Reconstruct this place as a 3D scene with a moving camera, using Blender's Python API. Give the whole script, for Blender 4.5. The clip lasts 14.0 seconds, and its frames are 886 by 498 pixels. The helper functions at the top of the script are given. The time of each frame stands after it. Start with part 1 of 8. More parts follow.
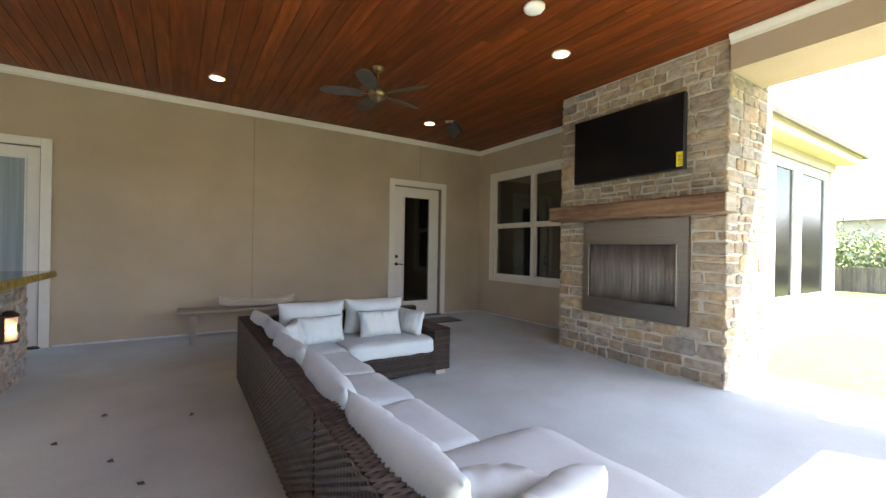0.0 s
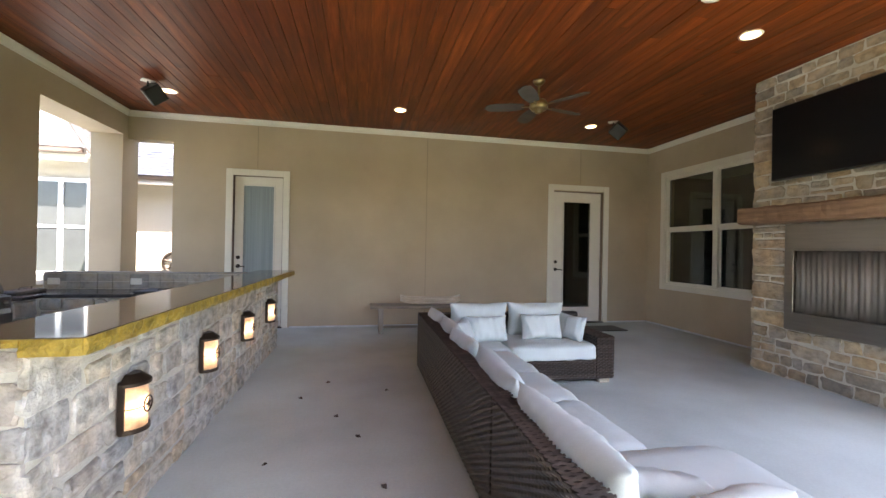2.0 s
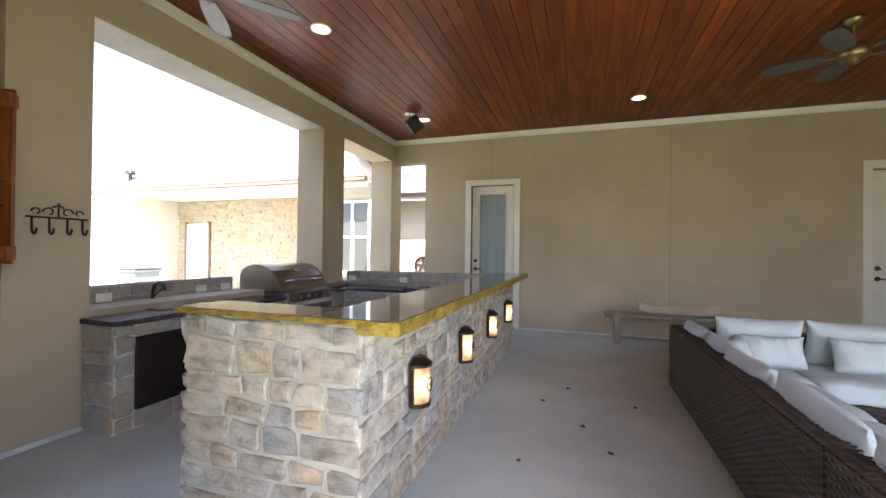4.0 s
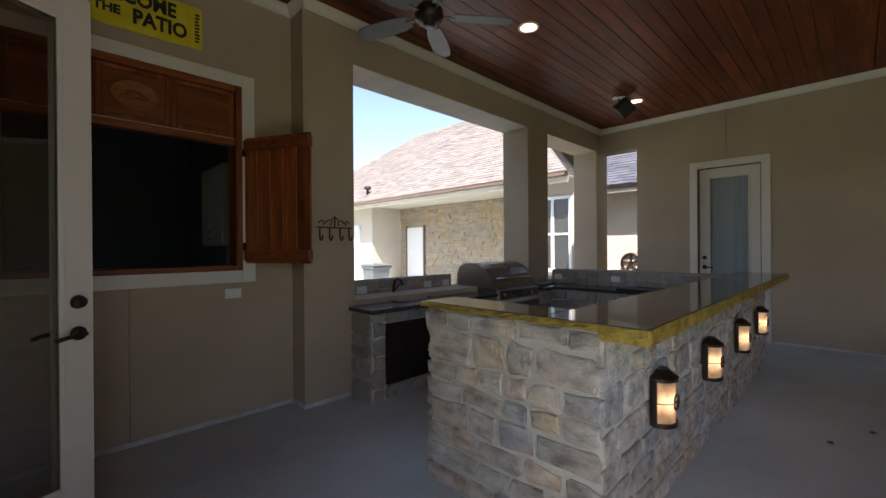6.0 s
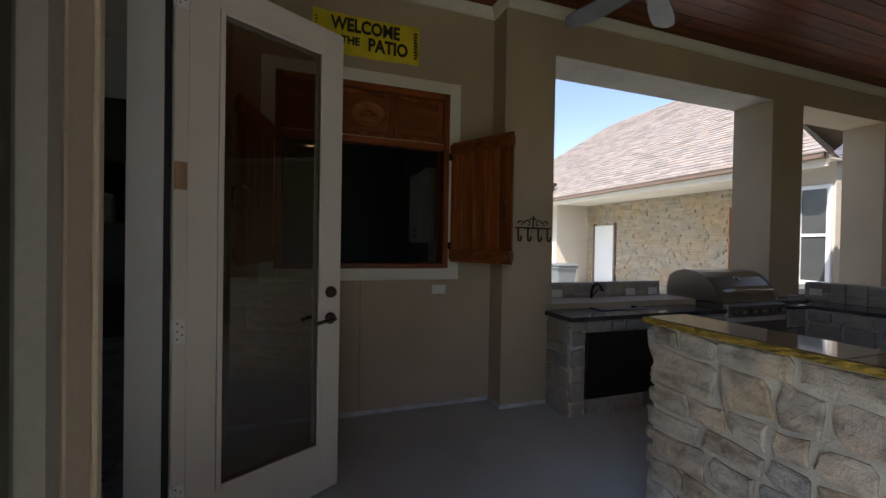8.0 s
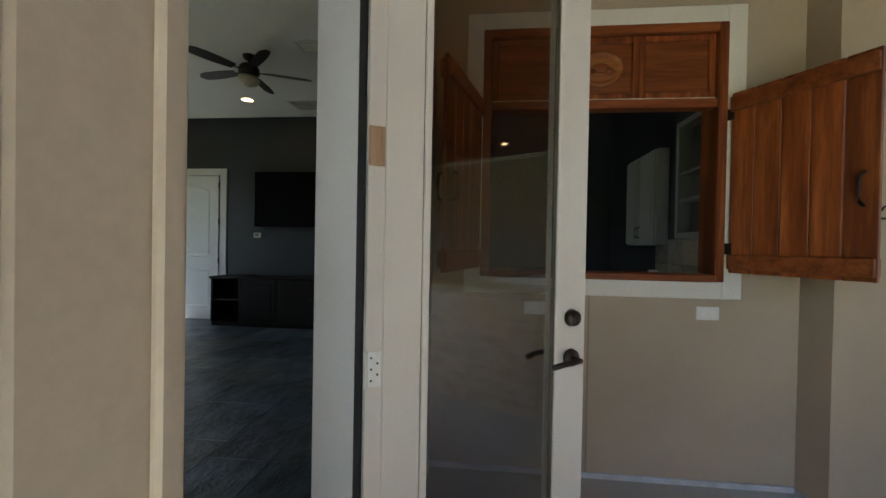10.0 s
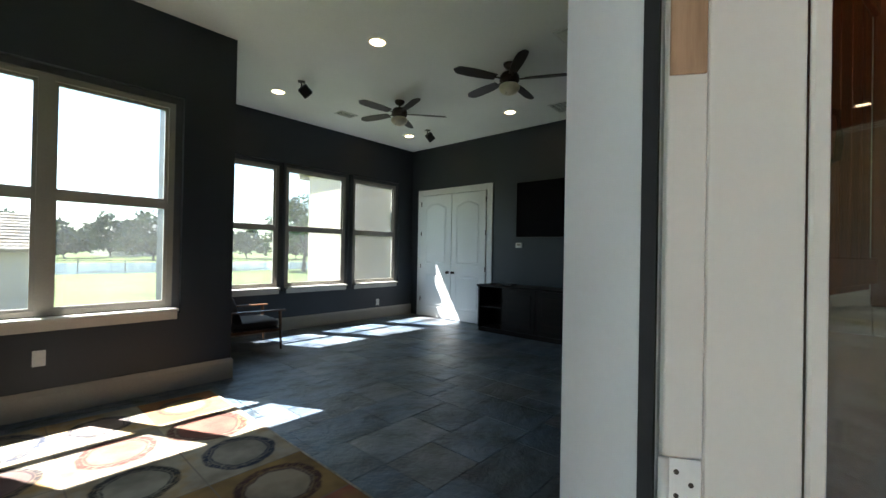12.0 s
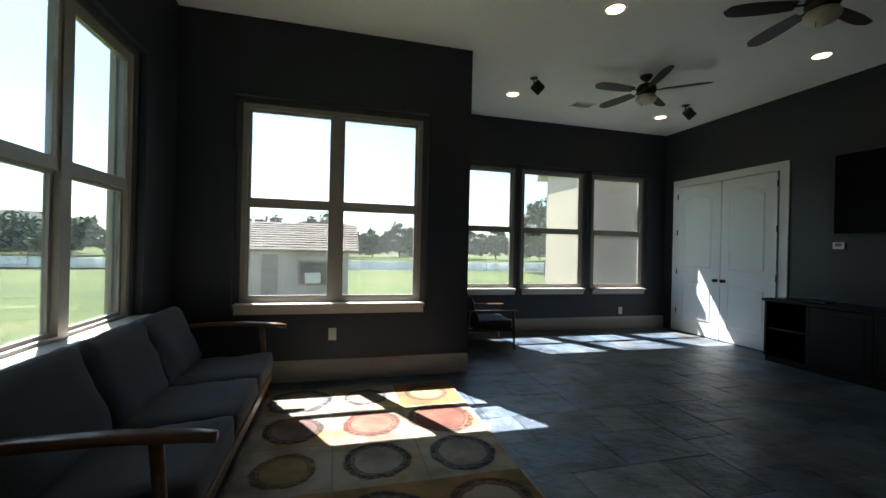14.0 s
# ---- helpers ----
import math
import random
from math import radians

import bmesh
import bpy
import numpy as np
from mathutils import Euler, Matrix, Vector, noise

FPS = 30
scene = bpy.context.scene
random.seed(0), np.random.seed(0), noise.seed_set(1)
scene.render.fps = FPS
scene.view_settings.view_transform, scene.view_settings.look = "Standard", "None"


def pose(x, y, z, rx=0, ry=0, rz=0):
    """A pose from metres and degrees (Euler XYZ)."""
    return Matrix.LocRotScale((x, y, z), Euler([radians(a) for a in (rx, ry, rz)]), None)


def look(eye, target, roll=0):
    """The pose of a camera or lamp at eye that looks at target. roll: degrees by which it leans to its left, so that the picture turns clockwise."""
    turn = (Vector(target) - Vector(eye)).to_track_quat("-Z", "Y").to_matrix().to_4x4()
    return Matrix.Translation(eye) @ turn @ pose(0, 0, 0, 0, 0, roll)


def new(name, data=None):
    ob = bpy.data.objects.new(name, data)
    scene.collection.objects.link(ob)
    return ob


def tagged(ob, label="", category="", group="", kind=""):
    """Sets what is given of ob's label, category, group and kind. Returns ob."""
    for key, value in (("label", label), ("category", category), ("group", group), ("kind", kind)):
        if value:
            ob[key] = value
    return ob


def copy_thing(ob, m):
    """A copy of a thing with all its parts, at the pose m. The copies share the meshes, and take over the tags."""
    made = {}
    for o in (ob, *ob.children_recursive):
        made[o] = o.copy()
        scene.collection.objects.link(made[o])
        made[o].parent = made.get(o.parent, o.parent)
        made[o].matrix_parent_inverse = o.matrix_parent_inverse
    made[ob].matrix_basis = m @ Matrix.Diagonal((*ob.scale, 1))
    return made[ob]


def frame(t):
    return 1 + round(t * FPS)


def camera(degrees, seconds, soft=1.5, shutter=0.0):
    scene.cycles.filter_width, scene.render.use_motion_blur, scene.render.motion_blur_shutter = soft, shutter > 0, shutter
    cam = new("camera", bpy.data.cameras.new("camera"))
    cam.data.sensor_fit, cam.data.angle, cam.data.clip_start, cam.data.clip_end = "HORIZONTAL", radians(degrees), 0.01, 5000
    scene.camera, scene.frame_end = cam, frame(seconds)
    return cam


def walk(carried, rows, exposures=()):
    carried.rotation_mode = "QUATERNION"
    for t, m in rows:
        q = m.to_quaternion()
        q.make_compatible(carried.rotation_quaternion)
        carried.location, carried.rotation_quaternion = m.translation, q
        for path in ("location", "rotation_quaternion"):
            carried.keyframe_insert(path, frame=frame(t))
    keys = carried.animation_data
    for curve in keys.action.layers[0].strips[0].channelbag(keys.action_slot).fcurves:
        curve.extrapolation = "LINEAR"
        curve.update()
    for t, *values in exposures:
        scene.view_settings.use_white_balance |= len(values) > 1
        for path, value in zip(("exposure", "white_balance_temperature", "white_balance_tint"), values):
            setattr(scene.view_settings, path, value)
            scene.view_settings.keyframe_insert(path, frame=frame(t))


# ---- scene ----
cam = camera(95.0, 14.0)
PATH = [
    (0, (3.76, -6.821, 1.296), (4.846, -5.142, 1.296), 1.0),
    (0.5, (3.683, -6.896, 1.294), (4.658, -5.15, 1.294), 1.2),
    (1, (3.666, -6.962, 1.303), (4.481, -5.135, 1.301), 1.2),
    (1.5, (3.621, -6.999, 1.301), (4.246, -5.099, 1.305), 1.3),
    (2, (3.606, -7.022, 1.322), (3.995, -5.06, 1.327), 1.1),
    (2.5, (3.554, -7.011, 1.318), (3.687, -5.016, 1.328), 1.1),
    (3, (3.497, -6.991, 1.312), (3.366, -4.995, 1.323), 1.1),
    (3.5, (3.435, -6.98, 1.31), (3.045, -5.019, 1.319), 1.0),
    (4, (3.402, -6.96, 1.298), (2.76, -5.066, 1.31), 0.7),
    (6.4, (3.212, -7.021, 1.311), (1.701, -5.711, 1.316), 0.8),
    (6.5, (3.218, -7.033, 1.317), (1.689, -5.744, 1.325), 1.2),
    (7, (3.169, -7.064, 1.302), (1.512, -5.944, 1.315), 1.3),
    (7.4, (3.122, -7.08, 1.307), (1.365, -6.125, 1.308), 1.3),
    (7.5, (3.097, -7.09, 1.322), (1.323, -6.166, 1.315), 1.6),
    (8, (3.019, -7.053, 1.339), (1.136, -6.381, 1.317), 1.0),
    (8.2, (2.993, -7.044, 1.338), (1.074, -6.479, 1.317), 0.8),
    (10.3, (2.107, -7.225, 1.317), (0.139, -7.58, 1.31), 1.3),
    (10.5, (2.026, -7.243, 1.305), (0.081, -7.71, 1.31), 1.5),
    (11, (1.867, -7.288, 1.301), (0.025, -8.066, 1.314), 1.6),
    (11.5, (1.797, -7.32, 1.294), (0.114, -8.4, 1.313), 1.4),
    (12, (1.763, -7.377, 1.295), (0.272, -8.71, 1.308), 1.1),
    (12.5, (1.698, -7.453, 1.293), (0.439, -9.008, 1.304), 1.4),
    (13, (1.643, -7.511, 1.294), (0.647, -9.245, 1.294), 1.4),
    (13.5, (1.575, -7.619, 1.316), (0.823, -9.472, 1.308), 1.2),
    (14, (1.489, -7.589, 1.283), (0.977, -9.522, 1.283), 1.3),
]
EXPOSURES = [
    (0.0, 3.2, 6750, 18), (1.5, 3.25, 6750, 18), (3.0, 3.55, 6900, 19), (4.2, 3.1, 6800, 19), (6.3, 1.5, 6600, 19), (8.2, 1.3, 6600, 19),
    (10.3, 3.3, 6200, 13), (11.0, 3.45, 5950, 12), (12.0, 3.35, 5900, 9), (13.0, 3.08, 5900, 9), (14.0, 2.65, 5950, 11),
]
walk(cam, [(t, look(eye, target, roll)) for t, eye, target, roll in PATH], EXPOSURES)

# ---------------------------------------------------------------- light
SUN_DIR = Vector((-0.31, 0.594, -1.0)).normalized()
world = bpy.data.worlds.new("sky")
scene.world = world
world.use_nodes = True
_wt = world.node_tree
_sky = _wt.nodes.new("ShaderNodeTexSky")
_sky.sky_type = "NISHITA"
_sky.sun_disc = False
_sky.sun_elevation = radians(56.2)
_sky.sun_rotation = radians(152.4)
_bg = _wt.nodes["Background"]
_bg.inputs["Strength"].default_value = 0.12
_wt.links.new(_sky.outputs[0], _bg.inputs["Color"])
_sun = bpy.data.lights.new("sun", "SUN")
_sun.energy = 4.5
_sun.angle = radians(0.5)
_sun.color = (1.0, 0.95, 0.87)
sun_ob = new("sun", _sun)
sun_ob.matrix_world = Matrix.Translation((20, -40, 50)) @ SUN_DIR.to_track_quat("-Z", "Y").to_matrix().to_4x4()


# ---------------------------------------------------------------- materials
def nodes_of(name):
    m = bpy.data.materials.new(name)
    m.use_nodes = True
    nt = m.node_tree
    return m, nt, nt.nodes["Principled BSDF"]


def ramp(nt, fac, stops):
    r = nt.nodes.new("ShaderNodeValToRGB")
    e = r.color_ramp.elements
    while len(e) < len(stops):
        e.new(0.5)
    for el, (p, c) in zip(e, stops):
        el.position, el.color = p, (*c, 1)
    nt.links.new(fac, r.inputs["Fac"])
    return r.outputs["Color"]


def noise_tex(nt, vec, scale, detail=4.0, rough=0.55):
    n = nt.nodes.new("ShaderNodeTexNoise")
    n.inputs["Scale"].default_value = scale
    n.inputs["Detail"].default_value = detail
    n.inputs["Roughness"].default_value = rough
    nt.links.new(vec, n.inputs["Vector"])
    return n.outputs["Fac"]


def mixc(nt, fac, a, b, mode="MIX"):
    m = nt.nodes.new("ShaderNodeMix")
    m.data_type, m.blend_type = "RGBA", mode
    for key, v in ((0, fac), (6, a), (7, b)):
        if isinstance(v, (int, float)):
            m.inputs[key].default_value = v
        elif isinstance(v, tuple):
            m.inputs[key].default_value = (*v, 1)
        else:
            nt.links.new(v, m.inputs[key])
    return m.outputs[2]


def stretched(nt, vec, sx, sy, sz):
    mp = nt.nodes.new("ShaderNodeMapping")
    mp.inputs["Scale"].default_value = (sx, sy, sz)
    nt.links.new(vec, mp.inputs["Vector"])
    return mp.outputs[0]


def bumped(nt, bsdf, height, strength, dist=0.01):
    b = nt.nodes.new("ShaderNodeBump")
    b.inputs["Strength"].default_value = strength
    b.inputs["Distance"].default_value = dist
    nt.links.new(height, b.inputs["Height"])
    nt.links.new(b.outputs[0], bsdf.inputs["Normal"])


def coords(nt, kind="Object"):
    if kind == "World":
        return nt.nodes.new("ShaderNodeNewGeometry").outputs["Position"]
    return nt.nodes.new("ShaderNodeTexCoord").outputs[kind]


def rnd(nt):
    return nt.nodes.new("ShaderNodeObjectInfo").outputs["Random"]


def plain(name, color, rough=0.6, metal=0.0, vary=0.12, big=1.5, fine=60.0, bump=0.15, coord="World", stretch=(1, 1, 1), spec=0.5, dist=0.004, fine_vary=0.08):
    """A surface with broad staining, fine grain and slight relief."""
    m, nt, b = nodes_of(name)
    v = stretched(nt, coords(nt, coord), *stretch)
    n1, n2 = noise_tex(nt, v, big, 5), noise_tex(nt, v, fine, 3)
    lo = tuple(c * (1 - vary) for c in color)
    hi = tuple(min(1, c * (1 + vary)) for c in color)
    c1 = ramp(nt, n1, [(0.3, lo), (0.7, hi)])
    c2 = ramp(nt, n2, [(0.3, (1 - fine_vary,) * 3), (0.7, (1, 1, 1))])
    nt.links.new(mixc(nt, 1.0, c1, c2, "MULTIPLY"), b.inputs["Base Color"])
    b.inputs["Roughness"].default_value = rough
    b.inputs["Metallic"].default_value = metal
    b.inputs["Specular IOR Level"].default_value = spec
    if bump:
        bumped(nt, b, n2, bump, dist)
    return m


def per_piece(name, colors, rough=0.85, grain=14.0, bump=0.6, dist=0.02, per_island=False, mottle=0.0, iron=0.8):
    """Natural pieces: each draws its own tone, with veins and relief."""
    m, nt, b = nodes_of(name)
    v = coords(nt, "World")
    r = nt.nodes.new("ShaderNodeNewGeometry").outputs["Random Per Island"] if per_island else rnd(nt)
    base = ramp(nt, r, [(i / max(1, len(colors) - 1), c) for i, c in enumerate(colors)])
    n1 = noise_tex(nt, v, grain, 6, 0.65)
    n2 = noise_tex(nt, v, grain * 0.28, 3)
    t = ramp(nt, n1, [(0.25, (0.62, 0.6, 0.58)), (0.5, (0.95, 0.95, 0.95)), (0.78, (1.12, 1.1, 1.06))])
    c = mixc(nt, 1.0, base, t, "MULTIPLY")
    warm = ramp(nt, n2, [(0.42, (1, 1, 1)), (0.66, (1.0 + (1 - iron) * 0.6, 0.98, iron))])
    c = mixc(nt, 1.0, c, warm, "MULTIPLY")
    if mottle:
        n3 = noise_tex(nt, stretched(nt, v, 1.0, 1.6, 2.2), grain * 0.55, 4, 0.55)
        c = mixc(nt, 1.0, c, ramp(nt, n3, [(0.33, (1 - mottle,) * 3), (0.5, (1, 1, 1)), (0.67, (1 + mottle * 0.6,) * 3)]), "MULTIPLY")
    nt.links.new(c, b.inputs["Base Color"])
    b.inputs["Roughness"].default_value = rough
    bumped(nt, b, n1, bump, dist)
    return m


def wood(name, dark, mid, light, rough=0.45, axis=1, scale=1.0, bump=0.2, coord="Object", island=False, spec=0.5):
    m, nt, b = nodes_of(name)
    s = [9.0 * scale] * 3
    s[axis] = 0.7 * scale
    off = nt.nodes.new("ShaderNodeVectorMath")
    off.operation = "ADD"
    nt.links.new(coords(nt, coord), off.inputs[0])
    r = nt.nodes.new("ShaderNodeNewGeometry").outputs["Random Per Island"] if island else rnd(nt)
    k = nt.nodes.new("ShaderNodeVectorMath")
    k.operation = "SCALE"
    k.inputs[0].default_value = (13.0, 17.0, 7.0)
    nt.links.new(r, k.inputs["Scale"])
    nt.links.new(k.outputs[0], off.inputs[1])
    v = stretched(nt, off.outputs[0], *s)
    n1 = noise_tex(nt, v, 1.6, 6, 0.62)
    n2 = noise_tex(nt, v, 7.0, 4, 0.7)
    c = ramp(nt, n1, [(0.28, dark), (0.5, mid), (0.75, light)])
    c2 = ramp(nt, n2, [(0.3, (0.7, 0.68, 0.66)), (0.65, (1, 1, 1))])
    tone = ramp(nt, r, [(0, (0.74, 0.72, 0.7)), (1, (1.2, 1.16, 1.1))])
    col = mixc(nt, 1.0, mixc(nt, 1.0, c, c2, "MULTIPLY"), tone, "MULTIPLY")
    nt.links.new(col, b.inputs["Base Color"])
    b.inputs["Roughness"].default_value = rough
    b.inputs["Specular IOR Level"].default_value = spec
    bumped(nt, b, n2, bump, 0.004)
    return m


def glow(name, color, strength):
    m, nt, b = nodes_of(name)
    b.inputs["Base Color"].default_value = (*color, 1)
    b.inputs["Emission Color"].default_value = (*color, 1)
    b.inputs["Emission Strength"].default_value = strength
    return m


def glass_mat(name, tint=(0.95, 0.97, 0.97), rough=0.0, gloss=0.03, haze_veil=0.0):
    """Thin pane: clear, with a mirror sheen."""
    m, nt, b = nodes_of(name)
    nt.nodes.remove(b)
    out = nt.nodes["Material Output"]
    tr = nt.nodes.new("ShaderNodeBsdfTransparent")
    tr.inputs[0].default_value = (*tint, 1)
    gl = nt.nodes.new("ShaderNodeBsdfGlossy")
    gl.inputs["Roughness"].default_value = rough
    lw = nt.nodes.new("ShaderNodeLayerWeight")
    pw = nt.nodes.new("ShaderNodeMath")
    pw.operation = "POWER"
    pw.inputs[1].default_value = 4.5
    nt.links.new(lw.outputs["Facing"], pw.inputs[0])
    mx = nt.nodes.new("ShaderNodeMixShader")
    ad = nt.nodes.new("ShaderNodeMath")
    ad.operation = "MULTIPLY_ADD"
    ad.use_clamp = True
    ad.inputs[1].default_value = 0.8
    ad.inputs[2].default_value = gloss
    nt.links.new(pw.outputs[0], ad.inputs[0])
    nt.links.new(ad.outputs[0], mx.inputs[0])
    nt.links.new(tr.outputs[0], mx.inputs[1])
    # Uneven translucent film, added to veil the outdoor view in haze.
    if haze_veil:
        tl = nt.nodes.new("ShaderNodeBsdfTranslucent")
        tl.inputs[0].default_value = (0.85, 0.85, 0.83, 1)
        dm = nt.nodes.new("ShaderNodeMixShader")
        smear = noise_tex(nt, stretched(nt, coords(nt, "World"), 1.0, 1.0, 0.5), 2.4, 4)
        mr = nt.nodes.new("ShaderNodeMapRange")
        mr.inputs["From Min"].default_value, mr.inputs["From Max"].default_value = 0.3, 0.7
        mr.inputs["To Min"].default_value, mr.inputs["To Max"].default_value = haze_veil * 0.6, haze_veil * 1.4
        nt.links.new(smear, mr.inputs["Value"])
        nt.links.new(mr.outputs[0], dm.inputs[0])
        nt.links.new(tr.outputs[0], dm.inputs[1])
        nt.links.new(tl.outputs[0], dm.inputs[2])
        nt.links.new(dm.outputs[0], mx.inputs[1])
    nt.links.new(gl.outputs[0], mx.inputs[2])
    nt.links.new(mx.outputs[0], out.inputs[0])
    return m


M = {}
M["stucco"] = plain("beige_stucco", (0.42, 0.332, 0.23), 0.9, vary=0.1, big=0.9, fine=150, bump=0.35, dist=0.006)
M["stucco_rough"] = plain("rough_stucco", (0.42, 0.375, 0.31), 0.95, vary=0.12, big=2.2, fine=45, bump=0.9, dist=0.02)
M["house"] = plain("pale_stucco", (0.52, 0.47, 0.39), 0.9, vary=0.08, big=0.8, fine=60, bump=0.3)
# Tan stucco with the sun's peach warmth put into its colour.
M["wing"] = plain("sunlit_tan_stucco", (0.62, 0.5, 0.4), 0.9, vary=0.07, big=0.8, fine=60, bump=0.3)
M["shed"] = plain("shed_siding", (0.44, 0.37, 0.34), 0.9, vary=0.1, big=0.9, fine=60, bump=0.3)
M["trim"] = plain("cream_paint", (0.66, 0.62, 0.53), 0.5, vary=0.05, big=2, fine=80, bump=0.05)
M["white"] = plain("white_paint", (0.72, 0.73, 0.72), 0.4, vary=0.03, big=2, fine=70, bump=0.02, fine_vary=0.02)
M["door_cream"] = plain("door_cream", (0.63, 0.58, 0.51), 0.42, vary=0.04, big=3, fine=90, bump=0.02, fine_vary=0.02)
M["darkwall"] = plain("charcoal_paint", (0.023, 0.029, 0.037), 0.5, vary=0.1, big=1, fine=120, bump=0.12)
M["room_ceiling"] = plain("flat_white_ceiling", (0.82, 0.82, 0.79), 0.9, vary=0.04, big=1, fine=120, bump=0.15)
M["base"] = plain("taupe_baseboard", (0.36, 0.33, 0.28), 0.5, vary=0.06)
M["mortar"] = plain("mortar", (0.55, 0.51, 0.43), 0.95, vary=0.15, big=5, fine=90, bump=0.6, dist=0.01)
M["mortar_dark"] = plain("grout", (0.1, 0.113, 0.128), 0.9, vary=0.1)
M["stone_warm"] = per_piece("warm_ashlar", [(0.27, 0.22, 0.16), (0.42, 0.34, 0.24), (0.3, 0.28, 0.25), (0.46, 0.37, 0.25), (0.2, 0.175, 0.15), (0.4, 0.35, 0.29), (0.36, 0.27, 0.18), (0.3, 0.27, 0.23), (0.44, 0.38, 0.3)], mottle=0.28, bump=0.9, dist=0.03)
M["stone_bar"] = per_piece("bar_ashlar", [(0.5, 0.455, 0.38), (0.4, 0.385, 0.36), (0.55, 0.47, 0.36), (0.53, 0.5, 0.45), (0.45, 0.385, 0.32), (0.57, 0.54, 0.48), (0.36, 0.345, 0.33), (0.52, 0.44, 0.35)], grain=13, mottle=0.4, iron=0.84, bump=1.0, dist=0.03)
M["slate"] = per_piece("slate_tile", [(0.05, 0.078, 0.118), (0.11, 0.15, 0.2), (0.07, 0.108, 0.16), (0.12, 0.125, 0.13), (0.058, 0.095, 0.148), (0.14, 0.175, 0.215), (0.05, 0.062, 0.08)], rough=0.36, grain=5, bump=1.0, dist=0.035, mottle=0.65, iron=0.8)
M["tile"] = per_piece("tumbled_tile", [(0.3, 0.29, 0.27), (0.42, 0.38, 0.33), (0.25, 0.25, 0.25), (0.36, 0.34, 0.3)], rough=0.6, grain=18, bump=0.3, dist=0.006)
M["ledge"] = per_piece("ledgestone", [(0.33, 0.28, 0.21), (0.38, 0.33, 0.26), (0.28, 0.25, 0.2), (0.4, 0.34, 0.26)], per_island=True, grain=6)
M["shingle"] = per_piece("roof_shingle", [(0.195, 0.186, 0.18), (0.24, 0.226, 0.216), (0.155, 0.148, 0.143), (0.215, 0.203, 0.195)], per_island=True, grain=25, bump=0.3)
M["shingle_blue"] = per_piece("blue_shingle", [(0.05, 0.06, 0.085), (0.09, 0.1, 0.13), (0.06, 0.065, 0.08)], per_island=True, grain=25, bump=0.3)
M["cedar"] = wood("stained_board", (0.085, 0.016, 0.003), (0.16, 0.034, 0.0055), (0.29, 0.074, 0.013), 0.46, axis=1, coord="World", island=True, spec=0.28)
M["cedar_door"] = wood("cedar_panel", (0.09, 0.019, 0.005), (0.21, 0.052, 0.011), (0.44, 0.14, 0.03), 0.45, axis=2, spec=0.3)
M["carving"] = wood("carved_cedar", (0.2, 0.06, 0.015), (0.36, 0.12, 0.03), (0.5, 0.2, 0.05), 0.5, axis=1, spec=0.3)
M["bar_paint"] = plain("dark_bar_paint", (0.09, 0.1, 0.1), 0.5, vary=0.08)
M["cedar_h"] = wood("cedar_rail", (0.11, 0.026, 0.007), (0.22, 0.06, 0.014), (0.34, 0.11, 0.027), 0.45, axis=1, spec=0.3)
M["beam"] = wood("rough_beam", (0.085, 0.045, 0.024), (0.2, 0.115, 0.065), (0.33, 0.21, 0.13), 0.8, axis=1, bump=0.9)
M["grey_wood"] = wood("weathered_wood", (0.15, 0.13, 0.1), (0.27, 0.235, 0.19), (0.4, 0.36, 0.3), 0.8, axis=0, bump=0.5)
M["bench_wood"] = wood("pale_weathered_plank", (0.24, 0.19, 0.145), (0.36, 0.3, 0.235), (0.5, 0.43, 0.34), 0.6, axis=0)
M["pale_wood"] = wood("pale_dough_bowl", (0.34, 0.29, 0.22), (0.48, 0.42, 0.34), (0.58, 0.53, 0.45), 0.75, axis=0, bump=0.4)
M["walnut"] = wood("walnut", (0.06, 0.03, 0.015), (0.13, 0.065, 0.03), (0.2, 0.11, 0.055), 0.35, axis=0)
M["dark_wood"] = wood("near_black_wood", (0.005, 0.004, 0.003), (0.01, 0.0075, 0.006), (0.018, 0.013, 0.01), 0.45, axis=1, spec=0.25)
M["concrete"] = plain("broom_concrete", (0.5, 0.55, 0.532), 0.8, vary=0.18, big=0.8, fine=55, bump=0.2, dist=0.003)
M["grey_fabric"] = plain("charcoal_fabric", (0.07, 0.073, 0.078), 0.95, vary=0.1, big=4, fine=300, bump=0.4, dist=0.002)
M["black"] = plain("satin_black", (0.012, 0.012, 0.013), 0.4, vary=0.1, bump=0.0)
M["bronze"] = plain("dark_bronze", (0.045, 0.032, 0.024), 0.42, metal=0.7, vary=0.2, big=12, fine=80, bump=0.15)
M["steel"] = plain("brushed_steel", (0.27, 0.24, 0.21), 0.36, metal=1.0, vary=0.07, big=3, fine=90, bump=0.08, stretch=(1, 1, 12))
M["steel_dark"] = plain("sooted_steel", (0.24, 0.215, 0.19), 0.6, metal=0.6, vary=0.35, big=4, fine=70, bump=0.1, stretch=(1, 3, 0.5))
M["chrome"] = plain("chrome", (0.6, 0.6, 0.6), 0.16, metal=1.0, vary=0.05, bump=0.0)
M["screen_gloss"] = plain("glossy_screen", (0.006, 0.006, 0.007), 0.05, vary=0.05, bump=0.0, spec=0.5)
M["screen"] = plain("black_glass_screen", (0.006, 0.006, 0.007), 0.16, vary=0.05, bump=0.0, spec=0.22)
M["granite"] = plain("polished_brown_granite", (0.16, 0.12, 0.085), 0.07, vary=0.4, big=14, fine=120, bump=0.0, fine_vary=0.35)
M["edge"] = plain("chiseled_amber_edge", (0.36, 0.24, 0.035), 0.5, vary=0.45, big=16, fine=70, bump=0.8, dist=0.012, fine_vary=0.3)
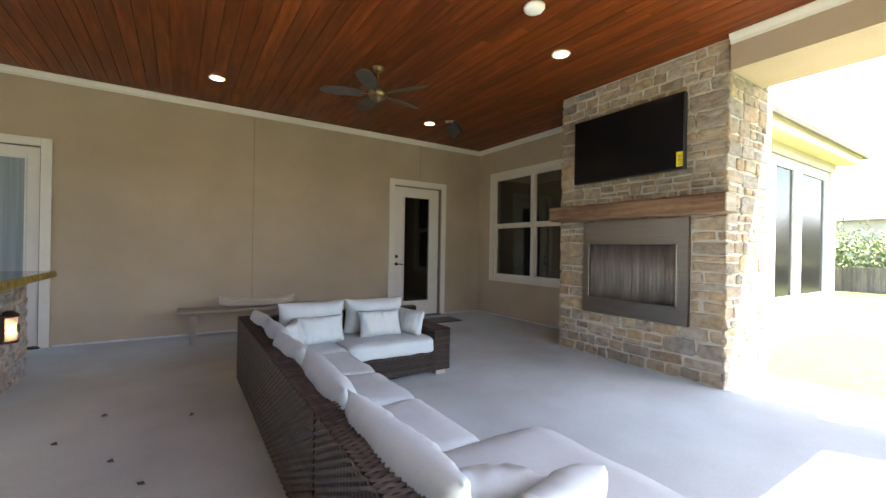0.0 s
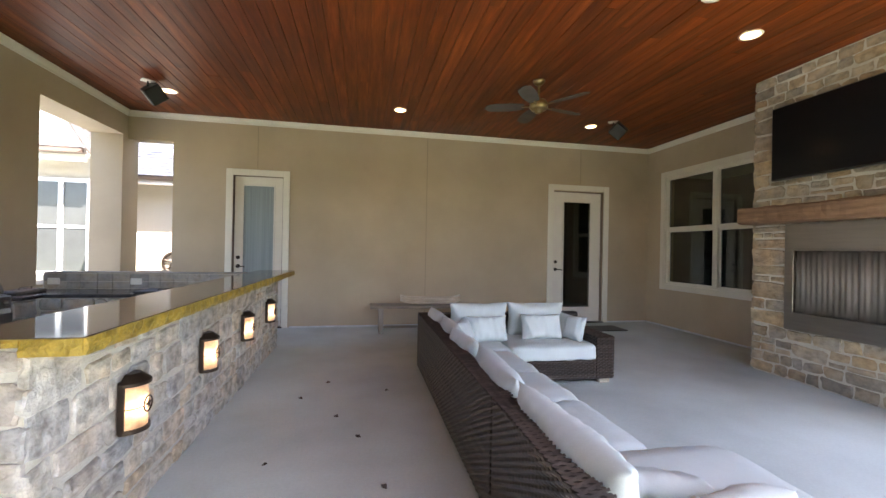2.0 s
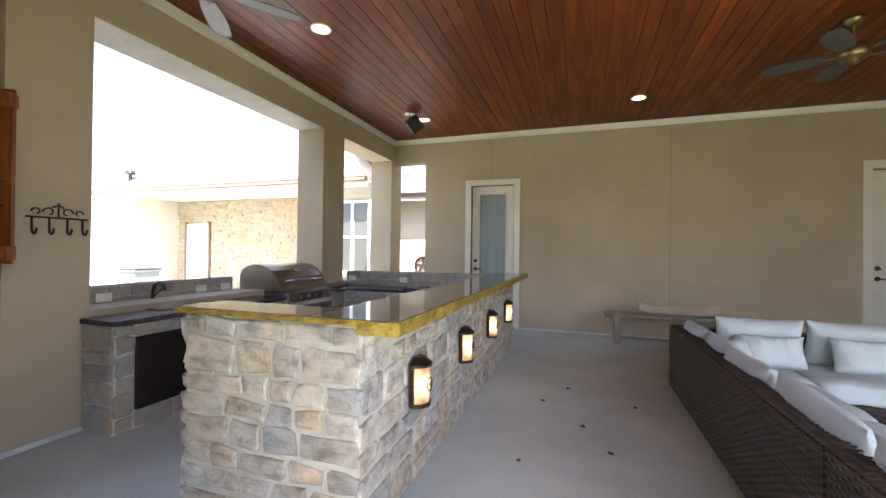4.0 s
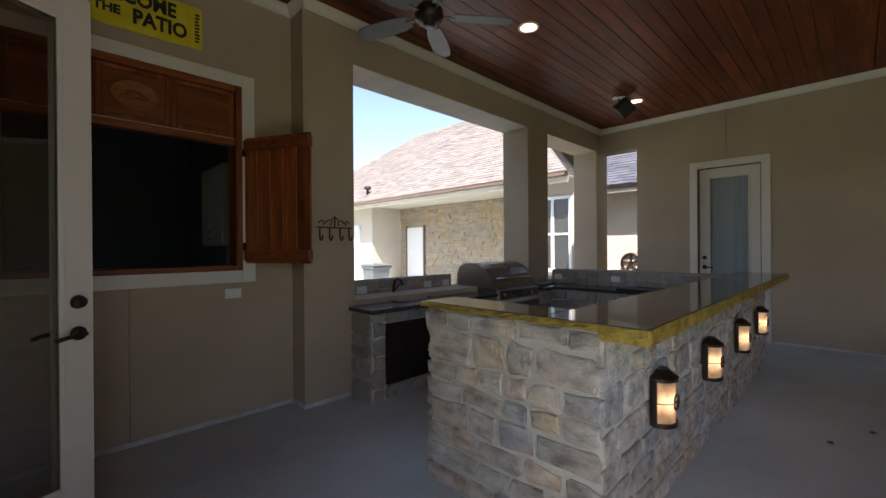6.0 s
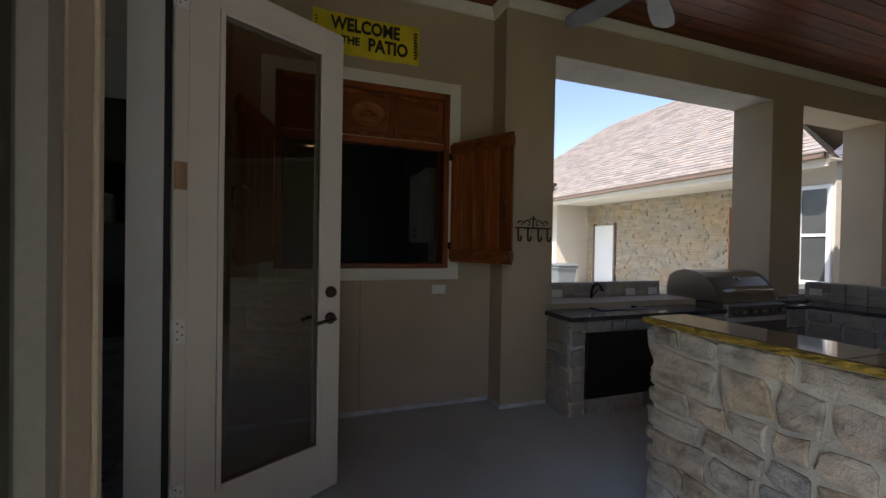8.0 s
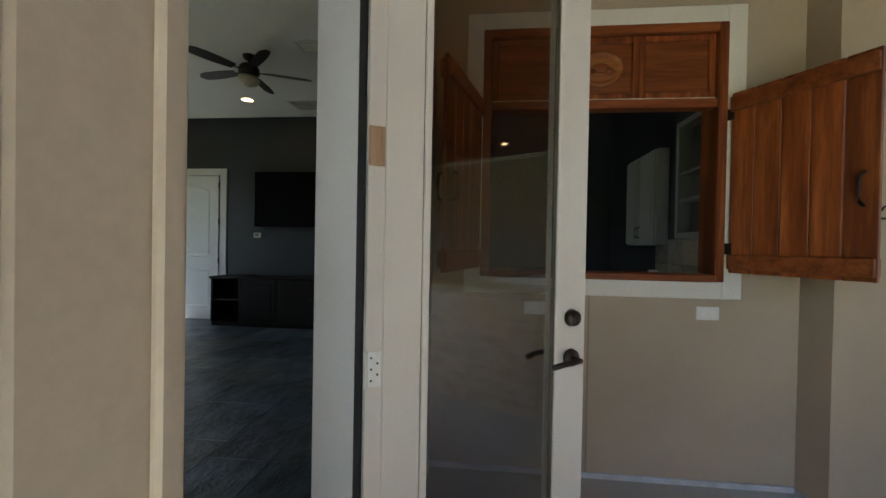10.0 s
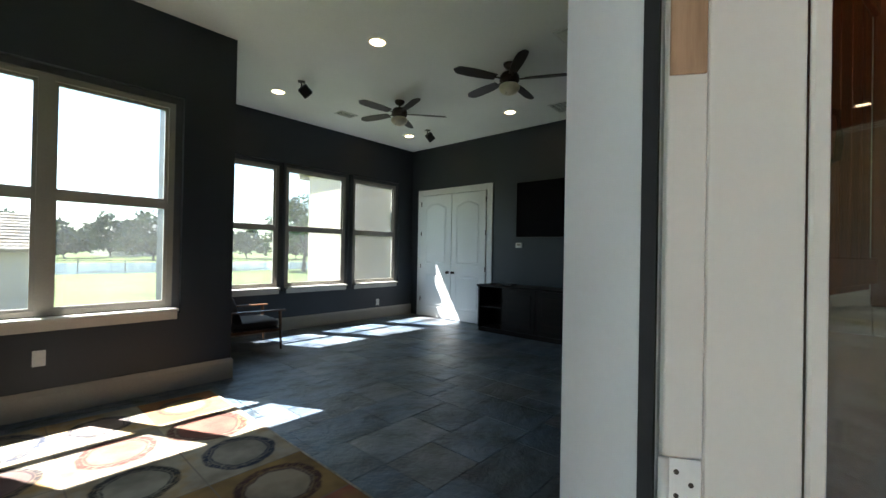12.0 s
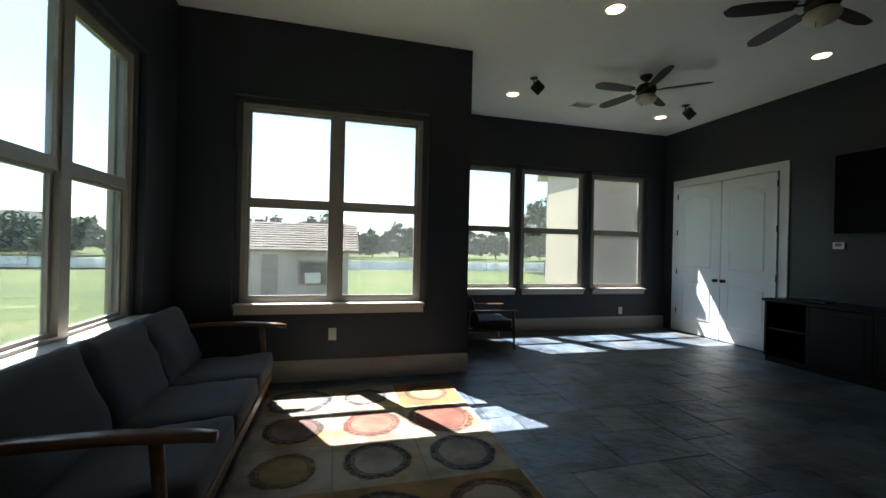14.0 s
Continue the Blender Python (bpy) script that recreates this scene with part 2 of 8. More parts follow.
M["kitchen_top"] = plain("dark_granite_counter", (0.05, 0.047, 0.045), 0.16, vary=0.4, big=20, fine=150, bump=0.0, fine_vary=0.3)
M["yellow"] = plain("yellow_vinyl", (0.72, 0.57, 0.02), 0.5, vary=0.08, big=6, bump=0.05)
M["ink"] = plain("black_ink", (0.015, 0.014, 0.012), 0.6, vary=0.05, bump=0.0)
M["plastic"] = plain("white_plastic", (0.72, 0.71, 0.67), 0.35, vary=0.03, bump=0.0)
M["fanblade"] = plain("greyed_fan_blade", (0.075, 0.066, 0.058), 0.55, vary=0.2, big=8, bump=0.1)
M["fanblade_dark"] = plain("dark_fan_blade", (0.022, 0.014, 0.01), 0.4, vary=0.2, big=8, bump=0.05)
M["bowl_glass"] = plain("alabaster_bowl", (0.62, 0.55, 0.42), 0.35, vary=0.15, big=9, bump=0.0)
M["can_trim"] = plain("white_can_trim", (0.75, 0.73, 0.68), 0.4, vary=0.03, bump=0.0)
M["can_glow"] = glow("warm_bulb", (1.0, 0.7, 0.36), 2.0)
M["sconce_glow"] = glow("amber_bulb", (1.0, 0.76, 0.54), 6.5)
M["mica"] = None
M["glass"] = glass_mat("window_glass", (0.6, 0.625, 0.59), haze_veil=0.018)
M["glass_dark"] = glass_mat("tinted_pane", (0.6, 0.63, 0.62), 0.0, 0.1)
M["bucket"] = plain("grey_bucket", (0.13, 0.145, 0.145), 0.5, vary=0.05)
M["rubber"] = plain("rubber", (0.02, 0.02, 0.02), 0.7, vary=0.1, bump=0.0)
M["soffit_yellow"] = plain("yellowish_soffit", (0.62, 0.55, 0.34), 0.6, vary=0.06, big=2)
M["fascia"] = plain("cream_fascia", (0.64, 0.57, 0.46), 0.55, vary=0.05, big=2)
M["gutter"] = plain("brown_gutter", (0.16, 0.11, 0.08), 0.45, vary=0.08)
M["bark"] = plain("bark", (0.09, 0.07, 0.055), 0.9, vary=0.3, big=5, fine=30, bump=0.6, dist=0.02)
M["fence"] = wood("fence_wood", (0.13, 0.11, 0.09), (0.21, 0.18, 0.15), (0.28, 0.25, 0.21), 0.9, axis=2)
M["water"] = plain("pond_water", (0.25, 0.32, 0.36), 0.12, vary=0.1, big=0.3, fine=4, bump=0.1)


def frosted():
    m, nt, b = nodes_of("frosted_glass")
    v = coords(nt, "World")
    n = noise_tex(nt, stretched(nt, v, 30, 30, 0.4), 1.0, 2)
    c = ramp(nt, n, [(0.35, (0.2, 0.235, 0.25)), (0.65, (0.26, 0.3, 0.31))])
    nt.links.new(c, b.inputs["Base Color"])
    b.inputs["Roughness"].default_value = 0.25
    return m


def mica_mat():
    m, nt, b = nodes_of("amber_mica")
    v = coords(nt, "World")
    c = ramp(nt, noise_tex(nt, v, 30, 4), [(0.3, (0.7, 0.56, 0.43)), (0.7, (0.92, 0.82, 0.7))])
    nt.links.new(c, b.inputs["Base Color"])
    tl = nt.nodes.new("ShaderNodeBsdfTranslucent")
    nt.links.new(c, tl.inputs[0])
    tp = nt.nodes.new("ShaderNodeBsdfTransparent")
    tp.inputs[0].default_value = (1.0, 0.88, 0.74, 1)
    mx = nt.nodes.new("ShaderNodeMixShader")
    mx.inputs[0].default_value = 0.12
    nt.links.new(tl.outputs[0], mx.inputs[1])
    nt.links.new(tp.outputs[0], mx.inputs[2])
    nt.links.new(mx.outputs[0], nt.nodes["Material Output"].inputs[0])
    nt.nodes.remove(b)
    return m


def canvas_mat():
    """Loose oatmeal canvas: fine threads, soft creases where the filling has settled."""
    m, nt, b = nodes_of("oatmeal_canvas")
    v = coords(nt, "Object")
    tone = ramp(nt, noise_tex(nt, v, 3.0, 4), [(0.3, (0.46, 0.495, 0.49)), (0.7, (0.52, 0.56, 0.552))])
    thread = ramp(nt, noise_tex(nt, v, 260, 2), [(0.3, (0.93, 0.93, 0.93)), (0.7, (1.03, 1.03, 1.03))])
    nt.links.new(mixc(nt, 1.0, tone, thread, "MULTIPLY"), b.inputs["Base Color"])
    b.inputs["Roughness"].default_value = 0.95
    crease = noise_tex(nt, stretched(nt, v, 1.0, 1.0, 0.5), 8, 3, 0.5)
    bumped(nt, b, crease, 0.3, 0.012)
    return m


def rug_mat():
    """Squares of cream, each with a ring of brushed colour."""
    m, nt, b = nodes_of("ring_rug")
    v = coords(nt, "Object")
    sx = nt.nodes.new("ShaderNodeSeparateXYZ")
    nt.links.new(v, sx.inputs[0])

    def math_(op, a, c):
        k = nt.nodes.new("ShaderNodeMath")
        k.operation = op
        for i, q in enumerate((a, c)):
            if isinstance(q, (int, float)):
                k.inputs[i].default_value = q
            elif q is not None:
                nt.links.new(q, k.inputs[i])
        return k.outputs[0]

    CELL = 0.53
    u, w = math_("DIVIDE", sx.outputs[0], CELL), math_("DIVIDE", sx.outputs[1], CELL)
    fu, fw = math_("SUBTRACT", math_("FRACT", u, None), 0.5), math_("SUBTRACT", math_("FRACT", w, None), 0.5)
    cu, cw = math_("FLOOR", u, None), math_("FLOOR", w, None)
    cb = nt.nodes.new("ShaderNodeCombineXYZ")
    nt.links.new(cu, cb.inputs[0])
    nt.links.new(cw, cb.inputs[1])
    wn = nt.nodes.new("ShaderNodeTexWhiteNoise")
    wn.noise_dimensions = "2D"
    nt.links.new(cb.outputs[0], wn.inputs["Vector"])
    cellr = wn.outputs["Value"]
    wn2 = nt.nodes.new("ShaderNodeTexWhiteNoise")
    wn2.noise_dimensions = "3D"
    cb2 = nt.nodes.new("ShaderNodeCombineXYZ")
    nt.links.new(cu, cb2.inputs[0])
    nt.links.new(cw, cb2.inputs[1])
    cb2.inputs[2].default_value = 4.7
    nt.links.new(cb2.outputs[0], wn2.inputs["Vector"])
    brush = noise_tex(nt, v, 10, 6, 0.6)
    broad = noise_tex(nt, v, 3.2, 3)
    rad = math_("SQRT", math_("ADD", math_("MULTIPLY", fu, fu), math_("MULTIPLY", fw, fw)), None)
    rad = math_("MULTIPLY", rad, math_("ADD", 0.82, math_("MULTIPLY", cellr, 0.42)))
    rad = math_("ADD", rad, math_("MULTIPLY", math_("SUBTRACT", brush, 0.5), 0.07))
    rad = math_("ADD", rad, math_("MULTIPLY", math_("SUBTRACT", broad, 0.5), 0.16))
    ground = ramp(nt, cellr, [(0.0, (0.46, 0.36, 0.19)), (0.25, (0.55, 0.5, 0.4)), (0.42, (0.36, 0.22, 0.06)), (0.55, (0.54, 0.49, 0.39)), (0.7, (0.13, 0.1, 0.08)), (0.8, (0.5, 0.38, 0.17)), (0.9, (0.42, 0.1, 0.03)), (1.0, (0.56, 0.52, 0.43))])
    ink = ramp(nt, wn2.outputs["Value"], [(0.0, (0.012, 0.024, 0.06)), (0.3, (0.02, 0.017, 0.014)), (0.45, (0.2, 0.12, 0.02)), (0.6, (0.018, 0.034, 0.085)), (0.82, (0.035, 0.018, 0.013)), (0.93, (0.2, 0.03, 0.015)), (1.0, (0.03, 0.024, 0.018))])
    inner = ramp(nt, wn2.outputs["Value"], [(0.0, (0.06, 0.11, 0.22)), (0.3, (0.5, 0.46, 0.36)), (0.5, (0.44, 0.32, 0.11)), (0.65, (0.4, 0.4, 0.38)), (0.85, (0.22, 0.05, 0.03)), (1.0, (0.48, 0.42, 0.3))])
    # the stroke swells and thins round the ring, and breaks into bristle marks
    swell = math_("MULTIPLY", math_("SUBTRACT", noise_tex(nt, v, 2.1, 1), 0.5), 0.12)
    ring = ramp(nt, math_("ADD", rad, swell), [(0.29, (0, 0, 0)), (0.31, (0.9, 0.9, 0.9)), (0.335, (0.55, 0.55, 0.55)), (0.35, (1, 1, 1)), (0.4, (0.95, 0.95, 0.95)), (0.43, (0, 0, 0))])
    bristle = ramp(nt, noise_tex(nt, stretched(nt, v, 1.0, 2.4, 1.0), 26, 4, 0.65), [(0.36, (0.45, 0.45, 0.45)), (0.52, (1, 1, 1))])
    ring = mixc(nt, 1.0, ring, bristle, "MULTIPLY")
    disc = ramp(nt, rad, [(0.31, (1, 1, 1)), (0.35, (0, 0, 0))])
    wash = ramp(nt, noise_tex(nt, v, 1.7, 4, 0.6), [(0.5, (0, 0, 0)), (0.6, (0.75, 0.75, 0.75))])
    ground = mixc(nt, wash, ground, (0.5, 0.3, 0.07))
    c = mixc(nt, disc, ground, inner)
    c = mixc(nt, ring, c, ink)
    # Blotchy wear, darkened overall to take in the room's shade.
    worn_shade = ramp(nt, broad, [(0.35, (0.34, 0.31, 0.28)), (0.6, (0.68, 0.65, 0.6))])
    c = mixc(nt, 1.0, c, worn_shade, "MULTIPLY")
    edge = math_("MAXIMUM", math_("ABSOLUTE", fu, None), math_("ABSOLUTE", fw, None))
    line = ramp(nt, edge, [(0.488, (0, 0, 0)), (0.494, (0.6, 0.6, 0.6))])
    c = mixc(nt, line, c, (0.16, 0.13, 0.1))
    nt.links.new(c, b.inputs["Base Color"])
    b.inputs["Roughness"].default_value = 0.95
    bumped(nt, b, noise_tex(nt, v, 240, 2), 0.4, 0.003)
    return m


def grass_mat():
    m, nt, b = nodes_of("lawn")
    v = coords(nt, "World")
    n1, n2 = noise_tex(nt, v, 0.16, 5, 0.6), noise_tex(nt, v, 9.0, 5, 0.7)
    c = ramp(nt, n1, [(0.3, (0.1, 0.132, 0.036)), (0.55, (0.155, 0.185, 0.05)), (0.75, (0.24, 0.225, 0.095))])
    t = ramp(nt, n2, [(0.3, (0.55, 0.58, 0.5)), (0.65, (1.15, 1.12, 1.0))])
    nt.links.new(mixc(nt, 1.0, c, t, "MULTIPLY"), b.inputs["Base Color"])
    b.inputs["Roughness"].default_value = 0.95
    bumped(nt, b, n2, 0.8, 0.04)
    return m


def leaf_mat(name, a, c2, c3):
    m, nt, b = nodes_of(name)
    r = nt.nodes.new("ShaderNodeNewGeometry").outputs["Random Per Island"]
    nt.links.new(ramp(nt, r, [(0, a), (0.5, c2), (1, c3)]), b.inputs["Base Color"])
    b.inputs["Roughness"].default_value = 0.6
    b.inputs["Subsurface Weight"].default_value = 0.0
    return m


M["frost"] = frosted()
M["mica"] = mica_mat()
M["cushion"] = canvas_mat()
M["rug"] = rug_mat()
M["grass"] = grass_mat()
M["leaf"] = leaf_mat("leaf", (0.035, 0.06, 0.015), (0.07, 0.11, 0.025), (0.13, 0.17, 0.045))
M["leaf_bright"] = leaf_mat("bright_leaf", (0.08, 0.13, 0.03), (0.14, 0.2, 0.05), (0.24, 0.28, 0.09))
# Distance haze is mixed into these leaf colours, making them paler and greyer.
M["leaf_hazed"] = leaf_mat("hazed_leaf", (0.075, 0.095, 0.06), (0.11, 0.13, 0.08), (0.16, 0.175, 0.11))


# ---------------------------------------------------------------- mesh helpers
def bm_new():
    return bmesh.new()


def add_box(bm, x0, y0, z0, x1, y1, z1, bevel=0.0, seg=1):
    g = bmesh.ops.create_cube(bm, size=1.0)
    vs = g["verts"]
    for v in vs:
        v.co = Vector(((x0 + x1) / 2 + v.co.x * abs(x1 - x0), (y0 + y1) / 2 + v.co.y * abs(y1 - y0), (z0 + z1) / 2 + v.co.z * abs(z1 - z0)))
    if bevel:
        es = list({e for v in vs for e in v.link_edges})
        bmesh.ops.bevel(bm, geom=es, offset=bevel, segments=seg, affect="EDGES", profile=0.5)
    return bm


def box(x0, y0, z0, x1, y1, z1, bevel=0.0, seg=1):
    return add_box(bm_new(), x0, y0, z0, x1, y1, z1, bevel, seg)


def add_cyl(bm, p0, p1, r0, r1=None, n=16, caps=True):
    p0, p1 = Vector(p0), Vector(p1)
    g = bmesh.ops.create_cone(bm, cap_ends=caps, segments=n, radius1=r0, radius2=r0 if r1 is None else r1, depth=(p1 - p0).length)
    m = Matrix.Translation((p0 + p1) / 2) @ (p1 - p0).to_track_quat("Z", "Y").to_matrix().to_4x4()
    bmesh.ops.transform(bm, matrix=m, verts=g["verts"])
    return bm


def cyl(p0, p1, r0, r1=None, n=16):
    return add_cyl(bm_new(), p0, p1, r0, r1, n)


def lathe(profile, center=(0, 0, 0), n=24):
    """Revolves (radius, height) pairs about the vertical."""
    bm = bm_new()
    rings = []
    for r, z in profile:
        rings.append([bm.verts.new((center[0] + r * math.cos(2 * math.pi * i / n), center[1] + r * math.sin(2 * math.pi * i / n), center[2] + z)) for i in range(n)])
    for a, b in zip(rings, rings[1:]):
        for i in range(n):
            bm.faces.new((a[i], a[(i + 1) % n], b[(i + 1) % n], b[i]))
    bm.faces.new(list(reversed(rings[0])))
    bm.faces.new(rings[-1])
    bmesh.ops.recalc_face_normals(bm, faces=bm.faces)
    return bm


def add_tube(bm, pts, r, n=8):
    """A round bar along a line of points."""
    pts = [Vector(p) for p in pts]
    rings = []
    for i, p in enumerate(pts):
        d = (pts[min(i + 1, len(pts) - 1)] - pts[max(i - 1, 0)]).normalized()
        q = d.to_track_quat("Z", "Y").to_matrix()
        rings.append([bm.verts.new(p + q @ Vector((r * math.cos(2 * math.pi * k / n), r * math.sin(2 * math.pi * k / n), 0))) for k in range(n)])
    for a, b in zip(rings, rings[1:]):
        for k in range(n):
            bm.faces.new((a[k], a[(k + 1) % n], b[(k + 1) % n], b[k]))
    bm.faces.new(list(reversed(rings[0])))
    bm.faces.new(rings[-1])
    return bm


def tube(pts, r, n=8):
    return add_tube(bm_new(), pts, r, n)


def prism(poly, z0, z1):
    """An upright prism over a polygon in plan."""
    bm = bm_new()
    lo = [bm.verts.new((x, y, z0)) for x, y in poly]
    hi = [bm.verts.new((x, y, z1)) for x, y in poly]
    k = len(poly)
    for i in range(k):
        bm.faces.new((lo[i], lo[(i + 1) % k], hi[(i + 1) % k], hi[i]))
    bm.faces.new(list(reversed(lo)))
    bm.faces.new(hi)
    bmesh.ops.recalc_face_normals(bm, faces=bm.faces)
    return bm


def extrude_profile(prof, a, b, axis):
    """Sweeps a closed 2D profile along x or y; profile pairs are (across, z)."""
    bm = bm_new()
    rows = []
    for t in (a, b):
        rows.append([bm.verts.new((t, p, z) if axis == "x" else (p, t, z)) for p, z in prof])
    k = len(prof)
    for i in range(k):
        bm.faces.new((rows[0][i], rows[0][(i + 1) % k], rows[1][(i + 1) % k], rows[1][i]))
    bm.faces.new(list(reversed(rows[0])))
    bm.faces.new(rows[1])
    bmesh.ops.recalc_face_normals(bm, faces=bm.faces)
    return bm


def mesh_of(bm, name, material, smooth=False):
    me = bpy.data.meshes.new(name)
    bm.to_mesh(me)
    bm.free()
    if material:
        me.materials.append(material)
    if smooth:
        for p in me.polygons:
            p.use_smooth = True
    return me


def thing(name, loc, label, category, group="", rz=0.0):
    ob = new(name)
    ob.empty_display_size = 0.1
    ob.location = loc
    ob.rotation_euler = (0, 0, radians(rz))
    return tagged(ob, label, category, group)


def part(name, bm, material, parent, label="", smooth=False, bevel=0.0, loc=None, rot=None):
    ob = new(name, mesh_of(bm, name, material, smooth))
    ob.parent = parent
    if loc is not None:
        ob.location = loc
    if rot is not None:
        ob.rotation_euler = [radians(a) for a in rot]
    if label:
        ob["label"] = label
    if bevel:
        md = ob.modifiers.new("bevel", "BEVEL")
        md.width, md.segments, md.limit_method = bevel, 2, "ANGLE"
    return ob


def single(name, bm, material, label, category, group="", smooth=False, loc=None, rz=0.0):
    ob = new(name, mesh_of(bm, name, material, smooth))
    if loc is not None:
        ob.location = loc
    ob.rotation_euler = (0, 0, radians(rz))
    return tagged(ob, label, category, group)


def structure(name, bm, material, label, category, smooth=False):
    return tagged(new(name, mesh_of(bm, name, material, smooth)), label, category, kind="structure")


def wall(name, axis, a0, a1, b0, b1, z0, z1, holes, material, label, category="wall"):
    """A wall along x or y from a0 to a1, between b0 and b1 across, with holes (a, a, z, z) cut through it."""
    bm = bm_new()

    def blk(p, q, r, s):
        if q - p > 1e-4 and s - r > 1e-4:
            if axis == "x":
                add_box(bm, p, b0, r, q, b1, s)
            else:
                add_box(bm, b0, p, r, b1, q, s)

    cuts = sorted({a0, a1, *[h for hole in holes for h in hole[:2]]})
    for p, q in zip(cuts, cuts[1:]):
        mid, lo = (p + q) / 2, z0
        for h in sorted((h for h in holes if h[0] < mid < h[1]), key=lambda h: h[2]):
            blk(p, q, lo, h[2])
            lo = h[3]
        blk(p, q, lo, z1)
    return structure(name, bm, material, label, category)


# ---------------------------------------------------------------- the large structure
H = 3.36          # ceilings, patio and room
XL, XR = 0.06, 9.07   # patio side walls
FX = 8.10         # face of the fireplace and the east beam
YD = -7.50        # outer face of the wall with the open door
WX = -0.16        # face of the serving-window wall


def ground_sheet():
    bm = bm_new()
    n = 90

    def gx(i):
        s = (i / n) * 2 - 1
        return math.copysign(abs(s) ** 2.6, s) * 1600

    def gz(x, y):
        s = min(1, max(0, (-y - 15.5) / 9))
        s2 = min(1, max(0, (x - 12) / 14))
        return -0.14 - 1.0 * s * s * (3 - 2 * s) - 0.25 * s2

    vs = [[bm.verts.new((gx(i) + 1, gx(j) - 6, gz(gx(i) + 1, gx(j) - 6))) for j in range(n + 1)] for i in range(n + 1)]
    for i in range(n):
        for j in range(n):
            bm.faces.new((vs[i][j], vs[i + 1][j], vs[i + 1][j + 1], vs[i][j + 1]))
    return bm


structure("ground", ground_sheet(), M["grass"], "sunlit lawn with yellowed patches around the house", "lawn")
structure("floor_patio", box(-0.4, -7.75, -0.2, 9.15, 0.35, 0.0), M["concrete"], "pale grey concrete patio slab with faint stains", "floor")
structure("pavement", box(-14, -5.2, -0.2, -0.42, 6.0, -0.06), M["concrete"], "pale concrete drive beside the patio", "pavement")


def board_ceiling():
    bm = bm_new()
    w, x = 0.136, -0.3
    rng = random.Random(4)
    while x < 9.1:
        y = -7.75
        while y < 0.06:
            y2 = min(0.06, y + rng.uniform(2.2, 4.2))
            dz = rng.uniform(0, 0.003)
            add_box(bm, x + 0.003, y + 0.001, H + dz, x + w - 0.003, y2 - 0.001, H + 0.02)
            y = y2
        x += w
    add_box(bm, -0.4, -7.78, H + 0.024, 8.84, 0.2, H + 0.16)
    return bm


structure("ceiling_patio", board_ceiling(), M["cedar"], "red-brown stained tongue-and-groove wooden board ceiling", "ceiling")
structure("roof_patio", add_box(box(-0.6, -7.95, H + 0.2, 8.86, 0.4, H + 0.5), 8.86, -4.9, H + 0.2, 9.5, 0.4, H + 0.5), M["shingle"], "shingled patio roof above the wooden ceiling", "roof")

# back wall, with the slot beside the corner column and two doorways
DA = (1.53, 2.34)
DB = (7.06, 8.12)
wall("wall_north", "x", 0.25, 9.3, 0.0, 0.2, 0, H, [(0.20, 0.69, 0.91, 2.93), (*DA, 0, 2.47), (*DB, 0, 2.47)], M["stucco"], "tall beige stucco wall with vertical control joints")
structure("beam_north", box(0.06, 0.003, 2.93, 0.25, 0.2, H), M["stucco"], "beige stucco beam above the corner slot", "beam")
# east wall with the window
WR = (-2.62, -0.46, 0.76, 2.74)
wall("wall_east", "y", -5.0, 0.0, XR, XR + 0.2, 0, H, [WR], M["stucco"], "beige stucco wall behind the fireplace")
# west side: beam and columns
BZ = 2.97
wall("wall_west", "y", -5.48, 0.3, -0.36, XL, 0, H, [(-5.005, -2.235, 0.845, BZ), (-1.725, -0.13, 0.845, BZ)], M["stucco"], "beige stucco wall with two wide openings between square columns")
structure("trim_soffit", box(-0.355, -5.0, BZ - 0.004, 0.055, -2.24, BZ), M["stucco_rough"], "rough stucco soffit under the beam", "soffit")
# serving-window wall
SW = (-7.22, -5.885, 1.145, 2.575)
wall("wall_serving", "y", YD - 0.2, -5.47, WX - 0.16, WX, 0, H, [SW], M["stucco"], "beige stucco wall with a timber serving hatch")
# wall with the open door
DO = (1.06, 1.878)
GL = (2.06, 2.85)
wall("wall_south", "x", WX, 3.05, YD - 0.18, YD, 0, H, [(DO[0] - 0.06, DO[1], 0, 2.48), (*GL, 0.12, 2.48)], M["stucco"], "beige stucco wall around the open glazed door")
structure("beam_east", box(FX, -7.75, 3.03, 8.84, -5.06, H + 0.02), M["stucco"], "beige stucco beam along the open side", "beam")
structure("beam_south", box(3.05, -7.75, 3.03, FX, -7.42, H + 0.02), M["stucco"], "beige stucco beam along the garden side", "beam")
structure("column", box(8.3, -7.72, 0, 8.8, -7.2, 3.03), M["stucco_rough"], "square stucco column carrying the patio roof", "column")


def crown(a, b, axis, face, sign):
    """Stepped cove moulding under the ceiling; face is the wall's plane, sign the way into the room."""
    p = [(0, H), (0, H - 0.085), (0.012, H - 0.085), (0.018, H - 0.06), (0.04, H - 0.03), (0.05, H - 0.012), (0.05, H)]
    return extrude_profile([(face + sign * q, z) for q, z in p], a, b, axis)


for nm, args in (("n", (XL, XR, "x", 0.0, -1)), ("w", (-5.48, 0.0, "y", XL, 1)), ("e", (-3.0, 0.0, "y", XR, -1)), ("s", (YD, -5.48, "y", WX, 1)), ("d", (WX, 3.05, "x", YD, 1)), ("j", (WX, XL + 0.05, "x", -5.48, -1)), ("b", (-7.42, -5.06, "y", FX, -1)), ("g", (3.05, FX, "x", -7.42, 1))):
    structure("trim", crown(*args), M["trim"], "cream crown moulding under the wooden ceiling", "moulding")

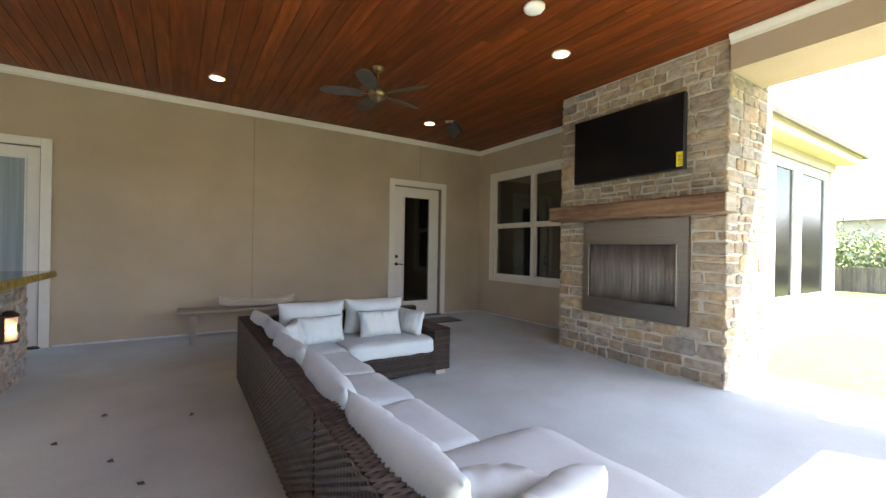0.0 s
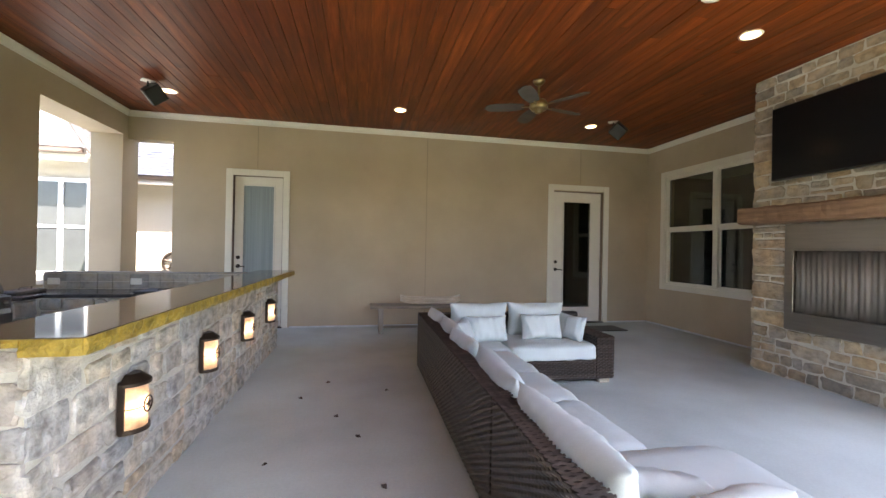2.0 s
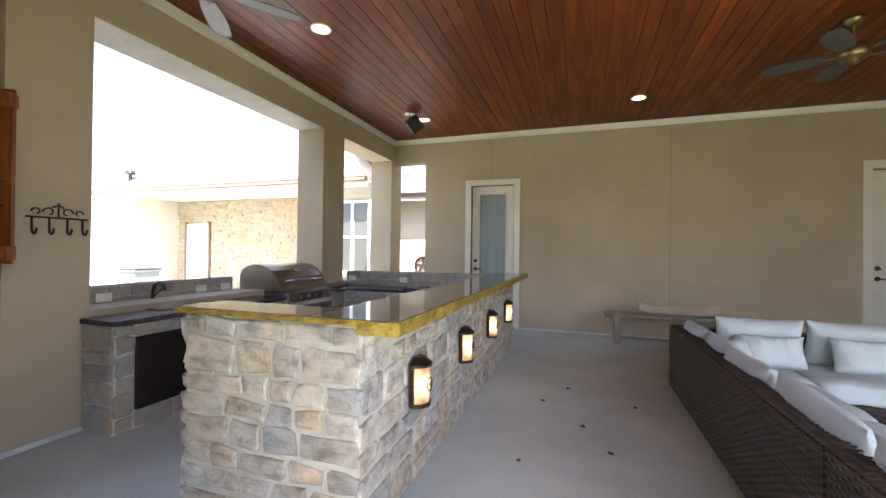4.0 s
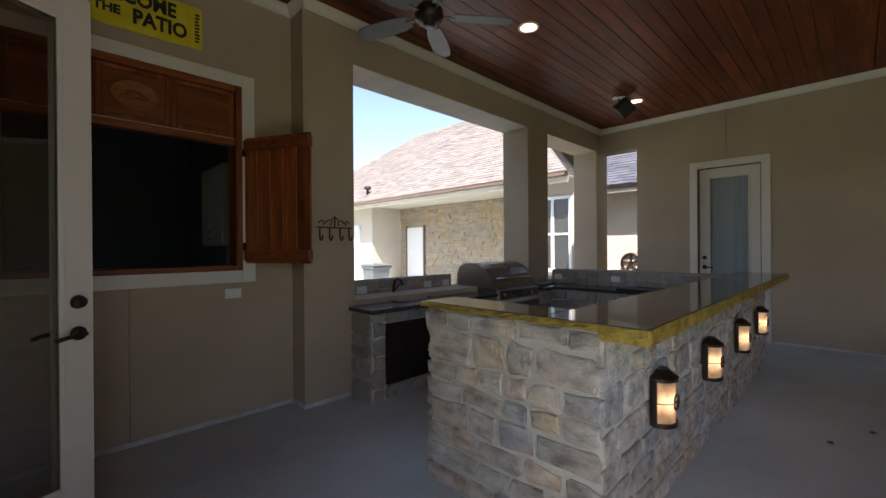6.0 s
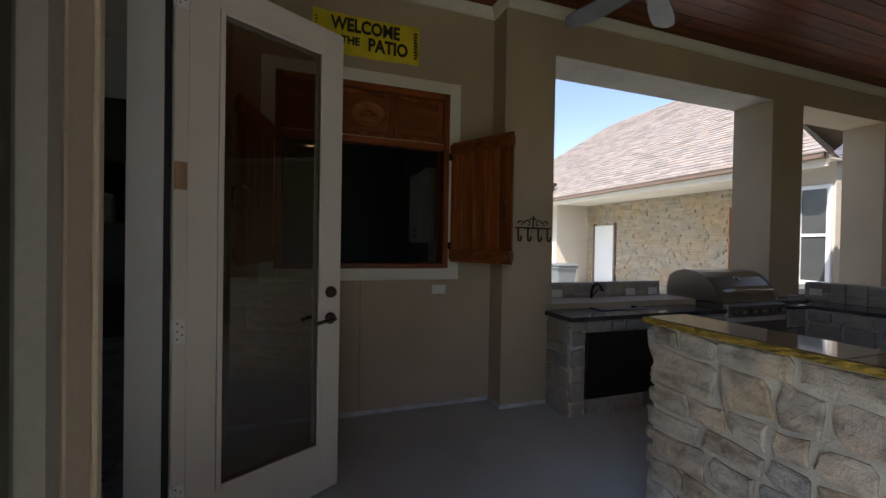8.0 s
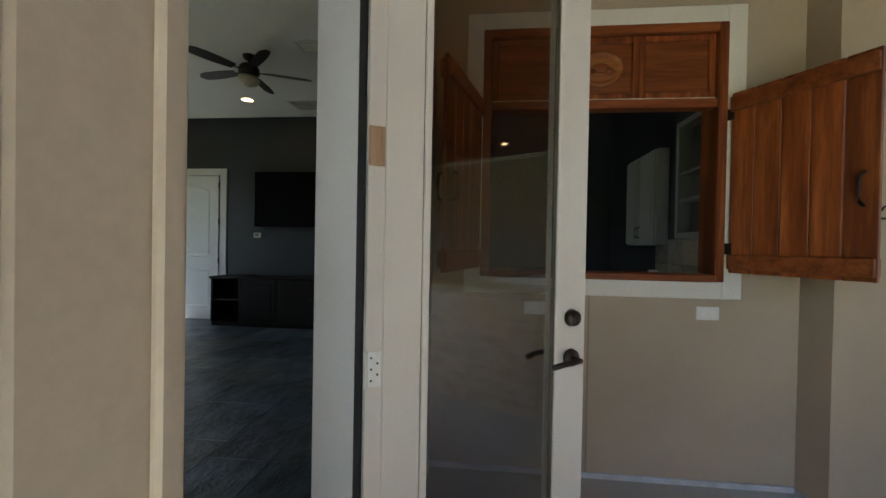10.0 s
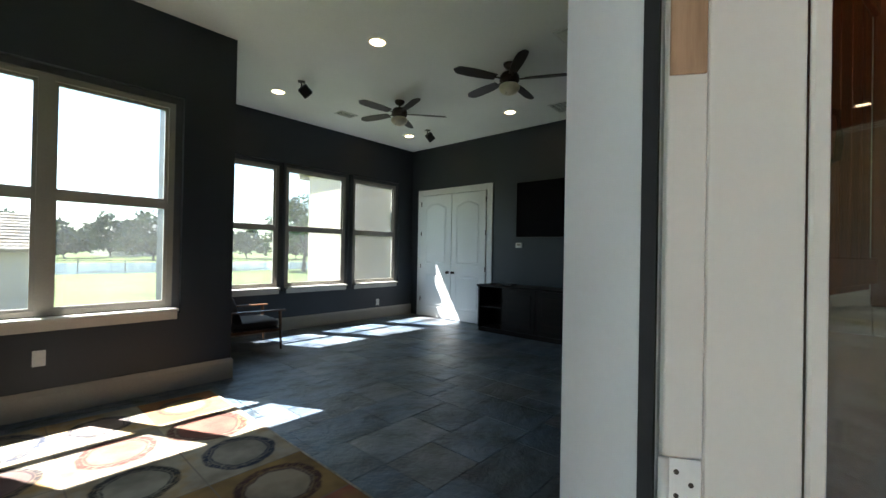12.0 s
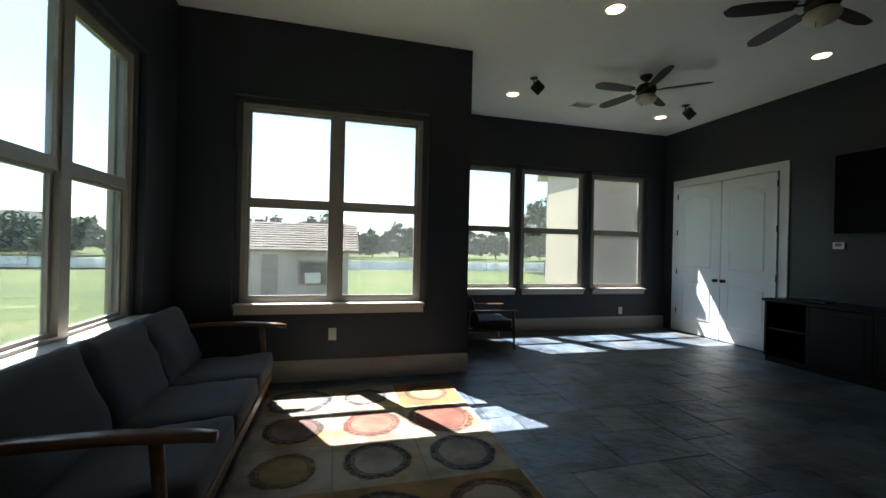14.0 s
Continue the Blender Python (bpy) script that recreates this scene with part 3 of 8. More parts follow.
M["joint"] = plain("joint_sealant", (0.3, 0.24, 0.17), 0.9, vary=0.1, bump=0.1)
for x in (4.69,):
    structure("trim", box(x - 0.006, -0.004, 0, x + 0.006, 0.0, H - 0.08), M["joint"], "vertical control joint in the stucco", "joint")
structure("trim", box(1.915, -0.004, 2.58, 1.925, 0.0, H - 0.08), M["joint"], "vertical control joint above the door", "joint")
structure("trim", box(7.615, -0.004, 2.62, 7.625, 0.0, H - 0.08), M["joint"], "vertical control joint above the door", "joint")
structure("trim", box(WX - 0.002, -6.60, 0, WX + 0.004, -6.59, 1.08), M["joint"], "vertical control joint under the hatch", "joint")
M["weep"] = plain("weep_screed", (0.5, 0.52, 0.54), 0.6, vary=0.25, big=6, bump=0.2)
for q in ((2.45, -0.012, 6.95, 0.0), (8.23, -0.012, XR, 0.0), (0.25, -0.012, 1.45, 0.0)):
    structure("baseboard", box(q[0], q[1], 0.0, q[2], q[3], 0.022), M["weep"], "thin grey weep screed along the wall foot", "screed")
structure("baseboard", box(WX, YD, 0.0, WX + 0.012, -5.48, 0.03), M["weep"], "thin grey weep screed along the wall foot", "screed")
structure("baseboard", box(XL, -5.49, 0.0, XL + 0.012, -5.0, 0.03), M["weep"], "thin grey weep screed along the wall foot", "screed")
structure("baseboard", box(WX + 0.012, -5.492, 0.0, XL + 0.012, -5.48, 0.03), M["weep"], "thin grey weep screed along the wall foot", "screed")
structure("baseboard", box(XR - 0.012, -3.0, 0.0, XR, -0.012, 0.022), M["weep"], "thin grey weep screed along the wall foot", "screed")

# ---------------------------------------------------------------- inner room
RX0, RX1 = -4.13, 2.86
RY2, RY3 = -11.64, -13.53
JX = 0.14
W2 = (0.585, 2.395, 0.685, 2.655)
W3 = [(-1.33, -0.24), (-2.575, -1.335), (-3.775, -2.63)]
W1 = (-11.06, -9.48, 0.665, 2.68)
structure("floor_room", add_box(box(RX0 - 0.2, RY2 - 0.2, -0.2, RX1 + 0.2, YD - 0.0, -0.012), RX0 - 0.2, RY3 - 0.2, -0.2, JX + 0.2, RY2 - 0.2, -0.012), M["mortar_dark"], "dark grout bed of the slate floor", "floor")
structure("floor_bar", box(RX0 - 0.2, YD, -0.2, WX - 0.17, -5.12, 0.0), M["slate"], "dark slate floor behind the serving hatch", "floor")
structure("ceiling_room", add_box(box(RX0 - 0.2, RY2 - 0.2, H + 0.01, RX1 + 0.2, YD - 0.19, H + 0.2), RX0 - 0.2, RY3 - 0.2, H + 0.01, JX + 0.2, RY2 - 0.2, H + 0.2), M["room_ceiling"], "plain off-white painted ceiling", "ceiling")
structure("ceiling_bar", box(RX0 - 0.2, YD - 0.19, H + 0.01, WX - 0.17, -5.12, H + 0.2), M["room_ceiling"], "plain off-white ceiling over the bar", "ceiling")
wall("wall_room_south_1", "x", JX, RX1, RY2 - 0.2, RY2, 0, H + 0.01, [W2], M["darkwall"], "charcoal painted wall around the double window")
wall("wall_room_jog", "y", RY3, RY2 - 0.2, JX, JX + 0.2, 0, H + 0.01, [], M["darkwall"], "charcoal painted return wall")
wall("wall_room_south_2", "x", RX0, JX, RY3 - 0.2, RY3, 0, H + 0.01, [(a, b, 0.625, 2.655) for a, b in W3], M["darkwall"], "charcoal painted wall with three tall windows")
wall("wall_room_east", "y", RY2 - 0.2, YD - 0.18, RX1, RX1 + 0.2, 0, H + 0.01, [W1], M["darkwall"], "charcoal painted wall with a wide window")
wall("wall_room_west", "y", RY3 - 0.2, -5.12, RX0 - 0.2, RX0, 0, H + 0.01, [], M["darkwall"], "charcoal painted wall behind the television")
wall("wall_bar_north", "x", RX0, -0.365, -5.32, -5.14, 0, H + 0.01, [], M["darkwall"], "charcoal painted wall behind the bar")
# dark inner lining of the outer walls
wall("wall_lining_south", "x", WX - 0.16, RX1, YD - 0.2, YD - 0.182, 0, H, [(DO[0] - 0.08, DO[1] + 0.02, 0, 2.5), (GL[0] - 0.01, GL[1] + 0.01, 0.11, 2.49)], M["darkwall"], "charcoal inner face of the door wall")
wall("wall_lining_serving", "y", YD - 0.18, -5.32, WX - 0.18, WX - 0.162, 0, H, [(SW[0] - 0.01, SW[1] + 0.01, SW[2] - 0.01, SW[3] + 0.01)], M["darkwall"], "charcoal inner face of the hatch wall")


def baseboard(a, b, axis, face, sign):
    p = [(0, 0), (0.018, 0), (0.018, 0.16), (0.012, 0.185), (0.006, 0.2), (0, 0.2)]
    return extrude_profile([(face + sign * q, z) for q, z in p], a, b, axis)


for args in ((JX, RX1, "x", RY2, 1), (RY3, RY2 + 0.018, "y", JX, -1), (RX0, JX, "x", RY3, 1), (RY2, YD - 0.2, "y", RX1, -1), (-11.42, -5.32, "y", RX0, 1)):
    structure("baseboard", baseboard(*args), M["base"], "taupe painted tall baseboard", "baseboard")

# ---------------------------------------------------------------- windows and doors
M["reveal"] = plain("dark_window_jamb", (0.07, 0.075, 0.08), 0.5, vary=0.08)
M["sash"] = plain("bronze_grey_sash", (0.3, 0.28, 0.24), 0.45, vary=0.06, big=4, bump=0.03)
M["sill"] = plain("painted_sill", (0.52, 0.49, 0.43), 0.5, vary=0.05, big=3, bump=0.04)


def oriented(axis, a0, b0, z0, a1, b1, z1, bevel=0.0):
    return box(a0, b0, z0, a1, b1, z1, bevel) if axis == "x" else box(b0, a0, z0, b1, a1, z1, bevel)


def window(name, axis, a0, a1, z0, z1, b, cols, rail, frame_mat, label, pane_mat, depth=0.07, f=0.045):
    """A window in an opening: frame, mullions, meeting rails and panes; b is the middle of its frame. No rail: one fixed pane."""
    w = tagged(new(name), label, "window", kind="structure")
    w.empty_display_size = 0.1
    rings = [(0.0, f, frame_mat)] if f < 0.06 else [(0.0, f - 0.045, M["reveal"]), (f - 0.045, f, frame_mat)]
    for lo, hi, mat in rings:
        deep = depth / 2 + (0.0 if lo else 0.012)
        part("window_frame", oriented(axis, a0 + lo, b - deep, z0 + lo, a1 - lo, b + deep, z0 + hi), mat, w)
        part("window_frame", oriented(axis, a0 + lo, b - deep, z1 - hi, a1 - lo, b + deep, z1 - lo), mat, w)
        part("window_frame", oriented(axis, a0 + lo, b - deep, z0 + hi, a0 + hi, b + deep, z1 - hi), mat, w)
        part("window_frame", oriented(axis, a1 - hi, b - deep, z0 + hi, a1 - lo, b + deep, z1 - hi), mat, w)
    step = (a1 - a0) / cols
    for c in range(cols):
        lo, hi = a0 + c * step, a0 + (c + 1) * step
        if c:
            part("mullion", oriented(axis, lo - 0.045, b - depth / 2 - 0.004, z0 + f, lo + 0.045, b + depth / 2 + 0.004, z1 - f), frame_mat, w)
        lo += f if c == 0 else 0.045
        hi -= f if c == cols - 1 else 0.045
        if not rail:
            pane = part("pane", oriented(axis, lo - 0.005, b - 0.003, z0 + f - 0.005, hi + 0.005, b + 0.003, z1 - f + 0.005), pane_mat, w)
            pane.visible_shadow = False
            continue
        part("meeting_rail", oriented(axis, lo, b - 0.028, rail - 0.024, hi, b + 0.028, rail + 0.024), frame_mat, w)
        for s0, s1, off in ((z0 + f, rail - 0.024, 0.012), (rail + 0.024, z1 - f, -0.012)):
            for p, q, r, t in ((lo, lo + 0.026, s0, s1), (hi - 0.026, hi, s0, s1), (lo + 0.026, hi - 0.026, s0, s0 + 0.022), (lo + 0.026, hi - 0.026, s1 - 0.022, s1)):
                part("sash_bar", oriented(axis, p, b + off - 0.015, r, q, b + off + 0.015, t), frame_mat, w)
            pane = part("pane", oriented(axis, lo + 0.02, b + off - 0.003, s0 + 0.015, hi - 0.02, b + off + 0.003, s1 - 0.015), pane_mat, w)
            pane.visible_shadow = False
    return w


window("window_1", "x", W2[0], W2[1], W2[2], W2[3], RY2 - 0.1, 2, 1.68, M["sash"], "two-light bronze-framed sash window over the lawn", M["glass"], f=0.1)
for i, (a, b) in enumerate(W3):
    window("window_%d" % (2 + i), "x", a, b, 0.625, 2.655, RY3 - 0.1, 1, 1.62, M["sash"], "tall single bronze-framed sash window over the lawn", M["glass"], f=0.1)
window("window_5", "y", W1[0], W1[1], W1[2], W1[3], RX1 + 0.1, 2, 1.68, M["sash"], "wide two-light sash window beside the grey sofa", M["glass"], f=0.1)
window("window_6", "y", WR[0], WR[1], WR[2], WR[3], XR + 0.06, 2, 1.77, M["trim"], "cream-framed sash window beside the stone fireplace", M["glass_dark"])


def sill(axis, a0, a1, z, face, sign):
    p = [(0, z - 0.1), (sign * 0.02, z - 0.1), (sign * 0.024, z - 0.03), (sign * 0.065, z - 0.026), (sign * 0.07, z - 0.012), (sign * 0.065, z), (-sign * 0.06, z), (-sign * 0.06, z - 0.02), (0, z - 0.02)]
    return extrude_profile([(face + q, h) for q, h in p], a0, a1, axis)


structure("window_sill", sill("x", W2[0] + 0.03, W2[1] - 0.025, 0.74, RY2, 1), M["sill"], "pale painted window sill with apron", "window sill")
for a, b in W3:
    structure("window_sill", sill("x", a + 0.06, b - 0.06, 0.685, RY3, 1), M["sill"], "pale painted window sill with apron", "window sill")
structure("window_sill", sill("y", W1[0] - 0.045, W1[1] + 0.045, 0.745, RX1, -1), M["sill"], "pale painted window sill behind the sofa", "window sill")


def casing(axis, a0, a1, z1, face, sign, w=0.1, z0=0.0, bottom=False, mat=None):
    """Flat boards around an opening; a0, a1 and z1 are its edges."""
    t = 0.022
    b0, b1 = (face, face + sign * t)
    mat = mat or M["trim"]
    lbl = "cream painted flat casing around an opening"
    structure("trim", oriented(axis, a0 - w, b0, z0 - (w if bottom else 0), a0, b1, z1 + w, 0.003), mat, lbl, "casing")
    structure("trim", oriented(axis, a1, b0, z0 - (w if bottom else 0), a1 + w, b1, z1 + w, 0.003), mat, lbl, "casing")
    structure("trim", oriented(axis, a0, b0, z1, a1, b1, z1 + w, 0.003), mat, lbl, "casing")
    if bottom:
        structure("trim", oriented(axis, a0, b0, z0 - w, a1, b1, z0, 0.003), mat, lbl, "casing")


casing("x", DA[0] + 0.03, DA[1] - 0.02, 2.46, 0.0, -1, 0.1)
casing("x", DB[0] + 0.02, DB[1] - 0.01, 2.48, 0.0, -1, 0.105)
casing("y", WR[0] + 0.03, WR[1] - 0.02, WR[3] - 0.01, XR, -1, 0.1, WR[2] + 0.02, True)
casing("y", SW[0] + 0.005, SW[1] - 0.005, SW[3] - 0.005, WX, 1, 0.1, SW[2] + 0.005, True)
M["casing_tan"] = plain("tan_casing", (0.5, 0.42, 0.31), 0.6, vary=0.06, big=3, bump=0.05)
structure("trim", box(DO[1] + 0.005, YD, 0, GL[0] - 0.03, YD + 0.022, 2.5, 0.004), M["casing_tan"], "tan painted brick mould beside the open doorway", "casing")
structure("trim", box(DO[1] + 0.02, YD + 0.022, 0, DO[1] + 0.05, YD + 0.034, 2.5, 0.004), M["casing_tan"], "tan painted brick mould bead", "casing")
structure("trim", box(DO[0] - 0.1, YD, 2.485, GL[1] + 0.1, YD + 0.022, 2.59, 0.004), M["casing_tan"], "tan painted head casing", "casing")
window("window_7", "x", GL[0], GL[1], 0.12, 2.48, YD - 0.02, 1, 0, M["sash"], "fixed tall pane beside the open doorway", M["glass"])
# door frames of the open doorway
structure("door_frame", box(DO[0] - 0.06, YD - 0.2, 0, DO[0] + 0.02, YD - 0.045, 2.48, 0.003), M["white"], "white painted hinge jamb of the open doorway", "door frame")
structure("door_frame", box(DO[1] - 0.03, YD - 0.19, 0, DO[1] + 0.004, YD - 0.004, 2.48, 0.003), M["casing_tan"], "tan painted strike jamb of the open doorway", "door frame")
structure("door_frame", box(DO[0] + 0.03, YD - 0.19, 2.45, DO[1] - 0.03, YD - 0.004, 2.48, 0.003), M["white"], "white painted door head", "door frame")
structure("door_frame", box(DO[0] - 0.06, YD - 0.0445, 0, DO[0] - 0.006, YD - 0.002, 2.48, 0.002), M["casing_tan"], "tan painted hinge-side brick mould", "door frame")
structure("door_frame", box(DO[0] + 0.0205, YD - 0.068, 0, DO[0] + 0.032, YD - 0.046, 2.45), M["rubber"], "black weather strip on the jamb", "weather strip")
structure("door_frame", box(DO[0], YD - 0.18, 0.0, DO[1], YD + 0.02, 0.02, 0.004), M["bronze"], "dark bronze threshold", "threshold")


def lever(parent, x, z, y, side, toward):
    """Lever handle on a round rose; side is the way it stands off, toward the way the lever points."""
    hd = part("handle", cyl((x, y, z), (x, y + side * 0.012, z), 0.032, 0.03, 20), M["bronze"], parent, "dark bronze lever handle", True)
    part("lever", tube([(x, y + side * 0.01, z), (x, y + side * 0.05, z), (x + toward * 0.03, y + side * 0.056, z), (x + toward * 0.075, y + side * 0.055, z - 0.004), (x + toward * 0.115, y + side * 0.05, z - 0.012)], 0.0095, 10), M["bronze"], hd, smooth=True)
    return hd


def glazed_door(name, width, height, pane_mat, leaf_mat, label, handle_end, both=True, stile=0.115, bottom=0.24, top=0.125, kind="structure", bolt=1.12):
    """A door leaf along +x from its hinge side at the origin, 45 mm thick, one tall pane."""
    d = tagged(new(name), label, "door", kind=kind)
    d.empty_display_size = 0.1
    t = 0.0225
    part("stile", box(0, -t, 0, stile, t, height, 0.002), leaf_mat, d)
    part("stile", box(width - stile, -t, 0, width, t, height, 0.002), leaf_mat, d)
    part("rail", box(stile, -t, 0, width - stile, t, bottom), leaf_mat, d)
    part("rail", box(stile, -t, height - top, width - stile, t, height), leaf_mat, d)
    for s in (-1, 1):
        for p, q, r, u in ((stile, stile + 0.022, bottom, height - top), (width - stile - 0.022, width - stile, bottom, height - top), (stile + 0.022, width - stile - 0.022, bottom, bottom + 0.022), (stile + 0.022, width - stile - 0.022, height - top - 0.022, height - top)):
            part("glazing_bead", box(p, s * t, r, q, s * (t + 0.009), u, 0.003), leaf_mat, d)
    pane = part("pane", box(stile, -0.006, bottom, width - stile, 0.006, height - top), pane_mat, d)
    pane.visible_shadow = False
    hx, tw = (width - 0.062, -1) if handle_end else (0.062, 1)
    for s in (-1, 1) if both else (-1,):
        lever(d, hx, bolt - 0.14, s * t, s, tw)
        part("deadbolt", cyl((hx, s * t, bolt), (hx, s * (t + 0.022), bolt), 0.031, 0.026, 20), M["bronze"], d, "dark bronze deadbolt", True)
        part("thumb_turn", box(hx - 0.005, s * (t + 0.022) - 0.006, bolt - 0.015, hx + 0.005, s * (t + 0.03) + 0.006, bolt + 0.015, 0.002), M["bronze"], d)
    return d


da = glazed_door("door_1", 0.73, 2.43, M["frost"], M["door_cream"], "closed cream door with a tall frosted pane", False, False)
da.location = (1.575, 0.07, 0.02)
db = glazed_door("door_2", 0.98, 2.44, M["glass_dark"], M["door_cream"], "closed cream door with a tall clear pane", False, False, stile=0.2, bottom=0.25, top=0.17)
db.location = (7.10, 0.07, 0.02)
for a, b, z in ((DA[0], DA[1], 2.47), (DB[0], DB[1], 2.47)):
    structure("door_frame", box(a + 0.001, 0.03, 0, a + 0.04, 0.19, z, 0.002), M["gutter"], "dark brown door jamb", "door frame")
    structure("door_frame", box(b - 0.035, 0.03, 0, b - 0.001, 0.19, z, 0.002), M["gutter"], "dark brown door jamb", "door frame")
    structure("door_frame", box(a + 0.04, 0.03, z - 0.016, b - 0.035, 0.19, z - 0.001), M["gutter"], "dark brown door head", "door frame")
    structure("door_frame", box(a, -0.05, 0.0, b, 0.19, 0.02, 0.003), M["bronze"], "dark bronze door threshold", "threshold")

M["glass_door"] = glass_mat("door_pane", (0.74, 0.74, 0.71), 0.0, 0.1)
M["bare_wood"] = wood("bare_pine", (0.3, 0.17, 0.09), (0.42, 0.26, 0.15), (0.52, 0.35, 0.22), 0.7, axis=2)
do = glazed_door("door_3", 0.74, 2.43, M["glass_door"], M["door_cream"], "cream glazed door standing wide open onto the patio", True, bolt=1.055)
do.location = (1.1, YD + 0.012, 0.022)
do.rotation_euler = (0, 0, math.atan2(0.868, -0.497))
part("hinge_edge", box(-0.05, -0.0225, 0, -0.0005, -0.004, 2.43, 0.002), M["door_cream"], do, "cream hinge edge of the leaf")
for z in (0.23, 0.9, 2.24):
    hg = part("hinge", cyl((-0.05, -0.027, z), (-0.05, -0.027, z + 0.1), 0.007, 0.007, 12), M["plastic"], do, "white butt hinge", True)
    part("hinge_leaf", box(-0.045, -0.0262, z, -0.004, -0.0226, z + 0.1), M["plastic"], hg)
    for sx, sz in ((-0.034, 0.018), (-0.016, 0.034), (-0.034, 0.05), (-0.016, 0.066), (-0.034, 0.082)):
        part("screw", cyl((sx, -0.0272, z + sz), (sx, -0.026, z + sz), 0.0035, n=8), M["bronze"], hg)
part("filler_block", box(-0.049, -0.0265, 1.52, -0.003, -0.0226, 1.63, 0.001), M["bare_wood"], do, "bare wood filler where a hinge was removed")

# double door in the room
M["white_cool"] = plain("white_door_paint", (0.68, 0.69, 0.68), 0.4, vary=0.03, big=2, fine=60, bump=0.04)


def arch_panel(y0, y1, z0, z1, x, rise):
    """Raised panel with a curved head, standing out towards +x."""
    bm = bm_new()
    pts = [(y0, z0), (y1, z0), (y1, z1 - rise)]
    n = 12
    for i in range(1, n):
        t = i / n
        pts.append((y1 + (y0 - y1) * t, z1 - rise + rise * math.sin(math.pi * t)))
    pts.append((y0, z1 - rise))
    cy, cz = (y0 + y1) / 2, (z0 + z1) / 2
    rings = []
    for d, k in ((0.0, 0.0), (-0.008, 0.012), (-0.008, 0.022), (0.003, 0.05)):
        ring = []
        for y, z in pts:
            ring.append(bm.verts.new((x + d, cy + (y - cy) * (1 - k / ((y1 - y0) / 2)), cz + (z - cz) * (1 - k / ((z1 - z0) / 2)))))
        rings.append(ring)
    for a, b in zip(rings, rings[1:]):
        for i in range(len(pts)):
            bm.faces.new((a[i], a[(i + 1) % len(pts)], b[(i + 1) % len(pts)], b[i]))
    bm.faces.new(rings[-1])
    bmesh.ops.recalc_face_normals(bm, faces=bm.faces)
    return bm


dd = tagged(new("door_4"), "closed pair of white arched-panel doors", "double door", kind="structure")
for k, (y0, y1) in enumerate(((-13.2, -12.41), (-12.4, -11.61))):
    lf = part("door_leaf", box(RX0 + 0.005, y0, 0.012, RX0 + 0.04, y1, 2.4, 0.002), M["white_cool"], dd)
    part("panel", arch_panel(y0 + 0.12, y1 - 0.12, 1.05, 2.26, RX0 + 0.0445, 0.09), M["white_cool"], lf)
    part("panel", arch_panel(y0 + 0.12, y1 - 0.12, 0.2, 0.85, RX0 + 0.0445, 0.0001), M["white_cool"], lf)
    ky = y1 - 0.06 if k == 0 else y0 + 0.06
    kb = part("knob", lathe([(0.026, 0), (0.024, 0.006), (0.01, 0.012), (0.01, 0.03), (0.024, 0.038), (0.028, 0.05), (0.022, 0.062), (0.006, 0.066)], n=18), M["bronze"], lf, "dark bronze door knob", True)
    kb.location, kb.rotation_euler = (RX0 + 0.04, ky, 0.9), (0, radians(90), 0)
    hy = y0 - 0.006 if k == 0 else y1 + 0.006
    for z in (0.3, 0.95, 1.6, 2.2):
        part("hinge", cyl((RX0 + 0.045, hy, z), (RX0 + 0.045, hy, z + 0.09), 0.008, n=10), M["bronze"], lf)
casing("y", -13.21, -11.6, 2.41, RX0, 1, 0.115, mat=M["white_cool"])


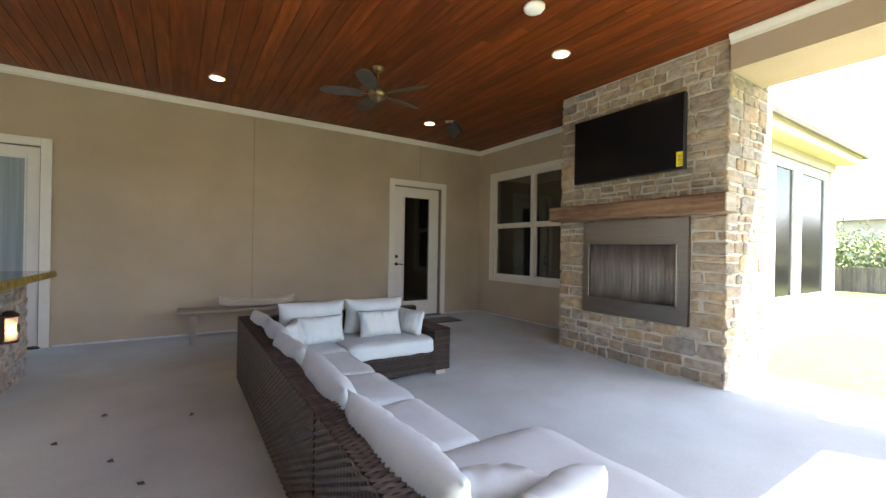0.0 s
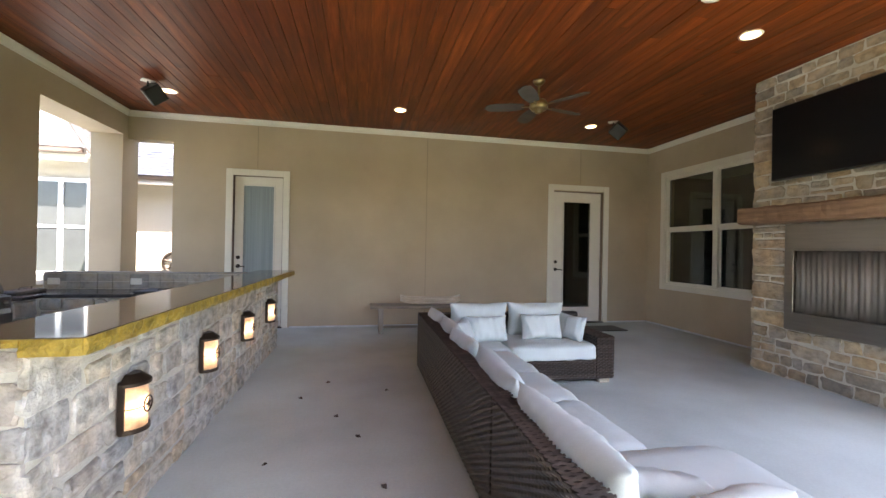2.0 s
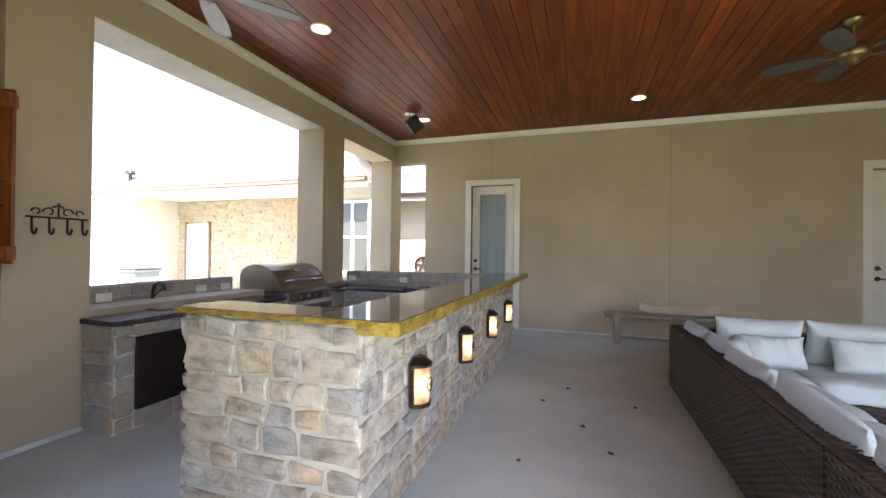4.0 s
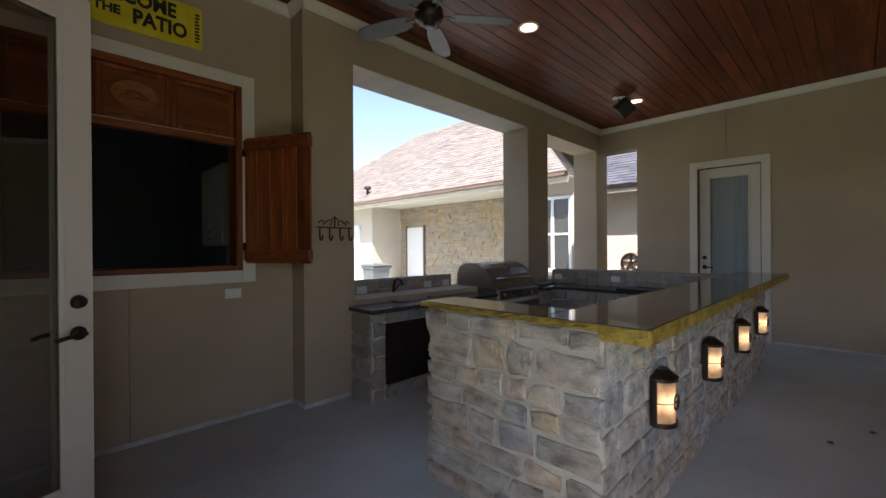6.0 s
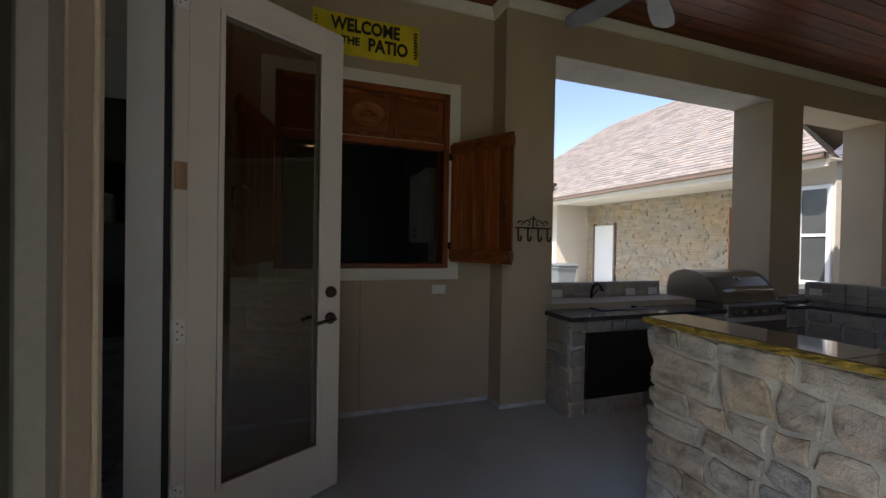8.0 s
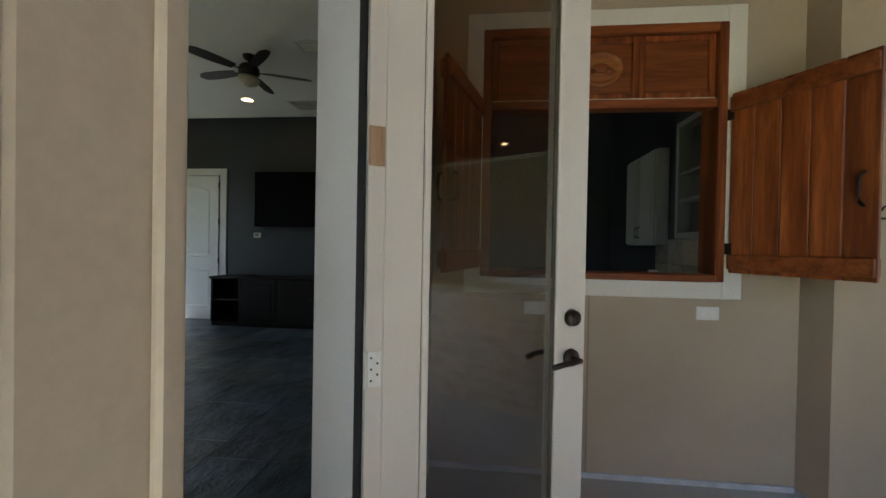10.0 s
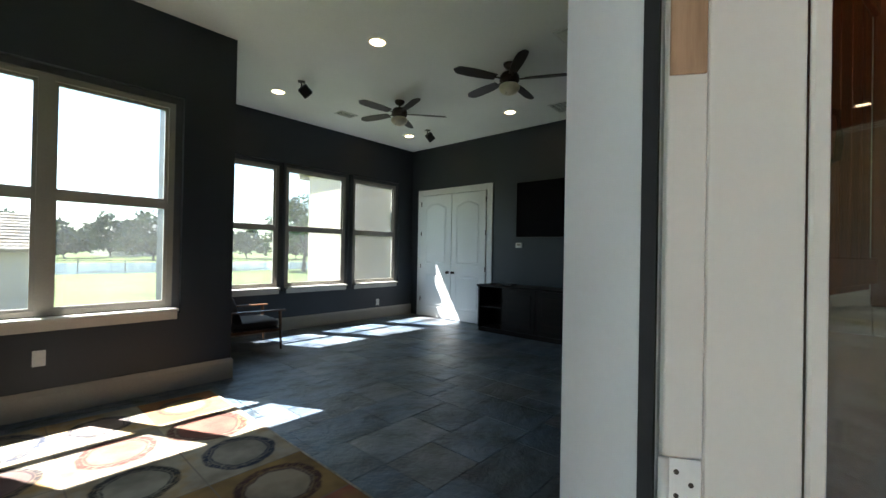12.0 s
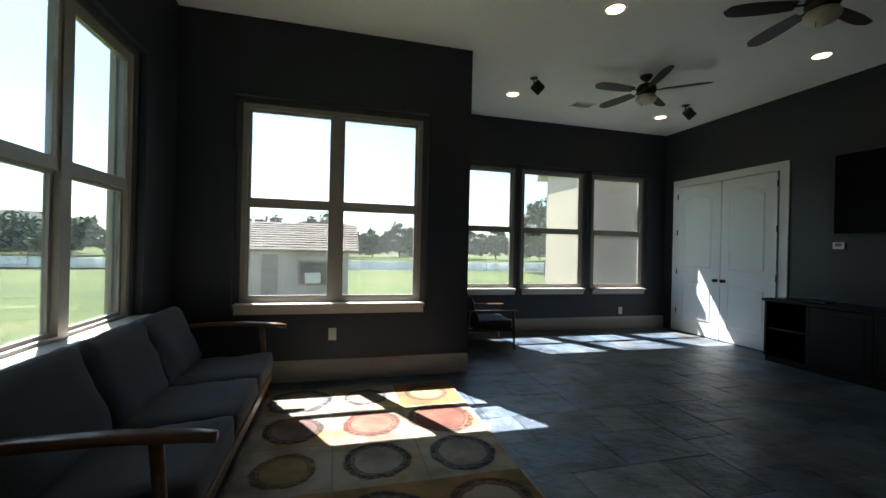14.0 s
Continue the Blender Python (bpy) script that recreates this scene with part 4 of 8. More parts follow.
# ---------------------------------------------------------------- serving hatch
def hatch():
    t = thing("serving_hatch", (WX, (SW[0] + SW[1]) / 2, SW[2]), "stained cedar serving hatch frame with carved upper panels", "hatch")
    y0, y1, h = SW[0] - t.location.y, SW[1] - t.location.y, SW[3] - SW[2]
    part("jamb", box(-0.15, y0, 0, 0.03, y0 + 0.05, h, 0.004), M["cedar_door"], t)
    part("jamb", box(-0.15, y1 - 0.05, 0, 0.03, y1, h, 0.004), M["cedar_door"], t)
    part("head", box(-0.15, y0 + 0.05, h - 0.05, 0.03, y1 - 0.05, h, 0.004), M["cedar_h"], t)
    part("ledge", box(-0.15, y0 + 0.05, 0, 0.05, y1 - 0.05, 0.04, 0.006), M["cedar_h"], t)
    zb = 0.965
    part("rail", box(-0.06, y0 + 0.05, zb, 0.02, y1 - 0.05, zb + 0.05, 0.004), M["cedar_h"], t)
    part("rail", box(-0.04, y0 + 0.05, zb + 0.05, 0.0, y1 - 0.05, zb + 0.062), M["pale_wood"], t, "light strip under the carved panels")
    w = (y1 - y0 - 0.1) / 3
    for i in range(3):
        p, q = y0 + 0.05 + i * w, y0 + 0.05 + (i + 1) * w
        part("panel", box(-0.045, p, zb + 0.062, -0.025, q, h - 0.05), M["cedar_h"], t)
        for a, b, c, d in ((p, p + 0.035, zb + 0.062, h - 0.05), (q - 0.035, q, zb + 0.062, h - 0.05), (p + 0.035, q - 0.035, zb + 0.062, zb + 0.095), (p + 0.035, q - 0.035, h - 0.083, h - 0.05)):
            part("moulding", box(-0.025, a, c, -0.004, b, d, 0.005), M["cedar_door"], t)
        if i == 1:
            em = part("carved_oval", lathe([(0.135, 0), (0.135, 0.012), (0.115, 0.016), (0.105, 0.006), (0.09, 0.006), (0.0001, 0.008)], n=32), M["carving"], t, "carved oval emblem", True)
            em.location, em.rotation_euler, em.scale = (-0.025, (p + q) / 2, (zb + h) / 2 + 0.01), (0, radians(90), 0), (0.75, 1.0, 1.0)
            for k, (dy, dz, ry, rz2) in enumerate(((0.0, 0.005, 0.05, 0.03), (-0.05, -0.02, 0.028, 0.016), (0.05, -0.018, 0.03, 0.018))):
                e2 = part("carved_relief", lathe([(1, 0), (0.8, 0.5), (0.3, 0.9), (0.001, 1)], n=14), M["cedar_door"], em, smooth=True)
                e2.scale, e2.location = (rz2 / 0.75, ry, 0.012), (-dz, dy, 0.006)
    return t


def shutter(hinge_y, ang, mirror):
    s = thing("shutter", (WX + 0.03, hinge_y, 1.2), "stained knotty cedar plank shutter folded open", "shutter", "hatch shutters", ang)
    w, h = 0.61, 0.97
    for i in range(5):
        a = 0.012 + i * (w - 0.012) / 5
        part("plank", box(a + 0.002, -0.011, 0.0, a + (w - 0.012) / 5 - 0.002, 0.011, h, 0.003), M["cedar_door"], s)
    for side in (-1, 1):
        for z in (0.02, h - 0.1):
            part("batten", box(0.015, side * 0.011, z, w - 0.005, side * 0.03, z + 0.08, 0.004), M["cedar_h"], s)
    for side in (-1, 1):
        part("handle", tube([(w - 0.05, side * 0.012, 0.32), (w - 0.05, side * 0.045, 0.335), (w - 0.05, side * 0.05, 0.39), (w - 0.05, side * 0.045, 0.445), (w - 0.05, side * 0.012, 0.46)], 0.008, 8), M["bronze"], s, "dark iron pull handle", True)
    for z in (0.1, h - 0.14):
        part("hinge", box(-0.012, -0.014, z, 0.03, -0.0115, z + 0.06), M["bronze"], s)
    return s


hatch()
shutter(SW[1] + 0.012, 28.0, False)
shutter(SW[0] - 0.012, -14.0, True)


def text_mesh(s, size, depth=0.0015, bold=0.0):
    cu = bpy.data.curves.new("lettering", "FONT")
    cu.body, cu.size, cu.extrude, cu.offset = s, size, depth, bold
    cu.align_x, cu.align_y = "CENTER", "CENTER"
    cu.resolution_u = 3
    tmp = bpy.data.objects.new("tmp", cu)
    scene.collection.objects.link(tmp)
    dg = bpy.context.evaluated_depsgraph_get()
    me = bpy.data.meshes.new_from_object(tmp.evaluated_get(dg))
    bpy.data.objects.remove(tmp)
    bpy.data.curves.remove(cu)
    return me


def sign():
    t = thing("banner_sign", (WX + 0.004, -6.575, 2.775), "yellow vinyl welcome banner with black lettering", "sign")
    bm = bm_new()
    n = 24
    rows = []
    for i in range(n + 1):
        y = -0.4 + 0.82 * i / n
        bow = 0.006 * math.sin(i * 1.3) + 0.008
        sag = -0.012 * math.sin(math.pi * i / n)
        rows.append([bm.verts.new((bow + dx, y, z + sag)) for dx, z in ((0, 0), (0.002, 0), (0.002, 0.3), (0, 0.3))])
    for a, b in zip(rows, rows[1:]):
        for k in range(4):
            bm.faces.new((a[k], a[(k + 1) % 4], b[(k + 1) % 4], b[k]))
    bm.faces.new(rows[0])
    bm.faces.new(list(reversed(rows[-1])))
    bmesh.ops.recalc_face_normals(bm, faces=bm.faces)
    sh = part("sheet", bm, M["yellow"], t)
    face = Matrix(((0, 0, 1, 0), (1, 0, 0, 0), (0, 1, 0, 0), (0, 0, 0, 1)))
    for s, size, y, z, sx in (("WELCOME", 0.135, -0.005, 0.208, 0.8), ("PATIO", 0.135, 0.165, 0.085, 0.82), ("THE", 0.08, -0.125, 0.095, 0.95), ("TO", 0.08, -0.29, 0.1, 0.95)):
        me = text_mesh(s, size, 0.001, size * 0.035)
        me.materials.append(M["ink"])
        ob = new("lettering", me)
        ob.parent = t
        ob.matrix_local = Matrix.Translation((0.019, y, z)) @ face @ Matrix.Diagonal((sx, 1, 1, 1))
        ob["label"] = "black slab lettering"
    for i in range(9):
        part("small_print", box(0.0165, 0.372, 0.04 + i * 0.024, 0.0178, 0.372 + (0.03 if i % 3 else 0.024), 0.054 + i * 0.024), M["ink"], t)
        part("small_print", box(0.0165, -0.385, 0.04 + i * 0.024, 0.0178, -0.385 + (0.022 if i % 2 else 0.016), 0.05 + i * 0.024), M["ink"], t)
    return t


sign()


def outlet(name, loc, normal, label="white cover plate over an outlet", wide=True):
    """Cover plate with two outlets; normal is +x, -x, +y or -y."""
    t = thing(name, loc, label, "outlet", "outlets")
    rz = {"+x": 0, "+y": 90, "-x": 180, "-y": -90}[normal]
    t.rotation_euler = (0, 0, radians(rz))
    w, h = (0.06, 0.037) if wide else (0.037, 0.06)
    part("plate", box(0, -w, -h, 0.008, w, h, 0.003), M["plastic"], t)
    for k in (-1, 1):
        dy, dz = (k * 0.024, 0) if wide else (0, k * 0.024)
        part("socket", box(0.008, dy - 0.016, dz - 0.016, 0.0105, dy + 0.016, dz + 0.016, 0.002), M["can_trim"], t)
    return t


outlet("outlet", (WX, -5.953, 0.968), "+x", "white double outlet plate under the hatch")
outlet("outlet", (WX, -6.9, 0.968), "+x", "white double outlet plate under the hatch")
outlet("outlet", (1.5, RY2, 0.44), "+y", "white outlet plate low on the charcoal wall", False)
outlet("outlet", (-3.25, RY3, 0.3), "+y", "white outlet plate low on the charcoal wall", False)


def hook_rack():
    t = thing("hook_rack", (XL, -5.205, 1.46), "scrolled black iron coat hook rack on stucco", "hook rack")
    part("bar", tube([(0.012, -0.17, 0.03), (0.012, 0.17, 0.03)], 0.006, 8), M["bronze"], t)
    fin = bm_new()
    add_tube(fin, [(0.012, 0, 0.03), (0.014, 0, 0.13)], 0.006)
    add_tube(fin, [(0.012, -0.03, 0.1), (0.014, 0.0, 0.115), (0.012, 0.03, 0.1)], 0.006)
    part("finial", fin, M["bronze"], t)
    for s in (-1, 1):
        for c0, r in ((0.06, 0.035), (0.125, 0.028)):
            pts = []
            for i in range(20):
                a = i / 19 * 4.6
                rr = r * (1 - 0.14 * a)
                pts.append((0.012, s * (c0 + rr * math.cos(a) - r * 0.3), 0.065 + rr * math.sin(a)))
            part("scroll", tube(pts, 0.005, 6), M["bronze"], t, smooth=True)
    for y in (-0.14, -0.05, 0.05, 0.14):
        part("hook", tube([(0.012, y, 0.03), (0.014, y, -0.05), (0.022, y, -0.075), (0.045, y, -0.08), (0.06, y, -0.06), (0.062, y, -0.04)], 0.007, 8), M["bronze"], t, smooth=True)


hook_rack()


# ---------------------------------------------------------------- fireplace wall
FP = thing("fireplace", (8.6, -4.04, 0), "tall tan ashlar stone fireplace with a steel firebox", "fireplace")
FP0 = Vector(FP.location)


def at_fp(x0, y0, z0, x1, y1, z1, bevel=0.0):
    return box(x0 - FP0.x, y0 - FP0.y, z0, x1 - FP0.x, y1 - FP0.y, z1, bevel)


FB = (-4.715, -3.435, 0.545, 1.67)
for p in ((8.135, -5.03, 0, 9.067, FB[0], H), (8.135, FB[1], 0, 9.067, -3.05, H), (8.135, FB[0], 0, 9.067, FB[1], FB[2]), (8.135, FB[0], FB[3], 9.067, FB[1], H), (8.75, FB[0], FB[2], 9.067, FB[1], FB[3])):
    part("core", box(p[0] - FP0.x, p[1] - FP0.y, p[2], p[3] - FP0.x, p[4] - FP0.y, p[5]), M["mortar"], FP, "sandy mortar between the stones")
sx0, sx1 = 8.085, 8.13
ob_y, oz = (-4.61, -3.517), (0.72, 1.405)
for y0, y1, z0, z1 in ((FB[0], FB[1], FB[2], oz[0]), (FB[0], FB[1], oz[1], FB[3]), (FB[0], ob_y[0], oz[0], oz[1]), (ob_y[1], FB[1], oz[0], oz[1])):
    part("surround", at_fp(sx0, y0, z0, sx1, y1, z1), M["steel"], FP, "brushed stainless steel surround")
bx = bm_new()
for p in ((8.13, ob_y[0], oz[0], 8.7, ob_y[0] + 0.01, oz[1]), (8.13, ob_y[1] - 0.01, oz[0], 8.7, ob_y[1], oz[1]), (8.13, ob_y[0], oz[0], 8.7, ob_y[1], oz[0] + 0.01), (8.13, ob_y[0], oz[1] - 0.01, 8.7, ob_y[1], oz[1]), (8.69, ob_y[0], oz[0], 8.7, ob_y[1], oz[1])):
    add_box(bx, p[0] - FP0.x, p[1] - FP0.y, p[2], p[3] - FP0.x, p[4] - FP0.y, p[5])
part("firebox", bx, M["rubber"], FP, "soot-black firebox")
for y0, y1, z0, z1 in ((ob_y[0], ob_y[1], oz[0], oz[0] + 0.02), (ob_y[0], ob_y[1], oz[1] - 0.02, oz[1]), (ob_y[0], ob_y[0] + 0.02, oz[0] + 0.02, oz[1] - 0.02), (ob_y[1] - 0.02, ob_y[1], oz[0] + 0.02, oz[1] - 0.02)):
    part("opening_trim", at_fp(8.07, y0, z0, 8.084, y1, z1, 0.003), M["steel"], FP, "steel edge of the opening")


def curtain(y0, y1):
    bm = bm_new()
    n = 60
    rows = []
    for i in range(n + 1):
        y = y0 + (y1 - y0) * i / n
        x = 8.125 + 0.0025 * math.sin(i * 1.15) + 0.002 * math.sin(i * 0.43)
        rows.append([bm.verts.new((x + dx - FP0.x, y - FP0.y, z)) for dx, z in ((0, oz[0] + 0.012), (0.004, oz[0] + 0.012), (0.004, oz[1] - 0.02), (0, oz[1] - 0.02))])
    for a, b in zip(rows, rows[1:]):
        for k in range(4):
            bm.faces.new((a[k], a[(k + 1) % 4], b[(k + 1) % 4], b[k]))
    bmesh.ops.recalc_face_normals(bm, faces=bm.faces)
    return bm


part("mesh_curtain", curtain(ob_y[0] + 0.004, -4.085), M["steel_dark"], FP, "sooty grey mesh spark curtain", True)
part("mesh_curtain", curtain(-4.082, ob_y[1] - 0.004), M["steel_dark"], FP, "sooty grey mesh spark curtain", True)
for z in (1.37,):
    part("curtain_rod", tube([(8.14 - FP0.x, ob_y[0] - FP0.y + 0.01, z), (8.14 - FP0.x, ob_y[1] - FP0.y - 0.01, z)], 0.006), M["bronze"], FP)


def mantel():
    t = thing("mantel", (7.99, -4.085, 1.68), "rough-hewn reddish brown timber mantel beam with pale end", "mantel")
    rng = random.Random(9)
    bm = bm_new()
    n = 40
    L = 2.07
    rows = []
    for i in range(n + 1):
        y = -L / 2 + L * i / n
        j = lambda s: rng.uniform(-s, s)
        rows.append([bm.verts.new((x + j(0.006), y, z + j(0.006))) for x, z in ((0.115, 0), (-0.09, 0.0), (-0.11, 0.02), (-0.115, 0.08), (-0.11, 0.16), (-0.09, 0.185), (0.115, 0.185))])
    for a, b in zip(rows, rows[1:]):
        for k in range(7):
            bm.faces.new((a[k], a[(k + 1) % 7], b[(k + 1) % 7], b[k]))
    bm.faces.new(rows[0])
    bm.faces.new(list(reversed(rows[-1])))
    bmesh.ops.recalc_face_normals(bm, faces=bm.faces)
    part("timber", bm, M["beam"], t)
    e = box(-0.105, -L / 2 - 0.012, 0.012, 0.1, -L / 2 + 0.001, 0.176, 0.006)
    part("end_grain", e, M["pale_wood"], t, "pale sawn end grain")


mantel()


def television(name, x, y0, y1, z0, z1, sgn, label, sticker):
    t = thing(name, (x, (y0 + y1) / 2, z0), label, "television")
    hw, h = (y1 - y0) / 2, z1 - z0
    part("bezel", box(-0.03, -hw, 0, 0.03, hw, h, 0.006), M["black"], t)
    part("screen", box(sgn * 0.03, -hw + 0.012, 0.014, sgn * 0.033, hw - 0.012, h - 0.012), M["screen"] if sgn < 0 else M["screen_gloss"], t, "dark glossy screen")
    part("wall_mount", box(-sgn * 0.03, -0.2, h / 2 - 0.15, -sgn * 0.075, 0.2, h / 2 + 0.15), M["black"], t)
    if sticker:
        s = part("energy_label", box(sgn * 0.0335, -hw + 0.012, 0.03, sgn * 0.0345, -hw + 0.075, 0.18), M["yellow"], t, "yellow energy label")
        for i in range(5):
            part("print_bar", box(sgn * 0.0347, -hw + 0.02, 0.05 + i * 0.022, sgn * 0.0352, -hw + 0.06 - 0.008 * (i % 2), 0.058 + i * 0.022), M["ink"], s)
    return t


television("television", 8.03, -4.7, -3.34, 2.145, 2.935, -1, "large black wall television above the mantel", True)
television("television", RX0 + 0.075, -10.95, -9.4, 1.55, 2.46, 1, "large dark wall television above a low cabinet", False)

# ---------------------------------------------------------------- outdoor kitchen
BAR = thing("stone_bar", (2.3, -3.4, 0), "grey-tan ashlar stone bar wall of the outdoor kitchen", "bar")
B0 = Vector(BAR.location)


def rel(o, x0, y0, z0, x1, y1, z1, bevel=0.0):
    return box(x0 - o.x, y0 - o.y, z0, x1 - o.x, y1 - o.y, z1, bevel)


part("wall_core", add_box(rel(B0, 2.24, -5.43, 0, 2.512, -1.35, 0.976), 1.53 - B0.x, -5.43 - B0.y, 0, 2.24 - B0.x, -5.2 - B0.y, 0.978), M["mortar"], BAR, "grey mortar behind the stones")
TOP = thing("countertop", (2.49, -3.4, 1.0), "polished brown stone bar top with a chiseled amber edge", "countertop")
T0 = Vector(TOP.location)


def slab(x0, y0, x1, y1, z0, z1):
    return box(x0 - T0.x, y0 - T0.y, z0 - T0.z, x1 - T0.x, y1 - T0.y, z1 - T0.z, 0.004)


def rough_edge(p, q, out, z0, z1, seed):
    """A broken stone edge along p to q, pushed unevenly outwards."""
    rng = random.Random(seed)
    p, q, out = Vector((*p, 0)), Vector((*q, 0)), Vector((*out, 0))
    n = max(4, int((q - p).length / 0.03))
    bm = bm_new()
    rows = []
    for i in range(n + 1):
        b = p.lerp(q, i / n)
        row = [b + Vector((0, 0, z0))]
        for k in range(4):
            z = z0 + (z1 - z0) * k / 3
            d = rng.uniform(0.004, 0.016) * (1.1 if k in (1, 2) else 0.75)
            row.append(b + out * d + Vector((0, 0, z)))
        row.append(b + Vector((0, 0, z1)))
        rows.append([bm.verts.new(v - T0) for v in row])
    for a, b in zip(rows, rows[1:]):
        for k in range(6):
            bm.faces.new((a[k], a[(k + 1) % 6], b[(k + 1) % 6], b[k]))
    bm.faces.new(rows[0])
    bm.faces.new(list(reversed(rows[-1])))
    bmesh.ops.recalc_face_normals(bm, faces=bm.faces)
    return bm


part("slab", slab(2.27, -5.472, 2.706, -1.27, 0.978, 1.01), M["granite"], TOP)
part("slab", slab(1.5, -5.472, 2.268, -5.2, 0.98, 1.01), M["granite"], TOP)
part("build_up", slab(2.53, -5.455, 2.69, -1.28, 0.953, 0.977), M["edge"], TOP)
part("chiseled_edge", rough_edge((2.706, -5.472), (2.706, -1.27), (1, 0), 0.95, 1.007, 1), M["edge"], TOP, "rough amber-coloured chiseled edge")
part("chiseled_edge", rough_edge((2.53, -5.472), (2.706, -5.472), (0, -1), 0.95, 1.007, 2), M["edge"], TOP, "rough amber-coloured chiseled edge")
part("chiseled_edge", rough_edge((1.5, -5.472), (2.528, -5.472), (0, -1), 0.981, 1.007, 3), M["edge"], TOP, "thin rough amber-coloured edge")
part("chiseled_edge", rough_edge((2.27, -1.27), (2.706, -1.27), (0, 1), 0.95, 1.007, 4), M["edge"], TOP)


def sconce():
    """Half-round wall lantern standing off towards +x, its back at the origin."""
    t = thing("wall_lantern", (2.535, -4.87, 0.462), "lit bronze half-round wall lantern with amber mica and a star", "wall lamp", "bar lanterns")
    h, r = 0.228, 0.074
    part("back_plate", box(0.0, -0.078, -0.005, 0.012, 0.078, h + 0.005, 0.003), M["bronze"], t)

    def half(r0, z0, z1, r1=None, n=16):
        r1 = r0 if r1 is None else r1
        bm = bm_new()
        lo = [bm.verts.new((0.012 + r0 * math.cos(a), r0 * math.sin(a), z0)) for a in [(-90 + 180 * i / n) * math.pi / 180 for i in range(n + 1)]]
        hi = [bm.verts.new((0.012 + r1 * math.cos(a), r1 * math.sin(a), z1)) for a in [(-90 + 180 * i / n) * math.pi / 180 for i in range(n + 1)]]
        for i in range(n):
            bm.faces.new((lo[i], lo[i + 1], hi[i + 1], hi[i]))
        bm.faces.new((lo[-1], lo[0], hi[0], hi[-1]))
        bm.faces.new(list(reversed(lo)))
        bm.faces.new(hi)
        bmesh.ops.recalc_face_normals(bm, faces=bm.faces)
        return bm

    part("cap", half(r + 0.014, h - 0.005, h + 0.03, 0.045), M["bronze"], t, "dark bronze sloped cap")
    part("cap_rim", half(r + 0.014, h - 0.02, h - 0.005), M["bronze"], t)
    part("foot_rim", half(r + 0.01, -0.008, 0.012), M["bronze"], t)
    for s in (-1, 1):
        part("side_strip", box(0.012, s * r - 0.008, 0.012, 0.03, s * r + 0.008, h - 0.02), M["bronze"], t)
    sh = bm_new()
    n = 16
    rows = []
    for i in range(n + 1):
        a = (-84 + 168 * i / n) * math.pi / 180
        c, s = math.cos(a), math.sin(a)
        rows.append([sh.verts.new((0.012 + q * c, q * s, z)) for q, z in ((r, 0.012), (r, h - 0.02), (r - 0.003, h - 0.02), (r - 0.003, 0.012))])
    for a, b in zip(rows, rows[1:]):
        for k in range(4):
            sh.faces.new((a[k], a[(k + 1) % 4], b[(k + 1) % 4], b[k]))
    bmesh.ops.recalc_face_normals(sh, faces=sh.faces)
    m = part("mica_shade", sh, M["mica"], t, "glowing amber mica shade", True)
    m.visible_shadow = False
    part("bulb", lathe([(0.008, 0), (0.018, 0.012), (0.02, 0.03), (0.012, 0.05), (0.003, 0.062)], (0.04, 0, 0.085), 12), M["sconce_glow"], t, "lit bulb", True)
    part("band", tube([(0.012 + (r + 0.002) * math.cos(a), (r + 0.002) * math.sin(a), 0.105) for a in [(-86 + 172 * i / 16) * math.pi / 180 for i in range(17)]], 0.0025, 6), M["bronze"], t)
    st = bm_new()
    c0 = Vector((0.012 + r + 0.006, 0, 0.11))
    add_tube(st, [c0 + Vector((0, 0.036 * math.cos(i * math.pi / 12), 0.036 * math.sin(i * math.pi / 12))) for i in range(25)], 0.004, 6)
    vs = [st.verts.new(c0 + Vector((0.003 if i % 2 else 0.001, (0.034 if i % 2 == 0 else 0.013) * math.sin(i * math.pi / 5), (0.034 if i % 2 == 0 else 0.013) * math.cos(i * math.pi / 5)))) for i in range(10)]
    cc = st.verts.new(c0 + Vector((0.007, 0, 0)))
    for i in range(10):
        st.faces.new((vs[i], vs[(i + 1) % 10], cc))
    part("star", st, M["bronze"], t, "bronze ringed star")
    return t


sc = sconce()
for y in (-3.93, -2.97, -2.03):
    copy_thing(sc, Matrix.Translation((2.535, y, 0.462)))

# left run: cabinet, counter, backsplash
KC = thing("kitchen_cabinet", (0.0, -3.3, 0), "stone-faced outdoor kitchen cabinet with a dark access door", "cabinet")
K0 = Vector(KC.location)
part("body", add_box(rel(K0, -0.3, -4.98, 0, 0.38, -1.64, 0.76), 0.075 - K0.x, -5.04 - K0.y, 0, 0.38 - K0.x, -4.98 - K0.y, 0.76), M["mortar"], KC)
dr = part("access_door", rel(K0, 0.385, -4.91, 0.14, 0.415, -4.16, 0.66, 0.004), M["bronze"], KC, "dark bronze access door")
part("handle", tube([(0.415 - K0.x, -4.24 - K0.y, 0.52), (0.445 - K0.x, -4.24 - K0.y, 0.52), (0.445 - K0.x, -4.24 - K0.y, 0.4), (0.415 - K0.x, -4.24 - K0.y, 0.4)], 0.006), M["bronze"], dr)
part("grill_panel", rel(K0, 0.382, -3.34, 0.2, 0.4, -2.5, 0.66, 0.004), M["steel"], KC, "stainless access panel under the grill")
part("back_run", rel(K0, 0.382, -2.2, 0, 2.2, -1.46, 0.76), M["mortar"], KC)
CT = thing("kitchen_counter", (0.0, -3.3, 0.76), "dark polished granite kitchen counter with a sink cut-out", "countertop")
C0 = Vector(CT.location)
